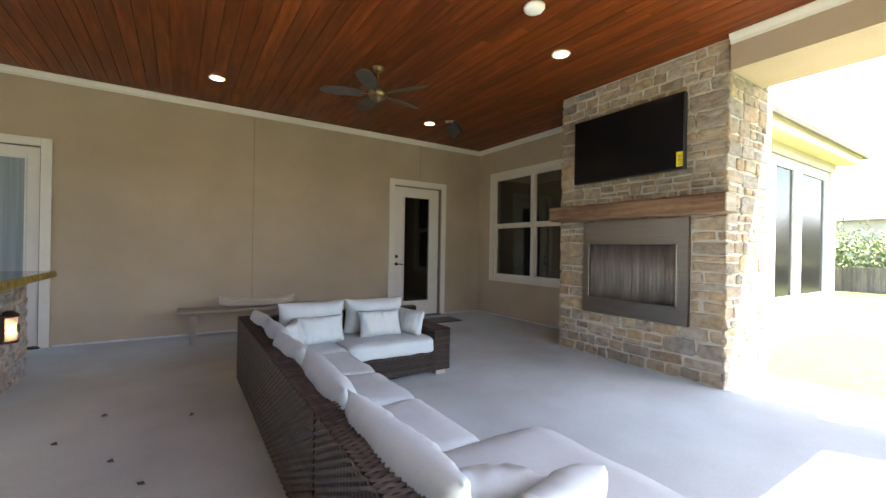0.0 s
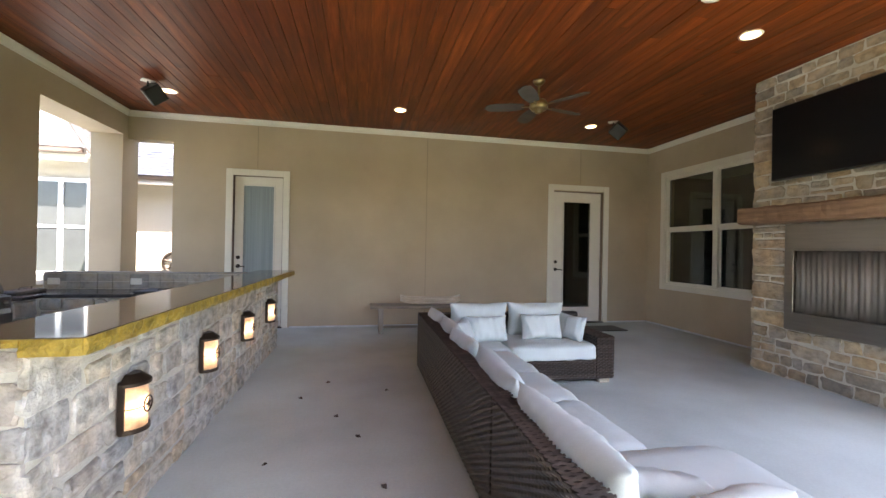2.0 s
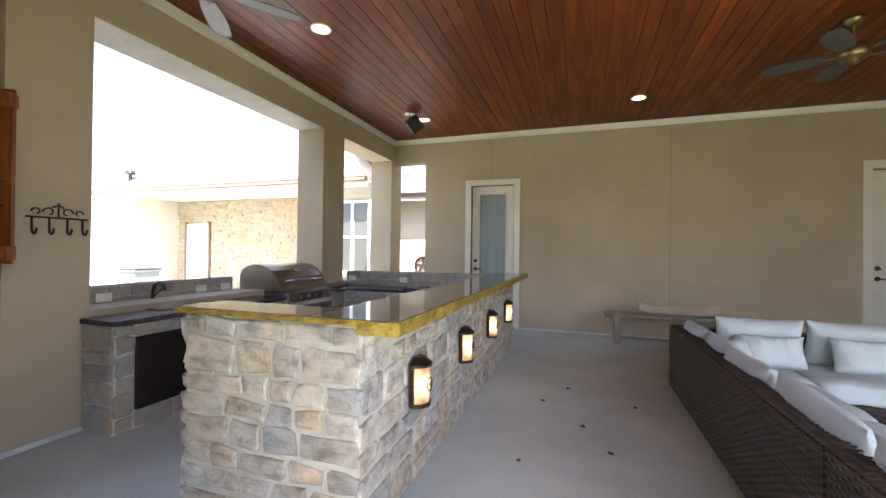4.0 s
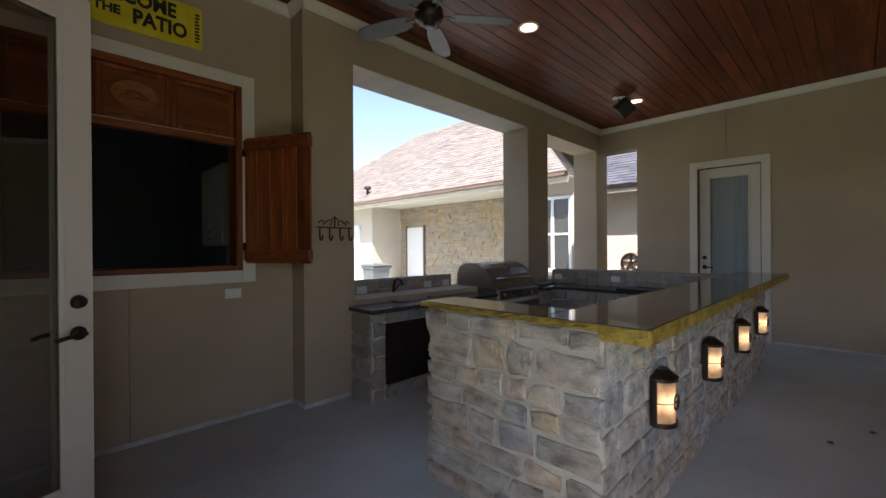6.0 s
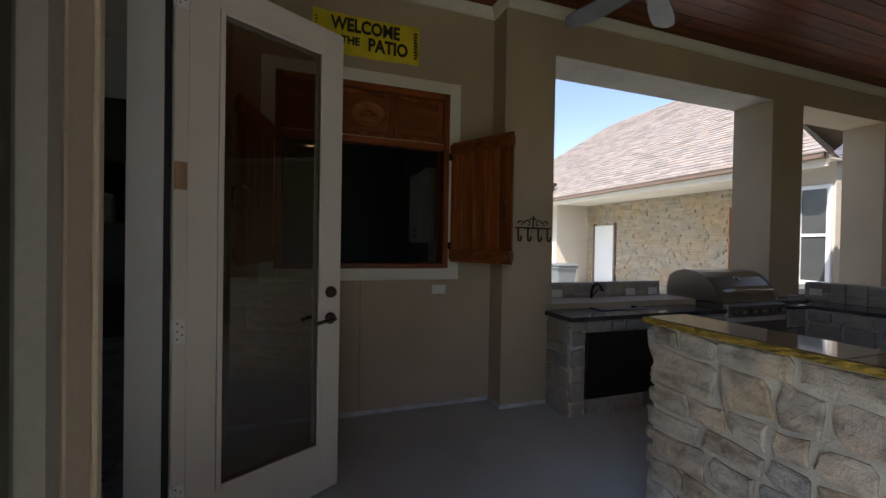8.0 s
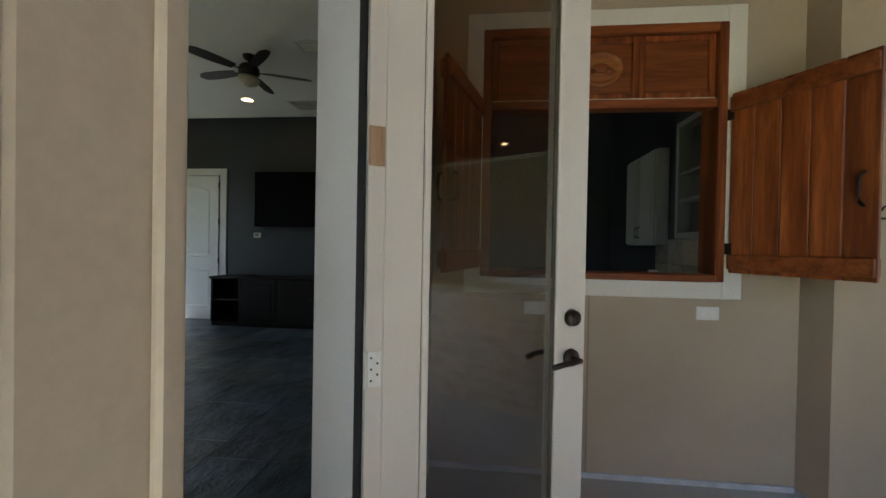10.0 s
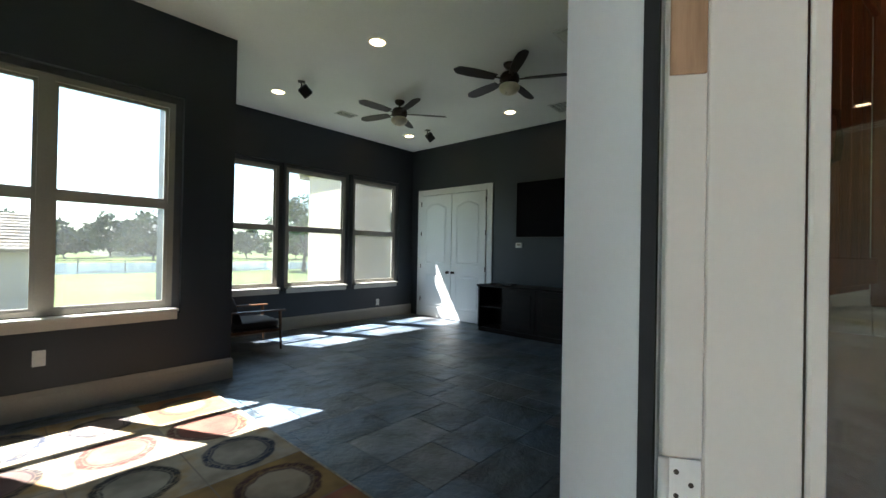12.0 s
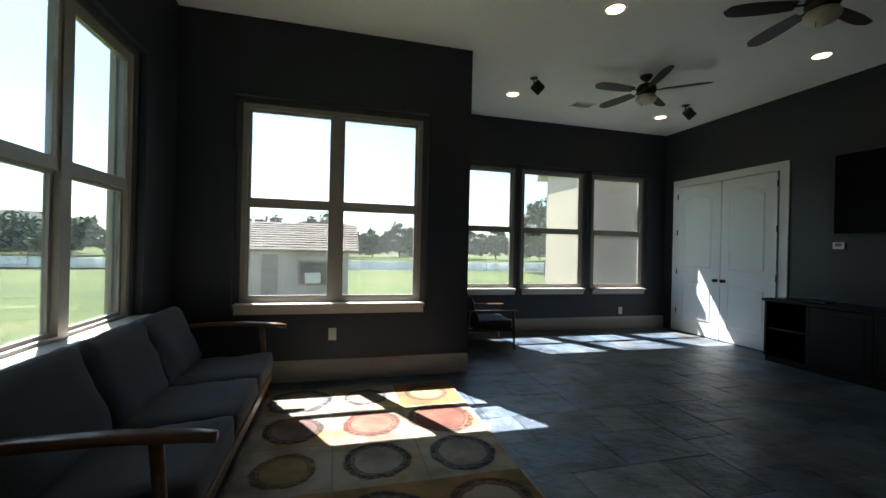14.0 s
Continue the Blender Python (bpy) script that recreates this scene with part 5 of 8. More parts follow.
for q in ((-0.3, -5.0, 0.44, -4.58), (0.08, -5.08, 0.44, -5.001), (-0.3, -4.12, 0.44, -3.4), (-0.3, -4.58, -0.18, -4.12), (0.2, -4.58, 0.44, -4.12), (-0.3, -2.46, 0.44, -1.64), (0.441, -2.22, 2.22, -1.64)):
    part("slab", box(q[0] - C0.x, q[1] - C0.y, 0, q[2] - C0.x, q[3] - C0.y, 0.035, 0.003), M["kitchen_top"], CT)
sk = thing("sink", (0.01, -4.35, 0.66), "dark drop-in bar sink", "sink")
sb = bm_new()
for p in ((-0.19, -0.23, 0, 0.19, 0.23, 0.01), (-0.19, -0.23, 0.01, -0.18, 0.23, 0.137), (0.18, -0.23, 0.01, 0.19, 0.23, 0.137), (-0.18, -0.23, 0.01, 0.18, -0.22, 0.137), (-0.18, 0.22, 0.01, 0.18, 0.23, 0.137)):
    add_box(sb, *p)
part("basin", sb, M["black"], sk)
for p in ((-0.21, -0.25, 0.137, -0.18, 0.25, 0.143), (0.18, -0.25, 0.137, 0.21, 0.25, 0.143), (-0.18, -0.25, 0.137, 0.18, -0.22, 0.143), (-0.18, 0.22, 0.137, 0.18, 0.25, 0.143)):
    part("rim", box(*p, 0.002), M["black"], sk)
fc = thing("faucet", (-0.22, -4.35, 0.796), "dark bronze single-lever gooseneck faucet", "faucet")
part("base", cyl((0, 0, 0), (0, 0, 0.04), 0.026, 0.02, 16), M["bronze"], fc, "", True)
part("spout", tube([(0, 0, 0.04), (0.005, 0, 0.12), (0.03, 0, 0.175), (0.08, 0, 0.195), (0.13, 0, 0.175), (0.15, 0, 0.13)], 0.014, 10), M["bronze"], fc, "", True)
part("lever", tube([(0, 0.0, 0.06), (0.0, 0.04, 0.09), (0.0, 0.085, 0.13)], 0.008, 8), M["bronze"], fc, "", True)

BS = thing("backsplash", (-0.33, -3.3, 0.795), "tumbled grey tile backsplash around the kitchen counter", "backsplash")
S0 = Vector(BS.location)
part("bed", box(-0.36 - S0.x + 0.005, -5.0 - S0.y, 0, -0.305 - S0.x, -3.4 - S0.y, 0.18), M["mortar"], BS)
part("bed", box(0.065 - S0.x, -1.63 - S0.y, -0.035, 2.2 - S0.x, -1.46 - S0.y, 0.18), M["mortar"], BS)
rng = random.Random(5)
y = -4.995
while y < -3.42:
    w = min(rng.uniform(0.1, 0.2), -3.4 - y)
    for z0, z1 in ((0.004, 0.085), (0.09, 0.176)):
        part("tile", box(-0.306 - S0.x, y - S0.y + 0.003, z0, -0.292 - S0.x, y + w - S0.y - 0.003, z1), M["tile"], BS)
    part("tile", box(-0.36 - S0.x, y - S0.y + 0.003, 0.181, -0.295 - S0.x, y + w - S0.y - 0.003, 0.193), M["tile"], BS)
    y += w
x = 0.075
while x < 2.19:
    w = min(rng.uniform(0.12, 0.24), 2.195 - x)
    for z0, z1 in ((0.004, 0.085), (0.09, 0.176)):
        part("tile", box(x - S0.x + 0.003, -1.645 - S0.y, z0, x + w - S0.x - 0.003, -1.629 - S0.y, z1), M["tile"], BS)
    part("tile", box(x - S0.x + 0.003, -1.645 - S0.y, 0.181, x + w - S0.x - 0.003, -1.46 - S0.y, 0.195), M["tile"], BS)
    x += w
for y in (-4.7, -3.8, -3.5):
    outlet("outlet", (-0.292, y, 0.887), "+x", "white double outlet plate on the tile backsplash")
for x in (0.18, 1.01):
    outlet("outlet", (x, -1.646, 0.885), "-y", "white double outlet plate on the tile backsplash")


def grill():
    t = thing("gas_grill", (0.02, -2.9, 0.7), "stainless built-in gas grill with a closed rounded hood", "grill")
    L = 0.41
    part("body", box(-0.28, -L, 0, 0.33, L, 0.13, 0.006), M["steel"], t)
    part("control_panel", box(0.33, -L, 0.0, 0.365, L, 0.12, 0.008), M["steel"], t)
    prof = [(-0.28, 0.135), (-0.28, 0.28), (-0.25, 0.355), (-0.18, 0.405), (-0.08, 0.425), (0.04, 0.41), (0.14, 0.36), (0.22, 0.28), (0.27, 0.19), (0.285, 0.135)]
    hd = part("hood", extrude_profile(prof, -L + 0.02, L - 0.02, "y"), M["steel_hood"], t, "rounded bronze-tinted steel hood")
    for s in (-1, 1):
        part("hood_end", extrude_profile([(x * 1.03, z * 1.015) for x, z in prof], s * (L - 0.02), s * (L + 0.012), "y"), M["steel"], hd, "steel end cap")
    part("handle", tube([(0.2, -0.32, 0.22), (0.3, -0.32, 0.25), (0.3, 0.32, 0.25), (0.2, 0.32, 0.22)], 0.013, 10), M["chrome"], hd, "steel bar handle", True)
    ba = part("badge", cyl((0.148, 0, 0.345), (0.162, 0, 0.358), 0.028, 0.026, 16), M["chrome"], hd, "bright round thermometer")
    ba.scale = (1, 1.5, 1)
    for i in range(6):
        y = -0.33 + i * 0.132
        part("knob", cyl((0.365, y, 0.055), (0.4, y, 0.06), 0.026, 0.022, 14), M["steel"], t, "steel control knob", True)
    part("drip_tray", box(0.34, -L + 0.05, -0.06, 0.355, L - 0.05, -0.005, 0.003), M["steel_dark"], t)
    return t


M["steel_hood"] = plain("heat_tinted_steel", (0.3, 0.25, 0.2), 0.3, metal=1.0, vary=0.12, big=3, fine=90, bump=0.06, stretch=(1, 12, 1))
grill()
grate = thing("side_burner", (0.03, -2.05, 0.7955), "closed steel side burner lid", "burner")
part("lid", box(-0.2, -0.2, 0, 0.22, 0.2, 0.035, 0.01), M["steel_dark"], grate)
part("handle", tube([(0.15, -0.08, 0.035), (0.16, -0.08, 0.06), (0.16, 0.08, 0.06), (0.15, 0.08, 0.035)], 0.006), M["chrome"], grate)
cooler = thing("drop_in_cooler", (1.55, -1.93, 0.7955), "black drop-in cooler set in the counter", "cooler")
part("lid", box(-0.34, -0.2, 0, 0.34, 0.2, 0.02, 0.006), M["black"], cooler)
part("handle", tube([(-0.1, -0.18, 0.02), (-0.1, -0.19, 0.045), (0.1, -0.19, 0.045), (0.1, -0.18, 0.02)], 0.006), M["chrome"], cooler)


# ---------------------------------------------------------------- lamps, fans, speakers
def can_light(x, y, z, group, label):
    t = thing("recessed_light", (x, y, z), label, "ceiling light", group)
    ring = bm_new()
    n = 28
    rows = [[ring.verts.new((r * math.cos(2 * math.pi * i / n), r * math.sin(2 * math.pi * i / n), q)) for i in range(n)] for r, q in ((0.098, 0.0), (0.096, -0.006), (0.082, -0.009), (0.074, -0.004), (0.07, 0.0))]
    for a, b in zip(rows, rows[1:]):
        for i in range(n):
            ring.faces.new((a[i], a[(i + 1) % n], b[(i + 1) % n], b[i]))
    bmesh.ops.recalc_face_normals(ring, faces=ring.faces)
    part("trim_ring", ring, M["can_trim"], t, "", True)
    part("lens", cyl((0, 0, -0.0035), (0, 0, 0), 0.074, n=24), M["can_glow"], t, "warm glowing lens")
    return t


for x, y in ((4.11, -1.07), (1.06, -1.04), (7.18, -1.06), (1.09, -3.76), (7.08, -3.9)):
    can_light(x, y, H - 0.001, "patio ceiling lights", "lit recessed can light in the wooden ceiling")
for x, y in ((-0.78, -10.58), (-3.32, -10.65), (-0.75, -12.6), (-3.26, -12.74)):
    can_light(x, y, H + 0.009, "room ceiling lights", "lit recessed can light in the white ceiling")


def ceiling_fan(name, loc, drop, blade_mat, body_mat, radius, label, group, bowl, phase, n=5, width=0.075):
    t = thing(name, loc, label, "ceiling fan", group)
    part("canopy", lathe([(0.07, 0), (0.068, -0.02), (0.045, -0.05), (0.02, -0.06)], n=20), body_mat, t, "", True)
    part("downrod", cyl((0, 0, -0.05), (0, 0, -drop + 0.06), 0.012, n=10), body_mat, t)
    part("motor", lathe([(0.03, 0.075), (0.08, 0.065), (0.105, 0.03), (0.11, -0.02), (0.09, -0.05), (0.05, -0.06), (0.045, -0.08), (0.03, -0.09)], (0, 0, -drop), 24), body_mat, t, "", True)
    if bowl:
        part("light_bowl", lathe([(0.1, 0.0), (0.115, -0.02), (0.11, -0.05), (0.08, -0.085), (0.03, -0.1), (0.012, -0.112)], (0, 0, -drop - 0.065), 24), M["bowl_glass"], t, "amber alabaster glass bowl", True)
        part("pull_chain", tube([(0.06, 0.0, -drop - 0.07), (0.065, 0.0, -drop - 0.2)], 0.002, 5), M["bronze"], t)
    for i in range(n):
        a = phase + i * 2 * math.pi / n
        ar = part("blade_arm", box(0.09, -0.012, -0.012, 0.2, 0.012, -0.004, 0.002), body_mat, t)
        ar.location, ar.rotation_euler = (0, 0, -drop), (0, 0, a)
        bm = bm_new()
        outline = []
        for s in range(13):
            u = s / 12
            w = width * (0.62 + 0.5 * math.sin(math.pi * min(1, u * 0.72 + 0.1))) * (1 if u < 0.86 else math.sqrt(max(0.02, 1 - ((u - 0.86) / 0.14) ** 2)))
            outline.append((0.17 + (radius - 0.17) * u, w))
        up = [[bm.verts.new((x, sg * w, z)) for x, w in outline] for z in (0, 0.007) for sg in (1, -1)]
        for s in range(12):
            bm.faces.new((up[0][s], up[0][s + 1], up[1][s + 1], up[1][s]))
            bm.faces.new((up[2][s], up[3][s], up[3][s + 1], up[2][s + 1]))
            bm.faces.new((up[0][s], up[2][s], up[2][s + 1], up[0][s + 1]))
            bm.faces.new((up[1][s], up[1][s + 1], up[3][s + 1], up[3][s]))
        bmesh.ops.recalc_face_normals(bm, faces=bm.faces)
        bl = part("blade", bm, blade_mat, t)
        bl.location = (0, 0, -drop - 0.008)
        bl.rotation_euler = (radians(12), 0, a)
    return t


M["brass"] = plain("antique_brass", (0.28, 0.21, 0.1), 0.35, metal=0.9, vary=0.2, big=9, bump=0.03)
ceiling_fan("ceiling_fan", (5.63, -2.5, H), 0.3, M["fanblade"], M["brass"], 0.64, "antique brass patio fan with greyed palm-shaped blades", "patio fans", False, 0.26)
ceiling_fan("ceiling_fan", (0.98, -4.92, H), 0.3, M["fanblade"], M["bronze"], 0.66, "dark patio fan with greyed palm-shaped blades", "patio fans", False, 0.94)
sd = thing("smoke_detector", (6.24, -4.34, H), "grey-white round detector on the wooden ceiling", "smoke detector")
part("case", lathe([(0.09, 0.0), (0.09, -0.02), (0.075, -0.04), (0.03, -0.05)], n=20), M["can_trim"], sd, "", True)
ceiling_fan("ceiling_fan", (-2.0, -11.6, H + 0.01), 0.17, M["fanblade_dark"], M["bronze"], 0.66, "dark bronze ceiling fan with an amber glass bowl", "room fans", True, 1.2, width=0.06)
ceiling_fan("ceiling_fan", (-2.01, -9.82, H + 0.01), 0.17, M["fanblade_dark"], M["bronze"], 0.66, "dark bronze ceiling fan with an amber glass bowl", "room fans", True, 0.78, width=0.06)


def speaker(loc, rz, tilt, s, label, group):
    t = thing("speaker", loc, label, "speaker", group, rz)
    part("ceiling_plate", box(-0.05 * s, -0.07 * s, -0.014, 0.05 * s, 0.07 * s, 0, 0.004), M["plastic"] if s > 0.9 else M["black"], t)
    part("bracket", tube([(0, 0, -0.012), (0, 0, -0.07), (0.02, 0, -0.11)], 0.01, 8), M["black"], t)
    b = part("cabinet", box(-0.08 * s, -0.1 * s, -0.21 * s, 0.08 * s, 0.1 * s, 0.0, 0.012), M["black"], t)
    b.location, b.rotation_euler = (0.03, 0, -0.08), (radians(44), radians(tilt), 0)
    g = part("grille", box(0.08 * s, -0.09 * s, -0.2 * s, 0.088 * s, 0.09 * s, -0.01, 0.004), M["rubber"], b)
    return t


speaker((0.95, -1.36, H), -50, 25, 1.0, "black tilted speaker on a white ceiling bracket", "patio speakers")
speaker((7.38, -1.36, H), -130, 25, 1.0, "black tilted speaker on a white ceiling bracket", "patio speakers")
speaker((-0.78, -12.05, H + 0.01), 60, 30, 0.62, "small black tilted speaker under the white ceiling", "room speakers")
speaker((-3.2, -12.22, H + 0.01), 60, 30, 0.62, "small black tilted speaker under the white ceiling", "room speakers")


def vent(x, y, w, l):
    t = thing("ceiling_vent", (x, y, H + 0.01), "white slatted ceiling air vent", "vent", "ceiling vents")
    for p in ((-w, -l, -w + 0.025, l), (w - 0.025, -l, w, l), (-w + 0.025, -l, w - 0.025, -l + 0.025), (-w + 0.025, l - 0.025, w - 0.025, l)):
        part("frame", box(p[0], p[1], -0.012, p[2], p[3], 0, 0.003), M["plastic"], t)
    n = 7
    for i in range(n):
        x0 = -w + 0.03 + (2 * w - 0.06) * i / n
        part("slat", box(x0, -l + 0.025, -0.01, x0 + 0.012, l - 0.025, -0.003), M["plastic"], t)
    part("backing", box(-w + 0.02, -l + 0.02, -0.003, w - 0.02, l - 0.02, -0.001), M["rubber"], t)


vent(-1.85, -12.65, 0.15, 0.1)
vent(-3.6, -9.8, 0.2, 0.3)
vent(-1.84, -9.0, 0.12, 0.17)
th = thing("thermostat", (RX0, -10.94, 1.42), "small white wall thermostat", "thermostat")
part("case", box(0, -0.06, -0.035, 0.025, 0.06, 0.045, 0.005), M["plastic"], th)
part("display", box(0.025, -0.035, -0.005, 0.0265, 0.035, 0.032), M["steel_dark"], th)


# ---------------------------------------------------------------- soft furniture
def cushion(sx, sy, sz, seed, puff=0.35, crease=0.004, nx=14, ny=14, nz=4):
    """A stuffed box centred on the origin, with rounded edges, slight sag and creases."""
    bm = bm_new()
    bmesh.ops.create_cube(bm, size=2.0)
    bmesh.ops.subdivide_edges(bm, edges=bm.edges[:], cuts=9, use_grid_fill=True)
    off = Vector((seed * 3.7, seed * 1.9, seed * 5.3))
    small = min(sx, sy, sz)
    for v in bm.verts:
        p = v.co.copy()
        q = Vector((p.x * sx / 2, p.y * sy / 2, p.z * sz / 2))
        r = small * 0.26
        inner = Vector([max(-d / 2 + r, min(d / 2 - r, c)) for c, d in zip(q, (sx, sy, sz))])
        d = q - inner
        if d.length > 1e-6:
            q = inner + d.normalized() * min(r, d.length * 1.0) if d.length > r else q
        ax = [sx, sy, sz].index(small)
        others = [i for i in range(3) if i != ax]
        k = (1 - p[others[0]] ** 2) * (1 - p[others[1]] ** 2)
        q[ax] *= (1 - puff) + puff * (0.35 + 0.65 * math.sqrt(max(0, k))) * 1.25
        n = noise.noise(q * 9 + off) * crease * 2.2 + noise.noise(Vector((q.x * 28, q.y * 28, q.z * 9)) + off) * crease
        q += d.normalized() * n if d.length > 1e-6 else Vector((0, 0, 0))
        q[ax] += math.copysign(1, p[ax]) * n if abs(p[ax]) > 0.99 else 0
        v.co = q
    return bm


def weave(bm, origin, udir, vdir, ndir, length, height, pitch=0.016, step=0.031, amp=0.004):
    """Woven strands over a panel: each runs along u, bowing over and under stakes."""
    o, u, v, n = Vector(origin), Vector(udir), Vector(vdir), Vector(ndir)
    rows = int(height / pitch)
    cols = max(2, int(length / step))
    for r in range(rows):
        zc = (r + 0.5) * height / rows
        half = pitch * 0.46
        prev = None
        for c in range(cols + 1):
            h = amp * (1 if (c + r) % 2 else -1)
            base = o + u * (length * c / cols) + v * zc + n * (h + 0.004)
            ring = [bm.verts.new(base - v * half - n * 0.003), bm.verts.new(base + n * 0.003), bm.verts.new(base + v * half - n * 0.003)]
            if prev:
                bm.faces.new((prev[0], ring[0], ring[1], prev[1]))
                bm.faces.new((prev[1], ring[1], ring[2], prev[2]))
            prev = ring


def rattan_mat():
    m, nt, b = nodes_of("rattan_strand")
    r = nt.nodes.new("ShaderNodeNewGeometry").outputs["Random Per Island"]
    v = coords(nt, "Object")
    c = ramp(nt, r, [(0, (0.019, 0.013, 0.01)), (0.5, (0.036, 0.025, 0.02)), (1, (0.07, 0.053, 0.043))])
    t = ramp(nt, noise_tex(nt, v, 25, 3), [(0.3, (0.65, 0.63, 0.6)), (0.7, (1.2, 1.18, 1.15))])
    nt.links.new(mixc(nt, 1.0, c, t, "MULTIPLY"), b.inputs["Base Color"])
    b.inputs["Roughness"].default_value = 0.42
    return m


M["rattan"] = rattan_mat()
M["frame_dark"] = plain("dark_rattan_core", (0.025, 0.017, 0.012), 0.8, vary=0.2, bump=0.0)

SB = 4.235      # outer face of the long back
SZ = 0.61
SOFA = thing("sectional_sofa", (5.0, -4.3, 0), "large dark wicker sectional sofa with oatmeal seat cushions", "sofa")
F0 = Vector(SOFA.location)


def sofa_box(x0, y0, z0, x1, y1, z1):
    return box(x0 - F0.x, y0 - F0.y, z0, x1 - F0.x, y1 - F0.y, z1, 0.012)


def woven_panel(name, x0, y0, z0, x1, y1, z1, faces, label=""):
    """A solid panel wrapped in strands on the faces named."""
    p = part(name, sofa_box(x0, y0, z0, x1, y1, z1), M["frame_dark"], SOFA, label)
    bm = bm_new()
    a, b = Vector((x0, y0, z0)) - F0, Vector((x1, y1, z1)) - F0
    for f in faces:
        if f == "-x":
            weave(bm, (a.x, a.y, a.z), (0, 1, 0), (0, 0, 1), (-1, 0, 0), b.y - a.y, b.z - a.z)
        if f == "+x":
            weave(bm, (b.x, a.y, a.z), (0, 1, 0), (0, 0, 1), (1, 0, 0), b.y - a.y, b.z - a.z)
        if f == "-y":
            weave(bm, (a.x, a.y, a.z), (1, 0, 0), (0, 0, 1), (0, -1, 0), b.x - a.x, b.z - a.z)
        if f == "+y":
            weave(bm, (a.x, b.y, a.z), (1, 0, 0), (0, 0, 1), (0, 1, 0), b.x - a.x, b.z - a.z)
        if f == "top":
            if b.y - a.y > b.x - a.x:
                weave(bm, (a.x, a.y, b.z), (1, 0, 0), (0, 1, 0), (0, 0, 1), b.x - a.x, b.y - a.y)
            else:
                weave(bm, (a.x, a.y, b.z), (0, 1, 0), (1, 0, 0), (0, 0, 1), b.y - a.y, b.x - a.x)
    part("weave", bm, M["rattan"], p, "woven dark brown rattan strands")
    return p


woven_panel("back", SB, -5.14, 0.03, SB + 0.11, -2.5, SZ, ("-x", "top", "-y"))
woven_panel("back", SB, -6.42, 0.03, SB + 0.11, -5.16, SZ, ("-x", "top", "+y"))
woven_panel("back", SB + 0.115, -2.61, 0.03, 6.13, -2.5, SZ, ("top", "+y"))
woven_panel("arm", 5.95, -3.3, 0.05, 6.14, -2.62, 0.47, ("-y", "top", "+x", "-x"))
woven_panel("base", SB + 0.115, -5.27, 0.05, 5.0, -3.32, 0.24, ("+x",))
woven_panel("base", SB + 0.115, -3.3, 0.05, 5.945, -2.62, 0.24, ("-y",))
woven_panel("base", SB + 0.115, -6.42, 0.05, 5.36, -5.28, 0.24, ("+x", "+y"))
for x, y in ((6.05, -3.24), (6.05, -2.6), (4.3, -2.56), (4.3, -5.2), (4.94, -3.4), (5.28, -5.36), (4.3, -6.35), (5.28, -6.35)):
    part("leg", sofa_box(x - 0.06, y - 0.05, 0.0, x + 0.06, y + 0.05, 0.05), M["pale_wood"], SOFA, "pale wooden foot")


def seat(x0, y0, x1, y1, z0, z1, seed, puff=0.06):
    c = part("seat_cushion", cushion(x1 - x0, y1 - y0, z1 - z0, seed, puff, 0.003), M["cushion"], SOFA, "oatmeal canvas seat cushion", True)
    c.location = ((x0 + x1) / 2 - F0.x, (y0 + y1) / 2 - F0.y, (z0 + z1) / 2)
    return c


seat(4.36, -4.0, 5.02, -3.32, 0.235, 0.385, 1)
seat(4.36, -4.62, 5.02, -4.0, 0.235, 0.385, 2)
seat(4.36, -5.27, 5.02, -4.62, 0.235, 0.385, 3)
seat(4.36, -6.42, 5.38, -5.28, 0.235, 0.395, 4)
seat(4.36, -3.32, 5.05, -2.64, 0.235, 0.385, 5)
seat(5.05, -3.32, 5.95, -2.64, 0.235, 0.4, 6)


def pillow(width, height, thick, seed, wrinkle=0.006, nu=40, nv=24):
    """A knife-edged pillow centred on the origin: width along x, height along z, thickest in the middle."""
    bm = bm_new()
    off = Vector((seed * 2.3, seed * 4.1, seed * 1.7))
    front, back = [], []
    for i in range(nu + 1):
        fr, bk = [], []
        for j in range(nv + 1):
            u, v = -1 + 2 * i / nu, -1 + 2 * j / nv
            pull = 1 - 0.08 * (1 - v * v) * abs(u) ** 6
            lift = 1 - 0.1 * (1 - u * u) * abs(v) ** 6
            x, z = u * width / 2 * pull, v * height / 2 * lift
            t = thick / 2 * (max(0.0, 1 - u ** 4) * max(0.0, 1 - v ** 4)) ** 0.75
            rim = max(abs(u), abs(v)) ** 3
            fold = noise.noise(Vector((x * 26, z * 9, 0.3)) + off) * wrinkle * (0.45 + 1.2 * rim) + noise.noise(Vector((x * 5, z * 5, 2.0)) + off) * wrinkle * 1.3
            edge = i in (0, nu) or j in (0, nv)
            sag = 0.012 * noise.noise(Vector((u * 1.3, v * 1.3, 5.0)) + off)
            f = bm.verts.new((x, -t - (0 if edge else fold) + sag, z))
            fr.append(f)
            bk.append(f if edge else bm.verts.new((x, t + fold * 0.7 + sag, z)))
        front.append(fr)
        back.append(bk)
    for i in range(nu):
        for j in range(nv):
            bm.faces.new((front[i][j], front[i + 1][j], front[i + 1][j + 1], front[i][j + 1]))
            q = [back[i][j], back[i][j + 1], back[i + 1][j + 1], back[i + 1][j]]
            bm.faces.new(q)
    bmesh.ops.recalc_face_normals(bm, faces=bm.faces)
    return bm


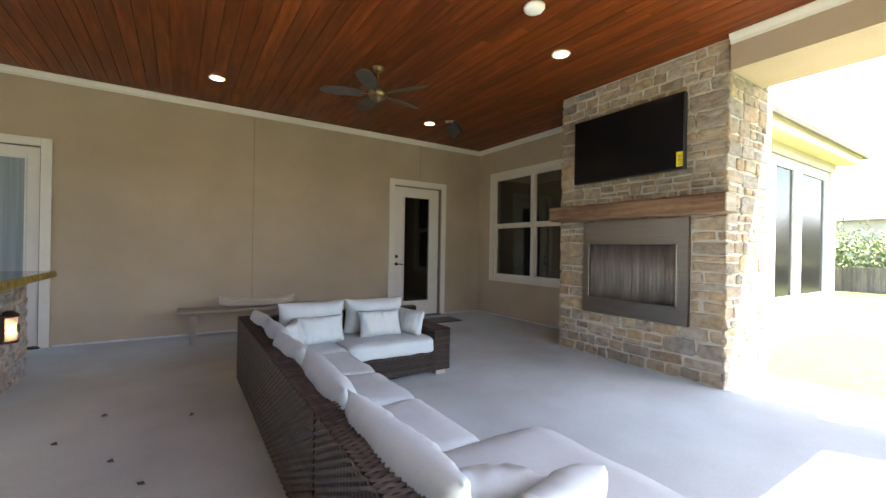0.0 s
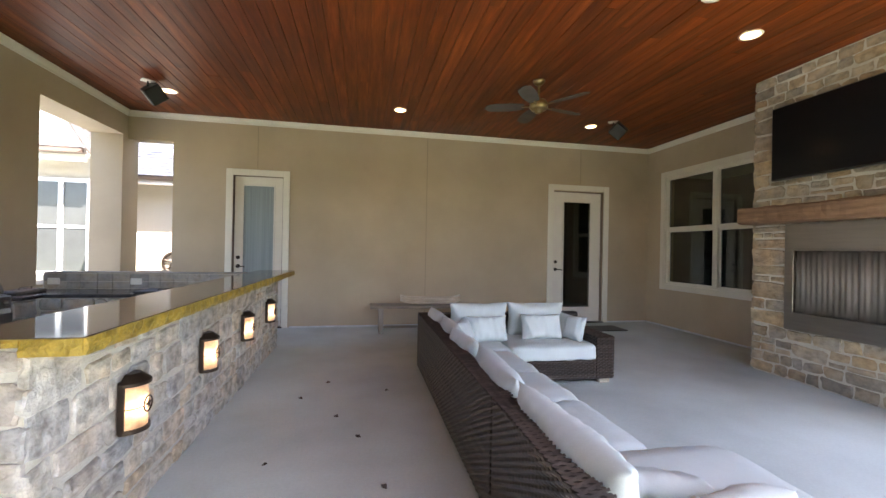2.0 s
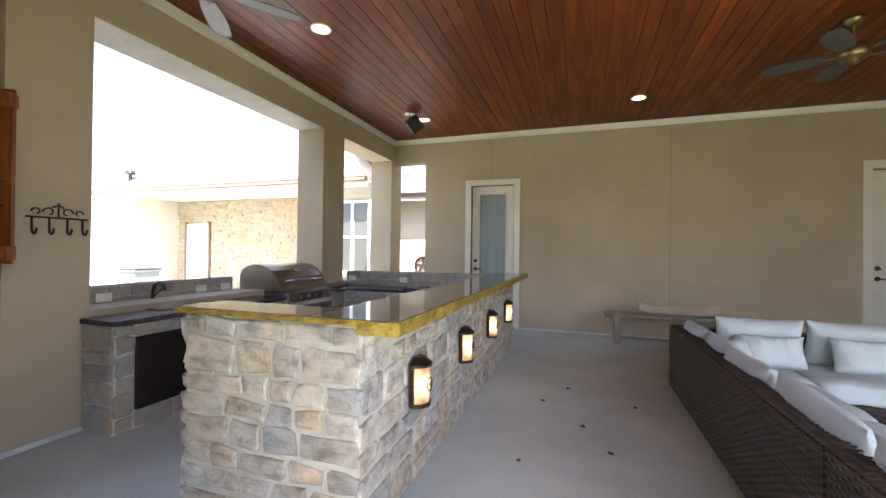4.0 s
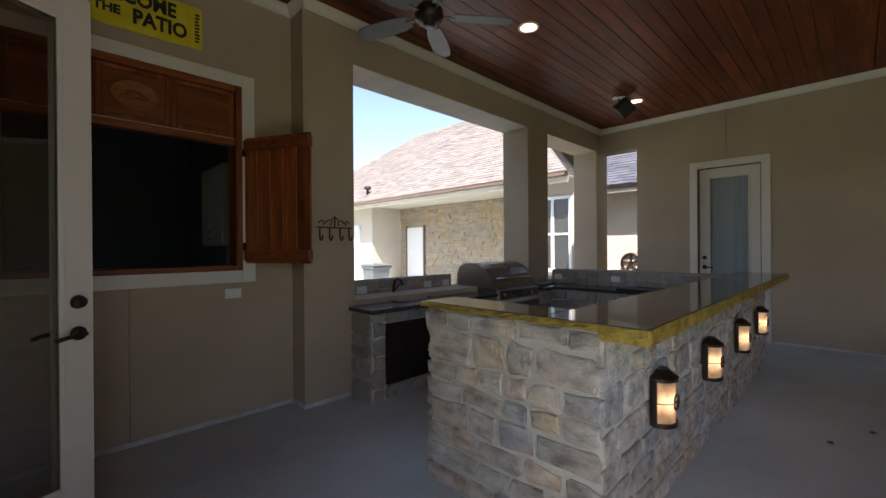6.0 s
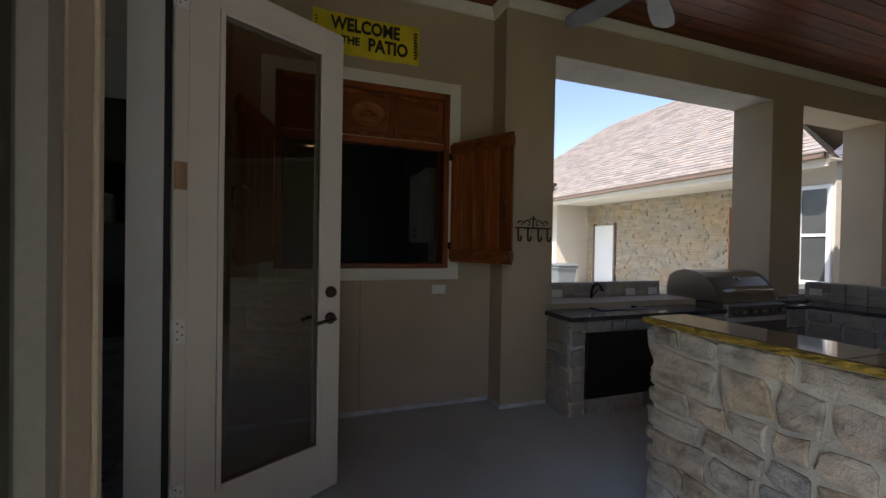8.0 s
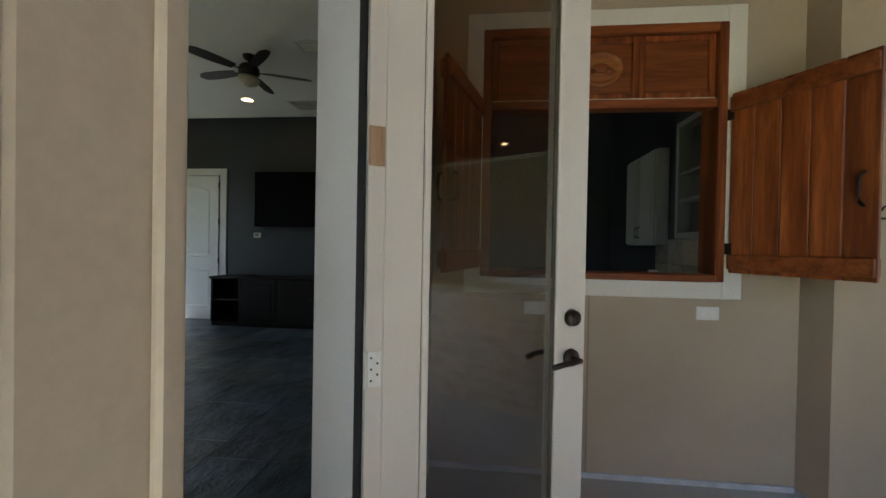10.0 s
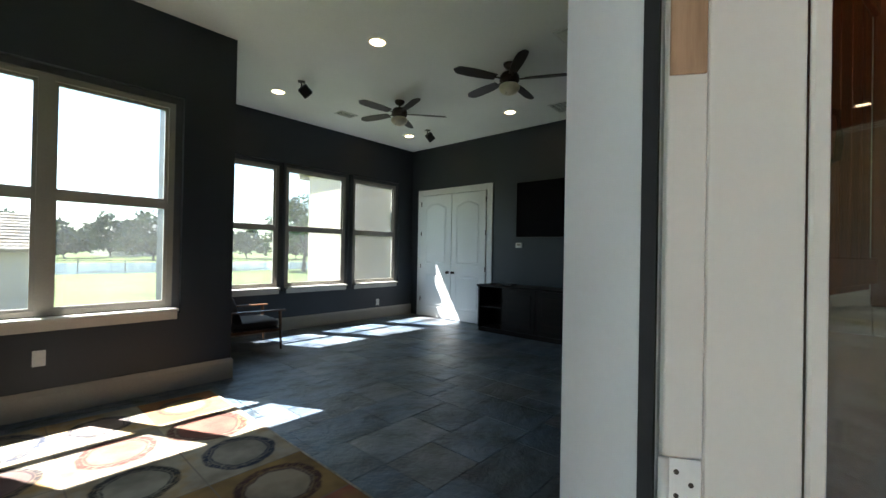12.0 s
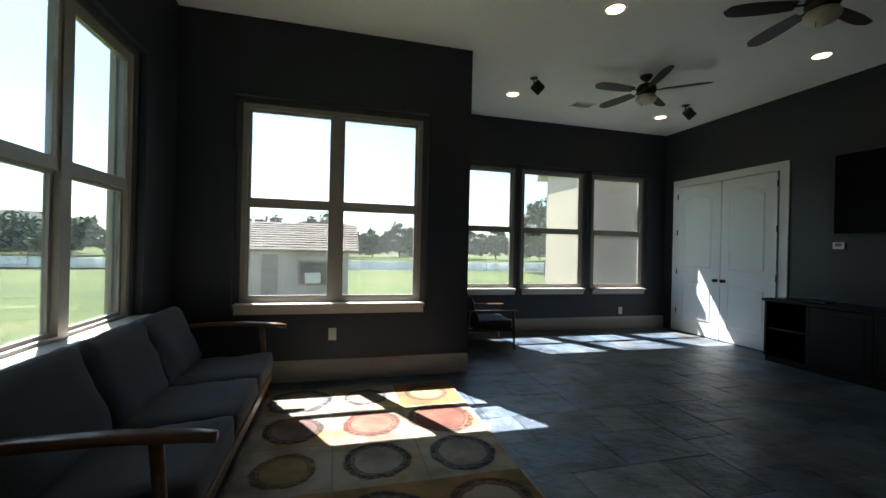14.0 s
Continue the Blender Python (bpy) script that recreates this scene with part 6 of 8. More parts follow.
def back_cushion(x, y, z, width, height, thick, tilt, turn, seed, wrinkle=0.012):
    """A loose back cushion; turn is the way its width runs, tilt how far it leans back."""
    c = part("back_cushion", pillow(width, height, thick, seed, wrinkle), M["cushion"], SOFA, "plump oatmeal back cushion", True)
    c.location = (x - F0.x, y - F0.y, z)
    c.rotation_euler = (radians(tilt), 0, radians(turn))


for i, (y, w) in enumerate(((-2.86, 0.56), (-3.42, 0.62), (-4.0, 0.62), (-4.72, 0.8))):
    back_cushion(4.405 + 0.012 * (i % 2), y, 0.515, w, 0.35, 0.18, -10, 90 + (-1) ** i * 2.5, 10 + i)
back_cushion(4.405, -5.56, 0.52, 0.84, 0.35, 0.17, -9, 91, 15, 0.015)
for i, x in enumerate((4.86, 5.52)):
    back_cushion(x, -2.73, 0.565, 0.66, 0.4, 0.22, -12, 180 + (-1) ** i * 2.0, 20 + i)


def throw_pillow(loc, size, rot, seed, label):
    t = tagged(new("throw_pillow", mesh_of(pillow(*size, seed, 0.018, 30, 20), "throw_pillow", M["cushion"], True)), label, "pillow", "sofa pillows")
    t.location = loc
    t.rotation_euler = [radians(a) for a in rot]
    return t


throw_pillow((4.9, -2.95, 0.505), (0.46, 0.28, 0.16), (-16, 0, 4), 31, "small oatmeal lumbar pillow on the wicker sofa")
throw_pillow((5.5, -2.96, 0.52), (0.46, 0.28, 0.16), (-18, 0, -3), 32, "small oatmeal lumbar pillow on the wicker sofa")
throw_pillow((5.83, -2.98, 0.515), (0.4, 0.28, 0.15), (-16, 0, -75), 33, "small oatmeal pillow leaning on the sofa arm")
throw_pillow((4.63, -3.05, 0.5), (0.4, 0.26, 0.15), (-18, 0, 68), 34, "small oatmeal pillow in the sofa corner")
throw_pillow((4.74, -5.95, 0.475), (0.44, 0.26, 0.15), (-24, 0, 186), 35, "creased oatmeal pillow on the chaise")
throw_pillow((4.68, -5.68, 0.44), (0.44, 0.28, 0.12), (-62, 0, 160), 36, "creased oatmeal pillow lying on the chaise")

# ---------------------------------------------------------------- bench and bowl
bn = thing("bench", (4.65, -0.5, 0), "pale weathered plank bench on flat chrome legs", "bench")
for i, (y0, y1) in enumerate(((-0.185, -0.002), (0.002, 0.185))):
    part("plank", box(-0.91, y0, 0.39, 0.91, y1, 0.435, 0.006), M["bench_wood"], bn)
for s in (-1, 1):
    lg = bm_new()
    for p in ((s * 0.74 - 0.035, -0.16, 0.0, s * 0.74 + 0.035, -0.148, 0.39), (s * 0.74 - 0.035, 0.148, 0.0, s * 0.74 + 0.035, 0.16, 0.39), (s * 0.74 - 0.035, -0.148, 0.0, s * 0.74 + 0.035, 0.148, 0.012), (s * 0.74 - 0.035, -0.148, 0.378, s * 0.74 + 0.035, 0.148, 0.39)):
        add_box(lg, *p)
    part("leg", lg, M["steel"], bn, "flat steel hoop leg")
part("stretcher", box(-0.705, -0.01, 0.06, 0.705, 0.01, 0.1, 0.003), M["steel"], bn)


def dough_bowl():
    bm = bm_new()
    n, L, W = 28, 0.5, 0.13
    rows = []
    for i in range(n + 1):
        u = -1 + 2 * i / n
        w = W * max(0.05, (1 - abs(u) ** 4)) ** 0.5
        lift = 0.05 * abs(u) ** 5
        row = []
        for q in ((-1, 0.105), (-0.8, 0.03), (-0.45, 0.0), (0.45, 0.0), (0.8, 0.03), (1, 0.105), (0.86, 0.1), (0.55, 0.035), (-0.55, 0.035), (-0.86, 0.1)):
            row.append(bm.verts.new((u * L, q[0] * w, q[1] + lift)))
        rows.append(row)
    for a, b in zip(rows, rows[1:]):
        for k in range(10):
            bm.faces.new((a[k], a[(k + 1) % 10], b[(k + 1) % 10], b[k]))
    bm.faces.new(rows[0])
    bm.faces.new(list(reversed(rows[-1])))
    bmesh.ops.recalc_face_normals(bm, faces=bm.faces)
    return single("dough_bowl", bm, M["pale_wood"], "long carved pale wooden dough bowl on the bench", "bowl", smooth=False, loc=(4.72, -0.45, 0.436))


dough_bowl()
mat_ = thing("doormat", (7.7, -0.62, 0.0), "dark bristle doormat by the closed door", "doormat")
part("mat", box(-0.38, -0.22, 0.001, 0.38, 0.22, 0.016, 0.004), M["black"], mat_)

rngl = random.Random(12)
for x, y in ((3.43, -3.74), (3.6, -4.11), (3.05, -4.4), (3.3, -2.9), (3.75, -4.75), (3.1, -3.3), (3.55, -5.15), (2.9, -4.9), (3.85, -3.2), (3.2, -5.3)):
    bm = bm_new()
    k = rngl.uniform(0.018, 0.034)
    pts = [(0, -k, 0.004), (0.4 * k, -0.2 * k, 0.012), (0.15 * k, k, 0.006), (-0.5 * k, 0.1 * k, 0.016)]
    lo = [bm.verts.new((a, b, 0.0 if i % 2 else 0.001)) for i, (a, b, c) in enumerate(pts)]
    hi = [bm.verts.new((a * 0.9, b * 0.9, c)) for a, b, c in pts]
    for i in range(4):
        bm.faces.new((lo[i], lo[(i + 1) % 4], hi[(i + 1) % 4], hi[i]))
    bm.faces.new(hi)
    single("dry_leaf", bm, M["bark"], "small dry brown leaf on the concrete", "leaf", "fallen leaves", loc=(x, y, 0.0), rz=rngl.uniform(0, 360))

# ---------------------------------------------------------------- room furniture
RUG = thing("rug", (0.42, -11.35, 0.0), "patchwork rug of brushed colour rings on cream squares", "rug")
part("carpet", box(0, 0, 0.0, 1.59, 2.65, 0.012, 0.003), M["rug"], RUG)
part("binding", add_box(add_box(add_box(box(-0.012, -0.012, 0, 0.0, 2.662, 0.011), 1.59, -0.012, 0, 1.602, 2.662, 0.011), 0, -0.012, 0, 1.59, 0.0, 0.011), 0, 2.65, 0, 1.59, 2.662, 0.011), M["grey_wood"], RUG)


def lounge_sofa():
    """Three seats along y, facing -x."""
    t = thing("lounge_sofa", (2.38, -10.22, 0), "charcoal fabric three-seat sofa with walnut arms", "sofa")
    L = 1.0
    for k in range(3):
        y0 = -L + 0.02 + k * (2 * L - 0.04) / 3
        y1 = y0 + (2 * L - 0.04) / 3
        c = part("seat_cushion", cushion(0.64, y1 - y0 - 0.01, 0.16, 40 + k, 0.14, 0.003), M["grey_fabric"], t, "charcoal seat cushion", True)
        c.location, c.rotation_euler = (-0.1, (y0 + y1) / 2, 0.315), (0, radians(5), 0)
        b = part("back_cushion", cushion(0.19, y1 - y0 - 0.015, 0.47, 50 + k, 0.34, 0.005), M["grey_fabric"], t, "charcoal back cushion", True)
        b.location, b.rotation_euler = (0.25, (y0 + y1) / 2, 0.56), (0, radians(22), 0)
    part("frame_rail", box(-0.4, -L, 0.16, -0.36, L, 0.23, 0.006), M["walnut"], t)
    part("frame_rail", box(0.2, -L, 0.14, 0.24, L, 0.21, 0.006), M["walnut"], t)
    part("deck", box(-0.36, -L, 0.19, 0.2, L, 0.225), M["grey_fabric"], t)
    part("back_rail", box(0.36, -L, 0.64, 0.39, L, 0.69, 0.006), M["walnut"], t)
    for s in (-1, 1):
        y = s * (L + 0.035)
        bm = bm_new()
        pts = [(-0.5, 0.585, 0.02), (-0.42, 0.597, 0.032), (-0.2, 0.612, 0.038), (0.1, 0.61, 0.034), (0.32, 0.59, 0.024), (0.38, 0.58, 0.02)]
        rows = [[bm.verts.new((x, y + dy * w, z + dz)) for dy, dz in ((-1, 0), (1, 0), (1, 0.024), (0.6, 0.032), (-0.6, 0.032), (-1, 0.024))] for x, z, w in pts]
        for a, b in zip(rows, rows[1:]):
            for k in range(6):
                bm.faces.new((a[k], a[(k + 1) % 6], b[(k + 1) % 6], b[k]))
        bm.faces.new(rows[0])
        bm.faces.new(list(reversed(rows[-1])))
        bmesh.ops.recalc_face_normals(bm, faces=bm.faces)
        part("armrest", bm, M["walnut"], t, "shaped walnut armrest", True)
        part("leg", cyl((-0.36, y, 0.0), (-0.31, y, 0.6), 0.016, 0.024, 12), M["walnut"], t, "", True)
        part("leg", cyl((0.34, y, 0.0), (0.3, y, 0.6), 0.016, 0.024, 12), M["walnut"], t, "", True)
        part("side_rail", box(-0.36, y - 0.012, 0.17, 0.33, y + 0.012, 0.22, 0.004), M["walnut"], t)
    return t


lounge_sofa()


def armchair(loc, rz):
    t = thing("armchair", loc, "low walnut armchair with dark cushions by the windows", "armchair", "", rz)
    c = part("seat_cushion", cushion(0.56, 0.56, 0.12, 61, 0.14, 0.002), M["grey_fabric"], t, "dark seat cushion", True)
    c.location = (0, 0, 0.4)
    b = part("back_cushion", cushion(0.14, 0.56, 0.46, 62, 0.2, 0.002), M["grey_fabric"], t, "dark back cushion", True)
    b.location, b.rotation_euler = (0.27, 0, 0.62), (0, radians(16), 0)
    for s in (-1, 1):
        part("armrest", box(-0.34, s * 0.33 - 0.03, 0.6, 0.36, s * 0.33 + 0.03, 0.625, 0.01), M["walnut"], t)
        part("leg", cyl((-0.29, s * 0.33, 0), (-0.27, s * 0.33, 0.6), 0.014, 0.02, 10), M["walnut"], t)
        part("leg", cyl((0.36, s * 0.33, 0), (0.31, s * 0.33, 0.6), 0.014, 0.02, 10), M["walnut"], t)
        part("side_rail", box(-0.28, s * 0.33 - 0.01, 0.29, 0.32, s * 0.33 + 0.01, 0.33, 0.004), M["walnut"], t)
    t.scale = (1.0, 1.0, 0.82)
    part("front_rail", box(-0.29, -0.33, 0.29, -0.26, 0.33, 0.335, 0.004), M["walnut"], t)
    part("deck", box(-0.26, -0.3, 0.31, 0.26, 0.3, 0.34), M["black"], t)
    return t


armchair((-0.52, -12.78, 0), -6)


def credenza():
    t = thing("credenza", (RX0 + 0.26, -10.34, 0), "long near-black wooden media cabinet with an open bay", "cabinet")
    L, d, h = 1.08, 0.22, 0.77
    part("top", box(-d - 0.015, -L - 0.02, h - 0.035, d + 0.02, L + 0.02, h, 0.005), M["dark_wood"], t)
    part("plinth", box(-d, -L, 0, d - 0.03, L, 0.07), M["dark_wood"], t)
    part("back_panel", box(-d, -L, 0.07, -d + 0.015, L, h - 0.035), M["dark_wood"], t)
    for y in (-L, -L + 0.46, -0.02, L - 0.5, L - 0.03):
        part("side_panel", box(-d + 0.015, y, 0.07, d, y + 0.03, h - 0.035, 0.003), M["dark_wood"], t)
    part("shelf", box(-d + 0.015, -L + 0.03, 0.4, d - 0.02, -L + 0.46, 0.42), M["dark_wood"], t)
    for y0, y1 in ((-L + 0.49, -0.02), (0.01, L - 0.5), (L - 0.47, L - 0.03)):
        dr = part("door", box(d - 0.02, y0 + 0.003, 0.08, d + 0.003, y1 - 0.003, h - 0.04, 0.003), M["dark_wood"], t)
        part("door_panel", box(d + 0.003, y0 + 0.07, 0.15, d + 0.009, y1 - 0.07, h - 0.11, 0.004), M["dark_wood"], dr)
        part("pull", cyl((d + 0.003, y1 - 0.04, 0.45), (d + 0.025, y1 - 0.04, 0.45), 0.01, n=10), M["bronze"], dr)
    return t


credenza()
md = thing("media_box", (RX0 + 0.28, -10.95, 0.77), "small black media box on the cabinet", "media player")
part("case", box(-0.08, -0.1, 0, 0.08, 0.1, 0.03, 0.005), M["black"], md)

# dim bar behind the hatch
M["bar_grey"] = plain("soft_grey_cabinet_paint", (0.33, 0.34, 0.33), 0.5, vary=0.06, big=2, bump=0.04)
bc = thing("bar_wall_cabinet", (-2.55, -5.33, 1.36), "grey painted wall cabinet in the dim bar", "cabinet")
part("body", box(-0.42, -0.12, 0, 0.42, 0.0, 1.0, 0.003), M["bar_grey"], bc)
for s_ in (-1, 1):
    q = part("door", box(s_ * 0.208 - 0.2, -0.142, 0.02, s_ * 0.208 + 0.2, -0.121, 0.98, 0.003), M["bar_grey"], bc)
    part("door_panel", box(s_ * 0.208 - 0.14, -0.149, 0.08, s_ * 0.208 + 0.14, -0.1425, 0.92, 0.004), M["bar_grey"], q)
    part("handle", tube([(s_ * 0.04, -0.142, 0.08), (s_ * 0.04, -0.17, 0.09), (s_ * 0.04, -0.17, 0.19), (s_ * 0.04, -0.142, 0.2)], 0.006), M["bronze"], q)
ob_ = thing("open_shelf_cabinet", (-1.2, -5.33, 1.42), "pale-framed open shelf cabinet above the bar counter", "cabinet")
part("back_panel", box(-0.48, -0.012, 0, 0.48, 0.0, 1.05), M["bar_paint"], ob_)
for x0, x1 in ((-0.5, -0.45), (0.45, 0.5)):
    part("side_panel", box(x0, -0.13, 0, x1, 0.0, 1.05, 0.003), M["bar_grey"], ob_)
for z0 in (0.0, 1.0):
    part("rail", box(-0.45, -0.13, z0, 0.45, -0.012, z0 + 0.05, 0.003), M["bar_grey"], ob_)
for z0 in (0.33, 0.57):
    part("shelf", box(-0.45, -0.12, z0, 0.45, -0.012, z0 + 0.022), M["bar_grey"], ob_)
bs_ = thing("bar_backsplash", (-1.5, -5.33, 0.92), "mottled grey stone backsplash behind the bar", "backsplash")
for i in range(6):
    for k in range(2):
        part("tile", box(-0.9 + i * 0.3 + 0.002, -0.014, 0.002 + k * 0.25, -0.6 + i * 0.3 - 0.002, 0.0, 0.248 + k * 0.25, 0.002), M["tile"], bs_)
bt_ = thing("bar_counter", (-1.5, -5.62, 0.0), "dark base cabinet with a stone counter in the bar", "counter")
part("body", box(-0.9, -0.25, 0.08, 0.9, 0.27, 0.88, 0.004), M["bar_paint"], bt_)
part("worktop", box(-0.92, -0.28, 0.88, 0.92, 0.27, 0.919, 0.004), M["kitchen_top"], bt_)
part("plinth", box(-0.88, -0.2, 0.0, 0.88, 0.26, 0.08), M["black"], bt_)
jar_ = thing("jar", (-2.05, -5.5, 0.92), "small pale ceramic jar on the bar counter", "jar")
part("body", lathe([(0.05, 0), (0.075, 0.05), (0.075, 0.13), (0.05, 0.17), (0.045, 0.19)], n=18), M["plastic"], jar_, "", True)


# ---------------------------------------------------------------- outdoors
def shingles(bm, p0, p1, p2, p3, course=0.16, width=0.32, seed=0, lift=0.012):
    """Overlapping shingle tabs over a roof plane p0-p1 (eave) to p3-p2 (ridge)."""
    rng = random.Random(seed)
    p0, p1, p2, p3 = map(Vector, (p0, p1, p2, p3))
    n = (p1 - p0).cross(p3 - p0).normalized()
    rise = ((p3 - p0).length + (p2 - p1).length) / 2
    rows = max(2, int(rise / course))
    for r in range(rows):
        a0, a1 = p0.lerp(p3, r / rows), p1.lerp(p2, r / rows)
        b0, b1 = p0.lerp(p3, min(1, (r + 1.15) / rows)), p1.lerp(p2, min(1, (r + 1.15) / rows))
        L = (a1 - a0).length
        if L < 0.1:
            continue
        u = -rng.random() * width
        while u < L:
            u2 = u + width * rng.uniform(0.7, 1.3)
            s, e = max(0, u) / L, min(L, u2 - 0.012) / L
            if e > s:
                d = lift * rng.uniform(0.6, 1.4)
                q = [a0.lerp(a1, s) + n * d, a0.lerp(a1, e) + n * d, b0.lerp(b1, e) + n * 0.001, b0.lerp(b1, s) + n * 0.001]
                lo = [a0.lerp(a1, s), a0.lerp(a1, e)]
                vs = [bm.verts.new(x) for x in q]
                ls = [bm.verts.new(x) for x in lo]
                bm.faces.new(vs)
                bm.faces.new((ls[0], ls[1], vs[1], vs[0]))
            u = u2
    return bm


def slab_between(bm, quad, t):
    quad = [Vector(q) for q in quad]
    n = (quad[1] - quad[0]).cross(quad[-1] - quad[0]).normalized() * t
    a, b = [bm.verts.new(q) for q in quad], [bm.verts.new(q - n) for q in quad]
    k = len(quad)
    bm.faces.new(a)
    bm.faces.new(list(reversed(b)))
    for i in range(k):
        bm.faces.new((a[i], b[i], b[(i + 1) % k], a[(i + 1) % k]))
    return bm


def outer_window(parent, axis, a0, a1, z0, z1, face, sign, cols, mat=None, pane=None, rail=True, f=0.07):
    """A shallow window set on a house wall: frame, panes and sill."""
    mat = mat or M["white"]
    w = part("window", oriented(axis, a0, face, z0, a1, face + sign * 0.03, z1), pane or M["screen"], parent, "dark window with white frame")
    for p, q, r, t in ((a0 - f, a0, z0 - f, z1 + f), (a1, a1 + f, z0 - f, z1 + f), (a0, a1, z0 - f, z0), (a0, a1, z1, z1 + f)):
        part("frame", oriented(axis, p, face, r, q, face + sign * 0.06, t), mat, w)
    for c in range(1, cols):
        m = a0 + (a1 - a0) * c / cols
        part("mullion", oriented(axis, m - 0.04, face + sign * 0.031, z0, m + 0.04, face + sign * 0.055, z1), mat, w)
    if rail:
        part("rail", oriented(axis, a0, face + sign * 0.031, (z0 + z1) / 2 - 0.025, a1, face + sign * 0.05, (z0 + z1) / 2 + 0.025), mat, w)
    return w


# west wing: porch with a ledgestone wall, garage front, hip roof
WG = tagged(new("house_wing"), "pale stucco house wing with a shingled hip roof and stone porch", "house")
EY, EZ = 1.3, 2.93
for q in ((-18.0, 2.0, -9.8, 2.3), (-3.0, 1.75, -1.35, 2.05), (-3.2, 2.05, -3.0, 3.4), (-10.0, 2.3, -9.8, 3.4)):
    part("wall", box(q[0], q[1], -0.2, q[2], q[3], EZ), M["house"], WG, "pale stucco wall")
part("porch_wall", box(-9.8, 3.42, -0.2, -3.2, 3.6, EZ), M["mortar"], WG)
lg = bm_new()
rng = random.Random(21)
z = -0.1
while z < 2.9:
    h = rng.uniform(0.045, 0.085)
    x = -9.79
    while x < -3.22:
        w = min(rng.uniform(0.18, 0.6), -3.21 - x)
        if not (-9.35 < x + w / 2 < -8.35 and z < 2.15):
            d = rng.uniform(0.01, 0.045)
            add_box(lg, x + 0.003, 3.42 - d, z + 0.003, x + w - 0.003, 3.425, z + h - 0.003)
        x += w
    z += h
lo = part("ledgestone", lg, M["ledge"], WG, "tan stacked ledgestone")
lo["kind"] = "stuff"
pd = part("porch_door", box(-9.32, 3.34, -0.05, -8.38, 3.4, 2.12, 0.01), M["white"], WG, "pale panelled porch door")
for p in ((-9.4, -9.32), (-8.38, -8.3)):
    part("door_casing", box(p[0], 3.33, -0.05, p[1], 3.42, 2.2), M["gutter"], pd)
part("porch_ceiling", box(-9.8, EY, 2.9, -3.0, 3.42, 2.95), M["house"], WG, "pale porch ceiling")
part("fascia", box(-18.2, EY - 0.02, EZ - 0.16, -1.25, EY + 0.04, EZ + 0.04), M["fascia"], WG, "cream fascia board")
part("soffit", box(-18.2, EY + 0.04, EZ - 0.02, -1.25, 2.0, EZ), M["fascia"], WG)
gt = bm_new()
add_box(gt, -18.2, EY - 0.13, EZ - 0.02, -1.25, EY - 0.021, EZ + 0.09)
part("gutter", gt, M["gutter"], WG, "brown gutter along the eave")
gd = part("garage_door", box(-14.2, 1.95, -0.1, -10.6, 2.0, 2.25), M["white"], WG, "white sectional garage door")
for i in range(4):
    part("section", box(-14.15, 1.925, -0.08 + i * 0.58, -10.65, 1.95, 0.48 + i * 0.58, 0.006), M["white"], gd)
# Glossy grey, lighter than the default outer pane.
M["grey_pane"] = plain("glossy_grey_pane", (0.055, 0.06, 0.06), 0.12, vary=0.12, big=2, bump=0.0)
outer_window(WG, "x", -2.3, -1.45, 0.8, 2.45, 1.75, -1, 2, pane=M["grey_pane"])
pw_ = part("porch_window", box(-4.3, 3.3, 0.8, -3.3, 3.41, 2.4), M["cedar_door"], WG, "stained timber-framed porch window")
part("pane", box(-4.2, 3.285, 0.9, -3.4, 3.299, 2.3), M["screen"], pw_)
RB, RT = EZ + 0.06, 7.05
EW_, EE = -17.0, -1.2
hip = bm_new()
slab_between(hip, [(EW_, EY - 0.12, RB), (EE, EY - 0.12, RB), (-6.2, 6.6, RT), (-12.2, 6.6, RT)], 0.12)
slab_between(hip, [(EW_, EY - 0.12, RB), (-12.2, 6.6, RT), (EW_, 12.0, RB)], 0.12)
slab_between(hip, [(EE, 12.0, RB), (EW_, 12.0, RB), (-12.2, 6.6, RT), (-6.2, 6.6, RT)], 0.12)
slab_between(hip, [(EE, EY - 0.12, RB), (-4.8, 12.0, RB), (-6.2, 6.6, RT)], 0.12)
rf = part("roof", hip, M["gutter"], WG)
shb = bm_new()
shingles(shb, (EW_, EY - 0.14, RB), (EE, EY - 0.14, RB), (-6.2, 6.6, RT), (-12.2, 6.6, RT), 0.19, 0.34, 3)
shingles(shb, (EE, EY - 0.12, RB + 0.01), (-4.8, 12.0, RB + 0.01), (-6.19, 6.61, RT), (-6.19, 6.59, RT), 0.19, 0.34, 6)
part("shingles", shb, M["shingle"], rf, "weathered brown roof shingles")["kind"] = "stuff"
part("roof_vent", lathe([(0.05, 0), (0.05, 0.25), (0.14, 0.28), (0.12, 0.36), (0.02, 0.4)], (-9.5, 1.6, RB + 0.26), 14), M["black"], WG, "black roof vent")

# north wing seen through the slot, with a blue-shaded roof
NW = tagged(new("house_wing"), "pale stucco house wing with a blue-grey shingled roof", "house")
part("wall", box(-2.9, 4.2, -0.2, 6.0, 4.4, 2.85), M["house"], NW, "pale stucco wall")
part("fascia", box(-2.9, 3.55, 2.72, 6.2, 3.62, 2.9), M["fascia"], NW)
part("soffit", box(-2.9, 3.62, 2.84, 6.2, 4.2, 2.88), M["fascia"], NW)
nr = bm_new()
slab_between(nr, [(-2.9, 3.45, 2.9), (6.3, 3.45, 2.9), (6.3, 8.0, 5.6), (-2.9, 8.0, 5.6)], 0.1)
nrr = part("roof", nr, M["gutter"], NW)
nsb = bm_new()
shingles(nsb, (-2.9, 3.44, 2.91), (6.3, 3.44, 2.91), (6.3, 8.0, 5.61), (-2.9, 8.0, 5.61), 0.19, 0.34, 5)
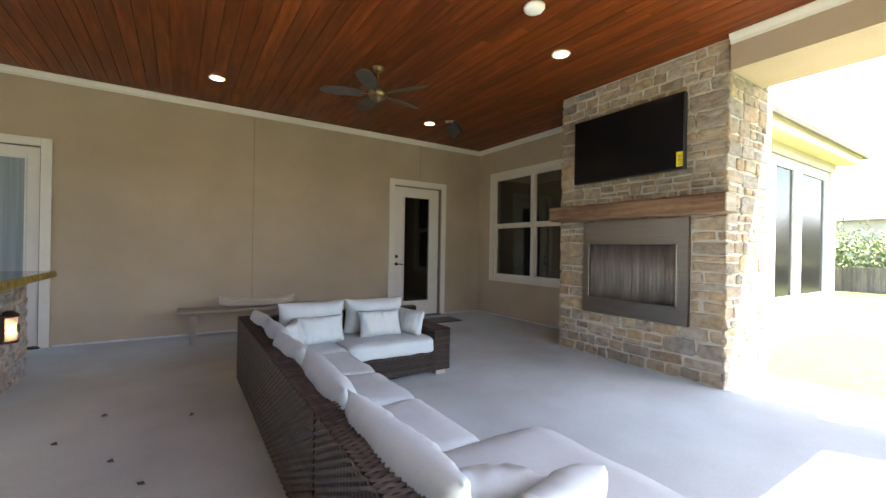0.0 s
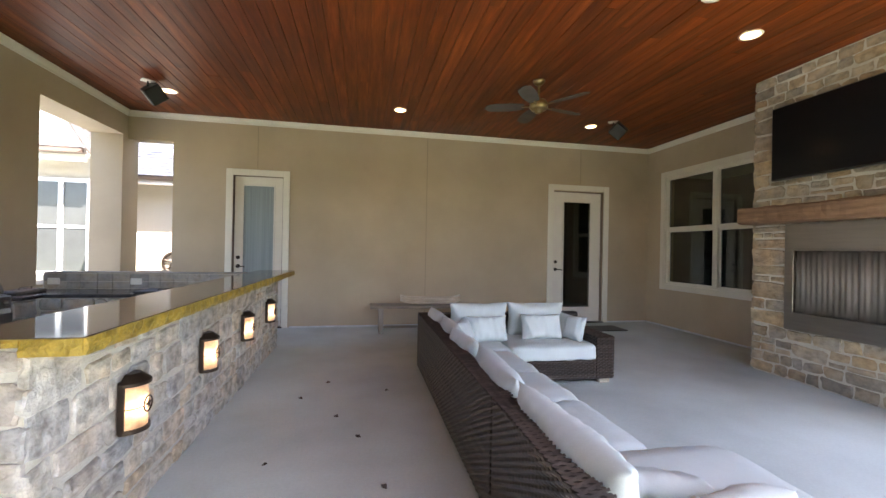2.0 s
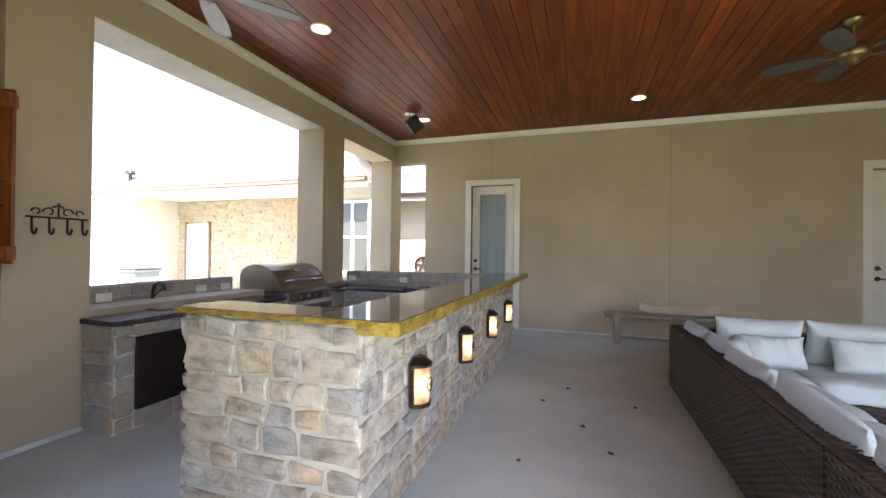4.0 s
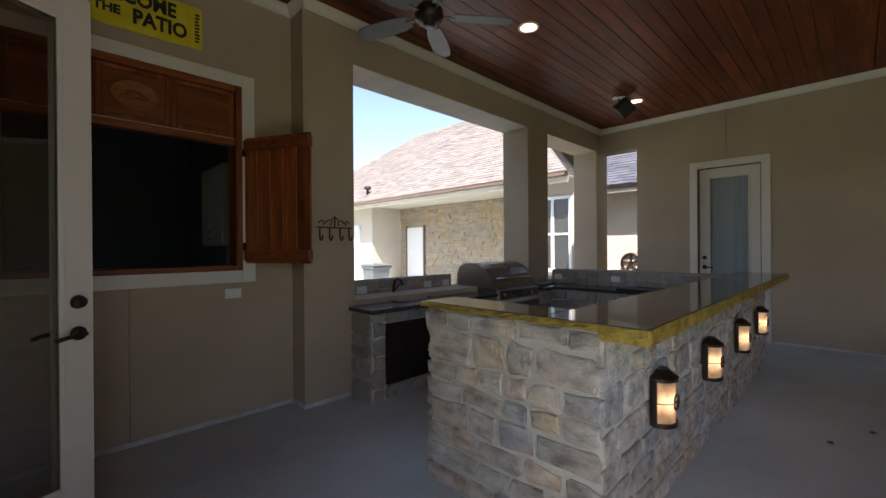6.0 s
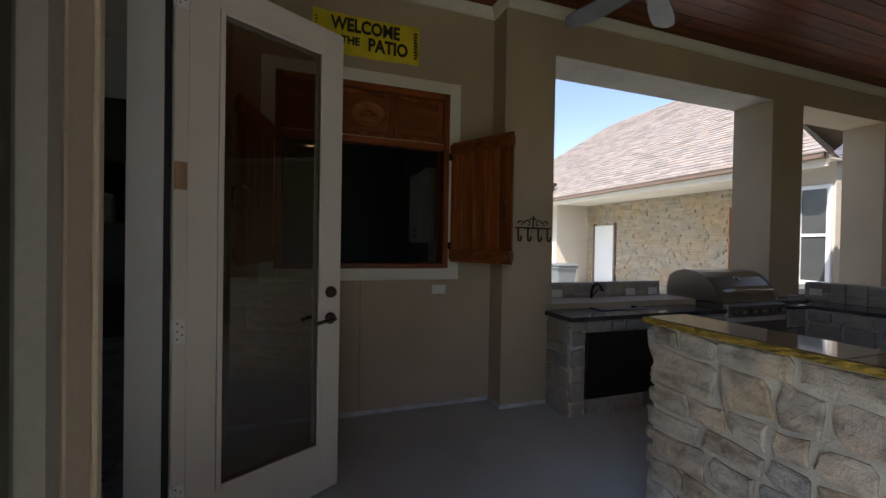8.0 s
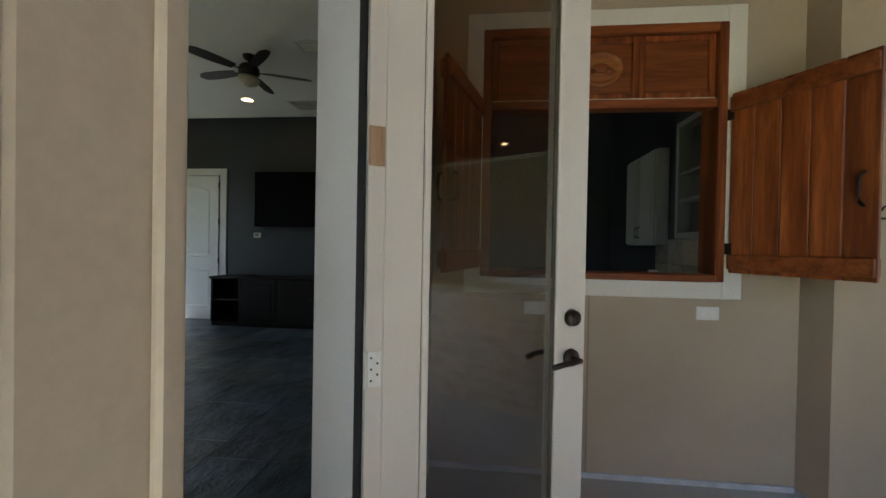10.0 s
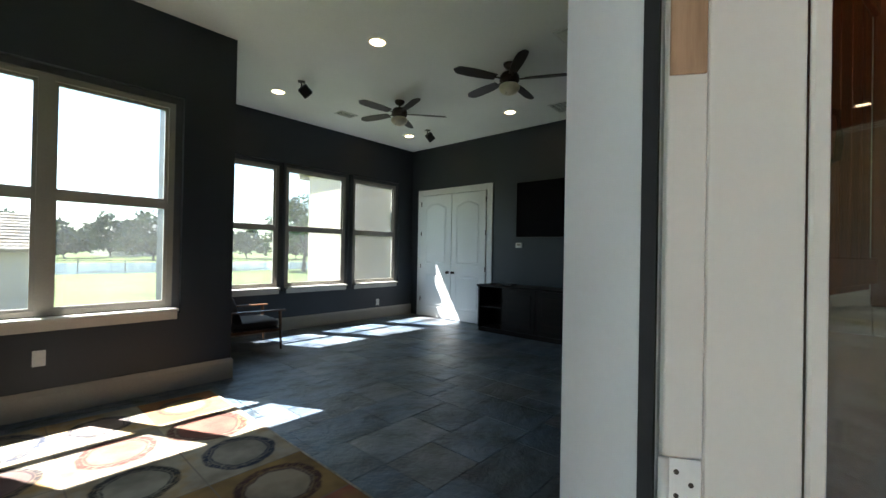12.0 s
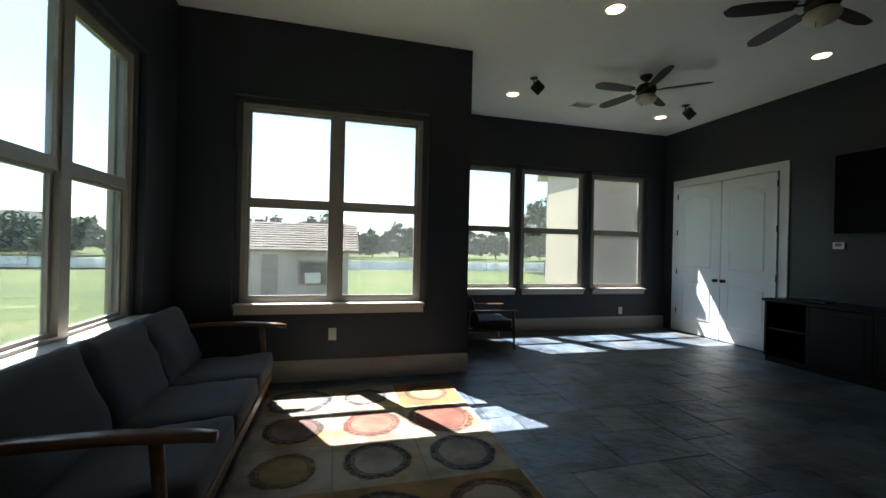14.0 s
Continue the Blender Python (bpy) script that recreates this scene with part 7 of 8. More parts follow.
part("shingles", nsb, M["shingle_blue"], nrr, "blue-grey roof shingles")["kind"] = "stuff"
wh = thing("wagon_wheel", (-0.98, 4.19, 0.88), "dark spoked wheel hung on the pale wall", "wheel")
part("rim", tube([(0.24 * math.cos(i * math.pi / 16), -0.03, 0.24 * math.sin(i * math.pi / 16)) for i in range(33)], 0.04, 8), M["bronze"], wh, "", True)
for i in range(5):
    a = i * 2 * math.pi / 5 + 0.3
    part("spoke", tube([(0.04 * math.cos(a), -0.03, 0.04 * math.sin(a)), (0.22 * math.cos(a), -0.03, 0.22 * math.sin(a))], 0.032, 6), M["bronze"], wh)
part("hub", cyl((0, -0.06, 0), (0, 0.0, 0), 0.06, n=14), M["bronze"], wh)

# rooms behind the patio doors: added shells, interior darkness painted as charcoal
structure("wall_inner_north", box(0.9, 2.4, -0.2, 14.3, 2.5, H), M["darkwall"], "added charcoal wall behind the doors, for the unlit interior", "wall")
structure("wall_inner_side", box(0.85, 0.2, -0.2, 0.9, 2.5, H), M["house"], "side wall of the house", "wall")
structure("wall_inner_side", box(4.8, 0.2, -0.2, 4.85, 2.4, H), M["house"], "inner partition wall", "wall")
structure("ceiling_inner", box(0.85, 0.2, H, 13.0, 2.5, H + 0.1), M["room_ceiling"], "inner ceiling behind the doors", "ceiling")
structure("floor_inner", box(0.85, 0.2, -0.2, 13.0, 2.5, 0.0), M["walnut"], "dim wooden inner floor", "floor")

# east wing
EW = tagged(new("house_wing"), "sunlit pale stucco house wing with tall windows", "house")
part("wall", box(9.27, -4.2, -0.2, 14.8, -4.0, 3.12), M["house"], EW, "sunlit pale stucco wall")
part("wall", box(14.6, -4.0, -0.2, 14.8, 2.5, 3.12), M["house"], EW)
part("wall", box(9.27, -3.99, 3.12, 14.6, -3.8, 3.6), M["house"], EW)
# Added wall; its charcoal paints the darkness seen through window_6.
part("inner_wall", box(13.0, -4.0, 0, 13.1, 2.5, H), M["darkwall"], EW, "added charcoal wall for the unlit interior")
part("inner_floor", box(9.27, -4.0, -0.2, 14.3, 0.199, 0.0), M["walnut"], EW)
part("inner_ceiling", box(9.27, -4.0, H, 14.3, 0.2, H + 0.1), M["room_ceiling"], EW)
part("fascia", box(9.27, -4.56, 3.1, 15.1, -4.5, 3.27), M["fascia"], EW, "cream fascia board")
part("soffit", box(9.27, -4.5, 3.12, 15.1, -4.2, 3.15), M["soffit_yellow"], EW, "yellowish soffit")
part("frieze", box(9.27, -4.24, 2.94, 14.84, -4.2, 3.12), M["house"], EW)
er = bm_new()
slab_between(er, [(9.27, -4.68, 3.27), (15.2, -4.68, 3.27), (12.6, -0.7, 5.2), (9.27, -0.7, 5.2)], 0.06)
slab_between(er, [(15.2, -4.68, 3.27), (15.2, 2.6, 3.27), (12.6, -0.7, 5.2)], 0.06)
slab_between(er, [(15.2, 2.6, 3.27), (9.27, 2.6, 3.27), (9.27, -0.7, 5.2), (12.6, -0.7, 5.2)], 0.06)
part("roof", er, M["shingle"], EW, "brown shingled roof")
for a0, a1 in ((11.72, 12.5), (12.88, 14.1)):
    outer_window(EW, "x", a0, a1, 0.6, 2.74, -4.2, -1, 1, rail=False, f=0.14)
part("window_apron", box(11.5, -4.25, 0.3, 14.3, -4.2, 0.44, 0.004), M["white"], EW, "white painted apron board")
part("corner_board", box(14.62, -4.24, 0.0, 14.84, -4.2, 2.94, 0.004), M["white"], EW, "white corner board")
part("plinth", box(9.27, -4.24, -0.2, 14.84, -4.2, 0.0), M["concrete"], EW)

# west wing of the room, south side
SWG = tagged(new("house_wing"), "pale stucco house wing beyond the three windows", "house")
part("wall", box(-9.0, -16.3, -0.6, -3.35, -14.5, 3.1), M["wing"], SWG, "pale stucco wall in half shade")
part("roof", add_box(box(-9.4, -16.6, 3.1, -3.2, -14.3, 3.2), -9.4, -16.6, 2.98, -3.2, -16.5, 3.1), M["fascia"], SWG, "boxed cream eave")
part("eave", box(0.36, -12.15, H + 0.0, 3.45, -11.85, H + 0.2), M["fascia"], SWG)
# The wide east overhang is unseen, added to keep sun off window_5.
structure("roof_room", add_box(box(RX0 - 0.5, RY2 - 0.25, H + 0.21, RX1 + 0.84, -7.96, H + 0.5), RX0 - 0.5, RY3 - 0.5, H + 0.21, JX + 0.3, RY2 - 0.25, H + 0.5), M["shingle"], "shingled roof over the dark room, with an unseen shading eave added", "roof")
structure("roof_bar", box(RX0 - 0.5, -7.96, H + 0.21, -0.61, -5.1, H + 0.5), M["shingle"], "shingled roof over the bar", "roof")
structure("wall_outer_west", box(RX0 - 0.45, RY3 - 0.2, -0.2, RX0 - 0.21, -5.0, H + 0.2), M["house"], "pale stucco outer wall of the room", "wall")
structure("wall_outer_bar", box(RX0 - 0.2, -5.13, -0.2, -0.37, -5.01, H + 0.2), M["house"], "pale stucco outer wall of the bar", "wall")
structure("wall_outer_east", add_box(add_box(add_box(box(RX1 + 0.201, RY2 - 0.2, -0.2, RX1 + 0.24, W1[0], H + 0.2), RX1 + 0.201, W1[1], -0.2, RX1 + 0.24, YD - 0.0, H + 0.2), RX1 + 0.201, W1[0], -0.2, RX1 + 0.24, W1[1], W1[2]), RX1 + 0.201, W1[0], W1[3], RX1 + 0.24, W1[1], H + 0.2), M["house"], "pale stucco outer face of the room", "wall")

# shed on the lawn
SD = tagged(new("shed"), "beige garden shed with a clay-tiled roof and a window", "shed")
SD.location = (3.45, -27.0, -1.0)
part("wall", box(-2.5, -2.0, -0.3, 2.5, 2.0, 2.15), M["shed"], SD, "beige stucco shed wall")
M["clay"] = per_piece("clay_tile", [(0.24, 0.19, 0.17), (0.29, 0.23, 0.205), (0.21, 0.17, 0.155)], per_island=True, grain=9)
srf = bm_new()
slab_between(srf, [(2.9, 2.4, 2.1), (-2.9, 2.4, 2.1), (-2.9, 0.0, 3.3), (2.9, 0.0, 3.3)], 0.08)
slab_between(srf, [(-2.9, -2.4, 2.1), (2.9, -2.4, 2.1), (2.9, 0.0, 3.3), (-2.9, 0.0, 3.3)], 0.08)
sr = part("roof", srf, M["gutter"], SD)
st = bm_new()
shingles(st, (2.9, 2.42, 2.11), (-2.9, 2.42, 2.11), (-2.9, 0.0, 3.31), (2.9, 0.0, 3.31), 0.22, 0.3, 8, 0.03)
part("tiles", st, M["clay"], sr, "faded clay roof tiles")["kind"] = "stuff"
part("door", box(0.25, 2.0, -0.1, 0.85, 2.04, 1.9, 0.01), M["grey_wood"], SD, "grey shed door")
w_ = part("window", box(-1.6, 2.0, 0.75, -0.6, 2.03, 1.6), M["screen"], SD)
part("frame", add_box(add_box(add_box(box(-1.68, 2.0, 0.68, -1.6, 2.06, 1.68), -0.6, 2.0, 0.68, -0.52, 2.06, 1.68), -1.6, 2.0, 0.68, -0.6, 2.06, 0.75), -1.6, 2.0, 1.6, -0.6, 2.06, 1.68), M["gutter"], w_)
part("air_conditioner", box(-1.4, 2.03, 0.78, -0.8, 2.3, 1.2, 0.02), M["plastic"], w_, "white window air conditioner")

structure("water", box(-160, -78, -1.2, 160, -52, -1.1), M["water"], "pale grey pond beyond the lawn", "pond")


def far_house(loc, w, d, h, roof_h, rz, label, roof=None):
    t = tagged(new("far_house"), label, "house")
    t.location, t.rotation_euler = loc, (0, 0, radians(rz))
    part("wall", box(-w, -d, 0, w, d, h), M["house"], t)
    rb = bm_new()
    r0 = [(-w - 0.4, -d - 0.4, h), (w + 0.4, -d - 0.4, h), (w + 0.4, d + 0.4, h), (-w - 0.4, d + 0.4, h)]
    a, b = (-w * 0.45, 0, h + roof_h), (w * 0.45, 0, h + roof_h)
    vs = [rb.verts.new(q) for q in (*r0, a, b)]
    for f in ((0, 1, 5, 4), (1, 2, 5), (2, 3, 4, 5), (3, 0, 4), (3, 2, 1, 0)):
        rb.faces.new([vs[i] for i in f])
    bmesh.ops.recalc_face_normals(rb, faces=rb.faces)
    part("roof", rb, roof or M["shingle"], t)
    for k in range(3):
        xx = -w * 0.6 + k * w * 0.6
        outer_window(t, "x", xx - 0.6, xx + 0.6, 0.9, 2.2, -d, -1, 2)
        outer_window(t, "x", xx - 0.6, xx + 0.6, 0.9, 2.2, d, 1, 2)
    return t


far_house((-24, -128, -1.2), 9, 6, 4, 4.5, 10, "distant brown-roofed house beyond the pond")
far_house((24, -140, -1.2), 10, 6, 4, 5, -8, "distant brown-roofed house beyond the pond")
far_house((70, -120, -1.2), 9, 6, 4, 5, 20, "distant brown-roofed house beyond the pond")
far_house((45, 0.5, -0.4), 7, 6, 3.9, 3.0, 80, "neighbouring brown house with a dark shingled roof", M["shingle_blue"])


def tree(loc, height, spread, seed, leafmat, n_clumps, leaves, label, leaf=0.22, trunk_frac=0.3):
    rng = random.Random(seed)
    t = tagged(new("tree"), label, "tree", "garden trees")
    t.location = loc
    bm = bm_new()
    th = height * trunk_frac
    bend = [(0, 0, 0)]
    for k in range(1, 5):
        bend.append((bend[-1][0] + rng.uniform(-0.06, 0.06) * height * 0.2, bend[-1][1] + rng.uniform(-0.06, 0.06) * height * 0.2, th * k / 4))
    for a, b, i in zip(bend, bend[1:], range(4)):
        add_cyl(bm, a, b, height * 0.03 * (1 - i * 0.14), height * 0.03 * (1 - (i + 1) * 0.14), 10, True)
    tips = []
    for k in range(7):
        a = k * 2.4 + rng.uniform(-0.4, 0.4)
        r = spread * rng.uniform(0.35, 0.8)
        top = (math.cos(a) * r, math.sin(a) * r, th + (height - th) * rng.uniform(0.25, 0.8))
        mid = (top[0] * 0.45, top[1] * 0.45, th + (top[2] - th) * 0.55)
        add_cyl(bm, bend[-1], mid, height * 0.014, height * 0.009, 6)
        add_cyl(bm, mid, top, height * 0.009, height * 0.003, 6)
        tips += [top, mid]
    part("trunk", bm, M["bark"], t, "branching grey-brown trunk")
    verts, faces = [], []
    for c in range(n_clumps):
        a, rr = rng.uniform(0, 6.283), spread * math.sqrt(rng.random())
        zc = th + (height - th) * (0.12 + 0.86 * rng.random() * math.sqrt(max(0.05, 1 - (rr / spread) ** 2)))
        cx, cy = rr * math.cos(a), rr * math.sin(a)
        cr = spread * rng.uniform(0.14, 0.3)
        for _ in range(leaves):
            d = Vector((rng.gauss(0, 1), rng.gauss(0, 1), rng.gauss(0, 0.7))).normalized() * cr * rng.random() ** 0.4
            p = Vector((cx, cy, zc)) + d
            u = Vector((rng.gauss(0, 1), rng.gauss(0, 1), rng.gauss(0, 1))).normalized() * leaf * rng.uniform(0.6, 1.3)
            w = u.orthogonal().normalized() * leaf * rng.uniform(0.35, 0.6)
            i = len(verts)
            verts += [p - u, p + w, p + u, p - w]
            faces.append((i, i + 1, i + 2, i + 3))
    me = bpy.data.meshes.new("crown")
    me.from_pydata([tuple(v) for v in verts], [], faces)
    me.materials.append(leafmat)
    cr_ = new("crown", me)
    cr_.parent = t
    cr_["label"] = "ragged leafy crown"
    return t


rt = random.Random(33)
for i in range(44):
    x = -125 + i * 6.2 + rt.uniform(-3, 3)
    tree((x, -92 - rt.uniform(0, 22), -1.2), rt.uniform(6.5, 10.5), rt.uniform(4, 6.5), 100 + i, M["leaf_hazed"], 60, 30, "distant green tree beyond the pond, paled for haze", 0.55, 0.1)
for i in range(22):
    tree((78 + rt.uniform(-6, 20), -95 + i * 6.5 + rt.uniform(-3, 3), -0.6), rt.uniform(7, 11), rt.uniform(3.6, 5.5), 200 + i, M["leaf_hazed"], 60, 30, "distant green tree across the lawn, paled for haze", 0.55, 0.1)
tree((-21.0, -48, -1.2), 8.6, 3.6, 301, M["leaf"], 60, 60, "broad green garden tree on the lawn", 0.28, 0.28)


def bush(loc, r, h, seed):
    rng = random.Random(seed)
    t = tagged(new("bush"), "bright green leafy garden bush by the fence", "bush", "garden bushes")
    t.location = loc
    bm = bm_new()
    for k in range(6):
        a = k * 1.05
        add_cyl(bm, (0, 0, 0), (math.cos(a) * r * 0.5, math.sin(a) * r * 0.5, h * 0.7), 0.03, 0.01, 6)
    part("stems", bm, M["bark"], t)
    verts, faces = [], []
    for _ in range(2600):
        d = Vector((rng.gauss(0, 1), rng.gauss(0, 1), rng.gauss(0, 1))).normalized() * rng.random() ** 0.35
        p = Vector((d.x * r, d.y * r, h * 0.5 + d.z * h * 0.5)) * (1 + 0.25 * noise.noise(d * 3 + Vector((seed, 0, 0))))
        u = Vector((rng.gauss(0, 1), rng.gauss(0, 1), rng.gauss(0, 1))).normalized() * 0.09
        w = u.orthogonal().normalized() * 0.05
        i = len(verts)
        verts += [p - u, p + w, p + u, p - w]
        faces.append((i, i + 1, i + 2, i + 3))
    me = bpy.data.meshes.new("foliage")
    me.from_pydata([tuple(v) for v in verts], [], faces)
    me.materials.append(M["leaf_bright"])
    o = new("foliage", me)
    o.parent = t


for i, (x, y, r, h) in enumerate(((32.4, -0.4, 1.7, 3.3), (32.6, -2.9, 1.6, 3.0), (29.2, 0.6, 1.3, 2.6), (32.4, 2.2, 1.8, 3.4), (32.6, -5.6, 1.5, 2.6), (32.8, -8.2, 1.5, 2.8))):
    bush((x, y, -0.39), r, h, 400 + i)
FN = tagged(new("fence"), "weathered grey board fence behind the lawn", "fence")
FN.location = (30.4, 0, -0.39)
for i in range(5):
    part("rail", box(0.04, -14 + i * 6, 0.75, 0.08, -8.02 + i * 6, 0.84), M["fence"], FN)
bd = bpy.data.meshes.new("board")
bmb = box(0, 0, 0, 0.02, 0.135, 1.15, 0.004)
bmb.to_mesh(bd)
bmb.free()
bd.materials.append(M["fence"])
for i in range(210):
    o = new("board", bd)
    o.parent = FN
    o.location = (0.0, -14 + i * 0.143, random.uniform(-0.02, 0.02))

TB = thing("trash_bin", (-6.5, -0.15, -0.06), "grey wheeled trash bin on the drive", "bin")
tub = box(-0.22, -0.24, 0.0, 0.22, 0.24, 0.86, 0.02)
for v in tub.verts:
    k = 1.0 + 0.28 * max(0.0, v.co.z) / 0.86
    v.co.x, v.co.y = v.co.x * k, v.co.y * k
part("tub", tub, M["bucket"], TB)
part("rim", box(-0.31, -0.34, 0.8, 0.31, 0.34, 0.85, 0.012), M["bucket"], TB)
part("lid", box(-0.33, -0.36, 0.861, 0.33, 0.36, 0.93, 0.03), M["bucket"], TB)
for s in (-1, 1):
    part("wheel", cyl((-0.2, s * 0.2, 0.09), (-0.2, s * 0.25, 0.09), 0.09, n=14), M["rubber"], TB)
fnc = tagged(new("metal_fence"), "thin dark metal fence along the pond", "fence")
fnc.location = (0, -50.5, -1.15)
for i in range(60):
    part("post", box(-90 + i * 3, 0, 0, -89.94 + i * 3, 0.06, 1.3), M["black"], fnc)
part("rail", box(-90, 0.01, 1.15, 90, 0.05, 1.2), M["black"], fnc)
part("rail", box(-90, 0.01, 0.25, 90, 0.05, 0.3), M["black"], fnc)


# ---------------------------------------------------------------- laid pieces: stones and slates
def split(x0, y0, x1, y1, rng, wmax, hmax, wmin, hmin, out):
    """Cuts a rectangle into the courses of a random ashlar."""
    w, h = x1 - x0, y1 - y0
    if h > hmax or (h > 2 * hmin and h > hmin * 1.8 and w < wmax * 1.6 and rng.random() < 0.35):
        c = y0 + h * rng.uniform(0.34, 0.66)
        split(x0, y0, x1, c, rng, wmax, hmax, wmin, hmin, out)
        split(x0, c, x1, y1, rng, wmax, hmax, wmin, hmin, out)
    elif w > wmax or (w > 2 * wmin and w > h * 2.6 and rng.random() < 0.8):
        c = x0 + w * rng.uniform(0.3, 0.7)
        split(x0, y0, c, y1, rng, wmax, hmax, wmin, hmin, out)
        split(c, y0, x1, y1, rng, wmax, hmax, wmin, hmin, out)
    else:
        out.append((x0, y0, x1, y1))


def stone_mesh(w, h, rng, gap, proud):
    """One dressed stone, lying in u, v with its face towards n: uneven outline, chipped edge, humped face."""
    hw, hh = w / 2 - gap, h / 2 - gap
    pts = []
    c = min(hw, hh) * 0.42
    for sx, sy in ((-1, -1), (1, -1), (1, 1), (-1, 1)):
        k = rng.uniform(0.25, 1.0) * c
        a, b = (sx * hw, sy * (hh - k)), (sx * (hw - k), sy * hh)
        pts += [a, b] if sx * sy > 0 else [b, a]
    j = min(0.016, 0.1 * min(w, h))
    pts = [(x + rng.uniform(-j, j), y + rng.uniform(-j, j)) for x, y in pts]
    # a point between, so that no side runs straight
    full = []
    for i, (x, y) in enumerate(pts):
        x2, y2 = pts[(i + 1) % len(pts)]
        full.append((x, y))
        if math.hypot(x2 - x, y2 - y) > 0.07:
            k = rng.uniform(0.35, 0.65)
            full.append((x + (x2 - x) * k + rng.uniform(-j, j) * 0.7, y + (y2 - y) * k + rng.uniform(-j, j) * 0.7))
    pts = full
    verts, faces = [], []
    e = min(0.009, 0.12 * min(w, h))
    tilt = (rng.uniform(-0.02, 0.02), rng.uniform(-0.03, 0.03))
    for lev, (ins, z) in enumerate(((0.0, -0.012), (0.001, proud * 0.6), (e, proud), (min(hw, hh) * 0.5, proud))):
        for x, y in pts:
            fx, fy = 1 - ins / max(hw, 0.01), 1 - ins / max(hh, 0.01)
            zz = z + (rng.uniform(-0.002, 0.0015) + tilt[0] * x + tilt[1] * y if lev > 1 else 0)
            zz += rng.uniform(-0.001, 0.003) if lev == 3 else 0
            verts.append((x * fx, y * fy, zz))
    n = len(pts)
    for lev in (0, 1, 2):
        for i in range(n):
            a, b = lev * n + i, lev * n + (i + 1) % n
            faces.append((a, b, b + n, a + n))
    verts.append((rng.uniform(-0.15, 0.15) * w, rng.uniform(-0.15, 0.15) * h, proud + rng.uniform(0.0, 0.003)))
    for i in range(n):
        faces.append((3 * n + i, 3 * n + (i + 1) % n, 4 * n))
    me = bpy.data.meshes.new("stone")
    me.from_pydata(verts, [], faces)
    return me


def stone_face(parent, p0, origin, u, v, rects, mat, seed, wmax, hmax, wmin, hmin, gap=0.006, proud=0.032):
    rng = random.Random(seed)
    u, v = Vector(u), Vector(v)
    n = u.cross(v)
    rot = Matrix((u, v, n)).transposed().to_4x4()
    for r in rects:
        out = []
        split(*r, rng, wmax, hmax, wmin, hmin, out)
        for x0, y0, x1, y1 in out:
            me = stone_mesh(x1 - x0, y1 - y0, rng, gap * rng.uniform(0.6, 1.3), proud * rng.uniform(0.75, 1.25))
            me.materials.append(mat)
            ob = new("stone", me)
            ob.parent = parent
            c = Vector(origin) + u * ((x0 + x1) / 2) + v * ((y0 + y1) / 2) - p0
            ob.matrix_local = Matrix.Translation(c) @ rot


# fireplace front: u runs towards -y, v up, face towards -x
W_ = 2.04
a_, b_ = -3.02 - FB[1], -3.02 - FB[0]
stone_face(FP, FP0, (8.135, -3.02, 0), (0, -1, 0), (0, 0, 1), [(0, 0, W_, FB[2]), (0, FB[2], a_, FB[3]), (b_, FB[2], W_, FB[3]), (0, FB[3], W_, H - 0.005)], M["stone_warm"], 71, 0.42, 0.2, 0.12, 0.07, 0.0095, 0.014)
# fireplace south face: u towards +x, face towards -y
stone_face(FP, FP0, (8.11, -5.03, 0), (1, 0, 0), (0, 0, 1), [(0, 0, 0.95, 3.03), (0.74, 3.03, 0.95, H - 0.005)], M["stone_warm"], 72, 0.4, 0.2, 0.13, 0.08, 0.0095, 0.014)
# narrow north return
stone_face(FP, FP0, (9.06, -3.05, 0), (-1, 0, 0), (0, 0, 1), [(0, 0, 0.93, H - 0.005)], M["stone_warm"], 73, 0.45, 0.24, 0.16, 0.1)
# bar: garden face towards -y, long face towards +x, passage end towards -x, far end towards +y
stone_face(BAR, B0, (1.515, -5.43, 0), (1, 0, 0), (0, 0, 1), [(0, 0, 1.012, 0.976)], M["stone_bar"], 81, 0.36, 0.21, 0.15, 0.1, 0.0095, 0.013)
stone_face(BAR, B0, (2.512, -5.445, 0), (0, 1, 0), (0, 0, 1), [(0, 0, 4.095, 0.945)], M["stone_bar"], 86, 0.36, 0.21, 0.14, 0.09, 0.0095, 0.013)
stone_face(BAR, B0, (1.53, -5.2, 0), (0, -1, 0), (0, 0, 1), [(0, 0, 0.245, 0.976)], M["stone_bar"], 83, 0.3, 0.2, 0.12, 0.08)
stone_face(BAR, B0, (2.525, -1.35, 0), (-1, 0, 0), (0, 0, 1), [(0, 0, 0.285, 0.945)], M["stone_bar"], 84, 0.3, 0.2, 0.12, 0.08)
# kitchen cabinet front and near end
stone_face(KC, K0, (0.38, -5.04, 0), (0, 1, 0), (0, 0, 1), [(0, 0, 0.13, 0.755), (0.13, 0, 0.88, 0.14), (0.13, 0.66, 0.88, 0.755), (0.88, 0, 1.7, 0.755), (2.54, 0, 2.84, 0.755)], M["tile"], 91, 0.3, 0.2, 0.14, 0.09, 0.005, 0.018)
stone_face(KC, K0, (0.08, -5.04, 0), (1, 0, 0), (0, 0, 1), [(0, 0, 0.3, 0.755)], M["tile"], 92, 0.3, 0.2, 0.14, 0.09, 0.005, 0.018)
stone_face(KC, K0, (0.41, -2.2, 0), (1, 0, 0), (0, 0, 1), [(0, 0, 1.8, 0.755)], M["tile"], 93, 0.34, 0.24, 0.16, 0.1, 0.005, 0.018)


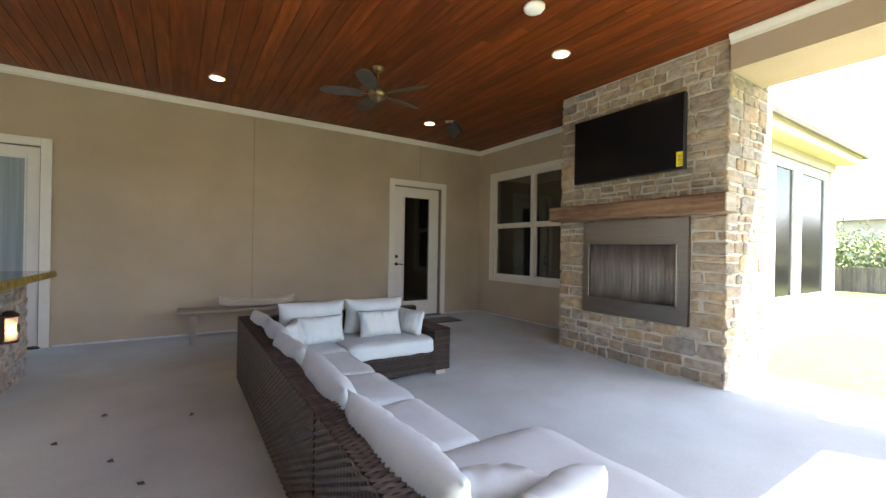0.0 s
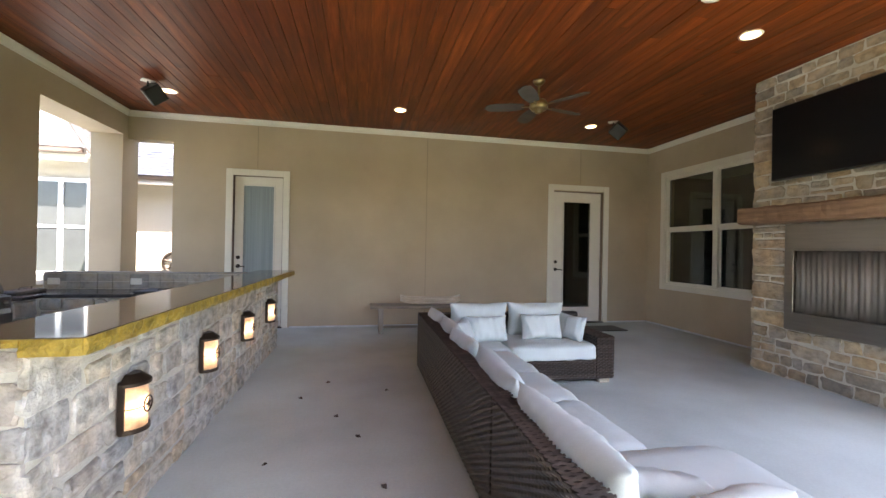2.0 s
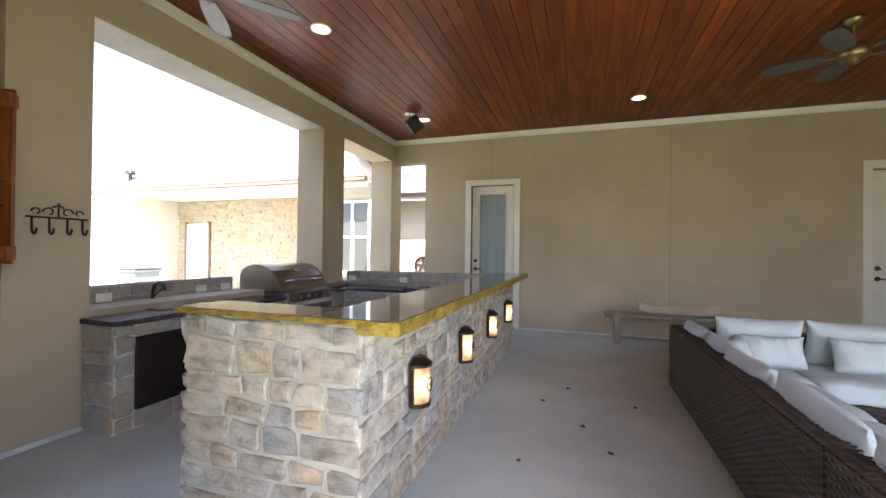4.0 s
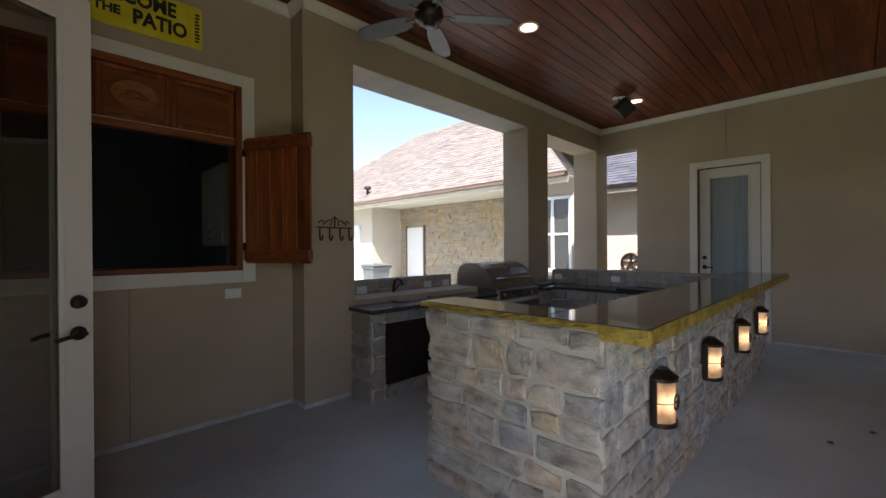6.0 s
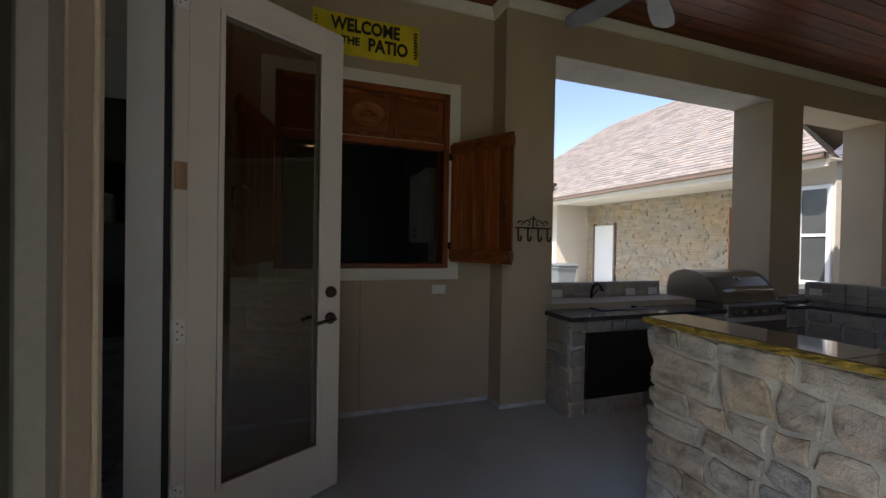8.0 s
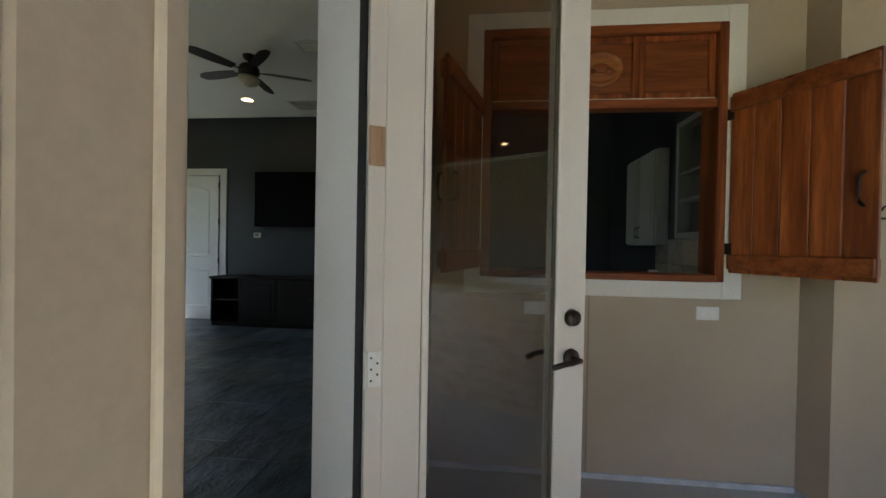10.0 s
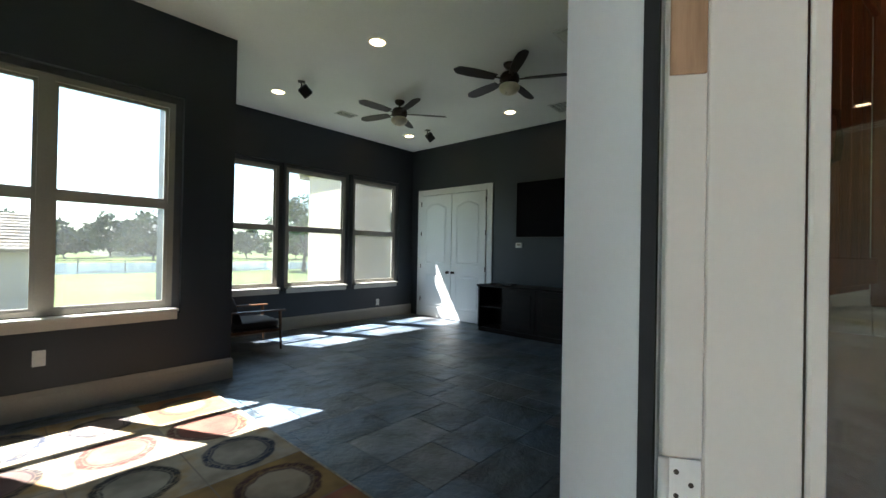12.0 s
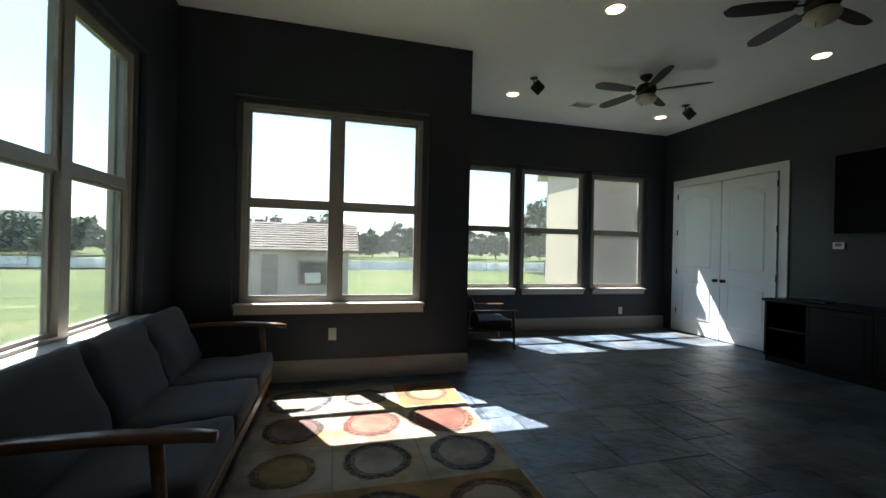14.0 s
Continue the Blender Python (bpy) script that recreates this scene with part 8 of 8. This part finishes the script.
def slate_tiles():
    """Random-size slates over the room floor; nearest ones are pieces, the rest one sheet."""
    rng = random.Random(55)
    fl = bpy.data.objects["floor_room"]
    mod = 0.203
    nx, ny = int((RX1 - RX0) / mod) + 1, int((YD - RY3) / mod) + 2
    used = set()
    tiles = []
    sizes = [(3, 2), (2, 3), (2, 2), (2, 2), (3, 2), (2, 1), (1, 2), (1, 1)]
    for j in range(ny):
        for i in range(nx):
            if (i, j) in used:
                continue
            order = sizes[:5]
            rng.shuffle(order)
            for w, h in order + [(2, 1), (1, 2), (1, 1)]:
                cells = [(i + a, j + b) for a in range(w) for b in range(h)]
                if all(c not in used and c[0] < nx and c[1] < ny for c in cells):
                    used.update(cells)
                    tiles.append((i, j, w, h))
                    break
    cache = {}
    rest = bm_new()
    count = 0
    for i, j, w, h in sorted(tiles, key=lambda q: (RX0 + q[0] * mod - 0.3) ** 2 + (RY3 + q[1] * mod + 9.6) ** 2):
        x0, y0 = RX0 + i * mod, RY3 + j * mod
        x1, y1 = min(RX1, x0 + w * mod), min(YD - 0.01, y0 + h * mod)
        if x1 - x0 < 0.03 or y1 - y0 < 0.03 or (x0 > JX - 0.02 and y1 < RY2 + 0.02):
            continue
        if y1 > YD - 0.19 and not (x1 > DO[0] and x0 < DO[1]):
            if y0 > YD - 0.2:
                continue
        full = abs((x1 - x0) - w * mod) < 1e-6 and abs((y1 - y0) - h * mod) < 1e-6
        if full and count < 300:
            key = (w, h, rng.randrange(3))
            if key not in cache:
                me = bpy.data.meshes.new("slate")
                bmq = box(0.003, 0.003, -0.012, w * mod - 0.003, h * mod - 0.003, 0.0, 0.0)
                for v in bmq.verts:
                    if v.co.z > -0.001:
                        v.co.x += rng.uniform(-0.002, 0.002)
                        v.co.y += rng.uniform(-0.002, 0.002)
                        v.co.z += rng.uniform(-0.0015, 0.0)
                bmq.to_mesh(me)
                bmq.free()
                me.materials.append(M["slate"])
                cache[key] = me
            ob = new("slate", cache[key])
            ob.parent = fl
            ob.location = (x0, y0, rng.uniform(-0.0015, 0.0))
            count += 1
        else:
            add_box(rest, x0 + 0.003, y0 + 0.003, -0.012, x1 - 0.003, y1 - 0.003, -0.0005)
    p = part("slate_remainder", rest, M["slate"], fl)
    p["kind"] = "stuff"


slate_tiles()
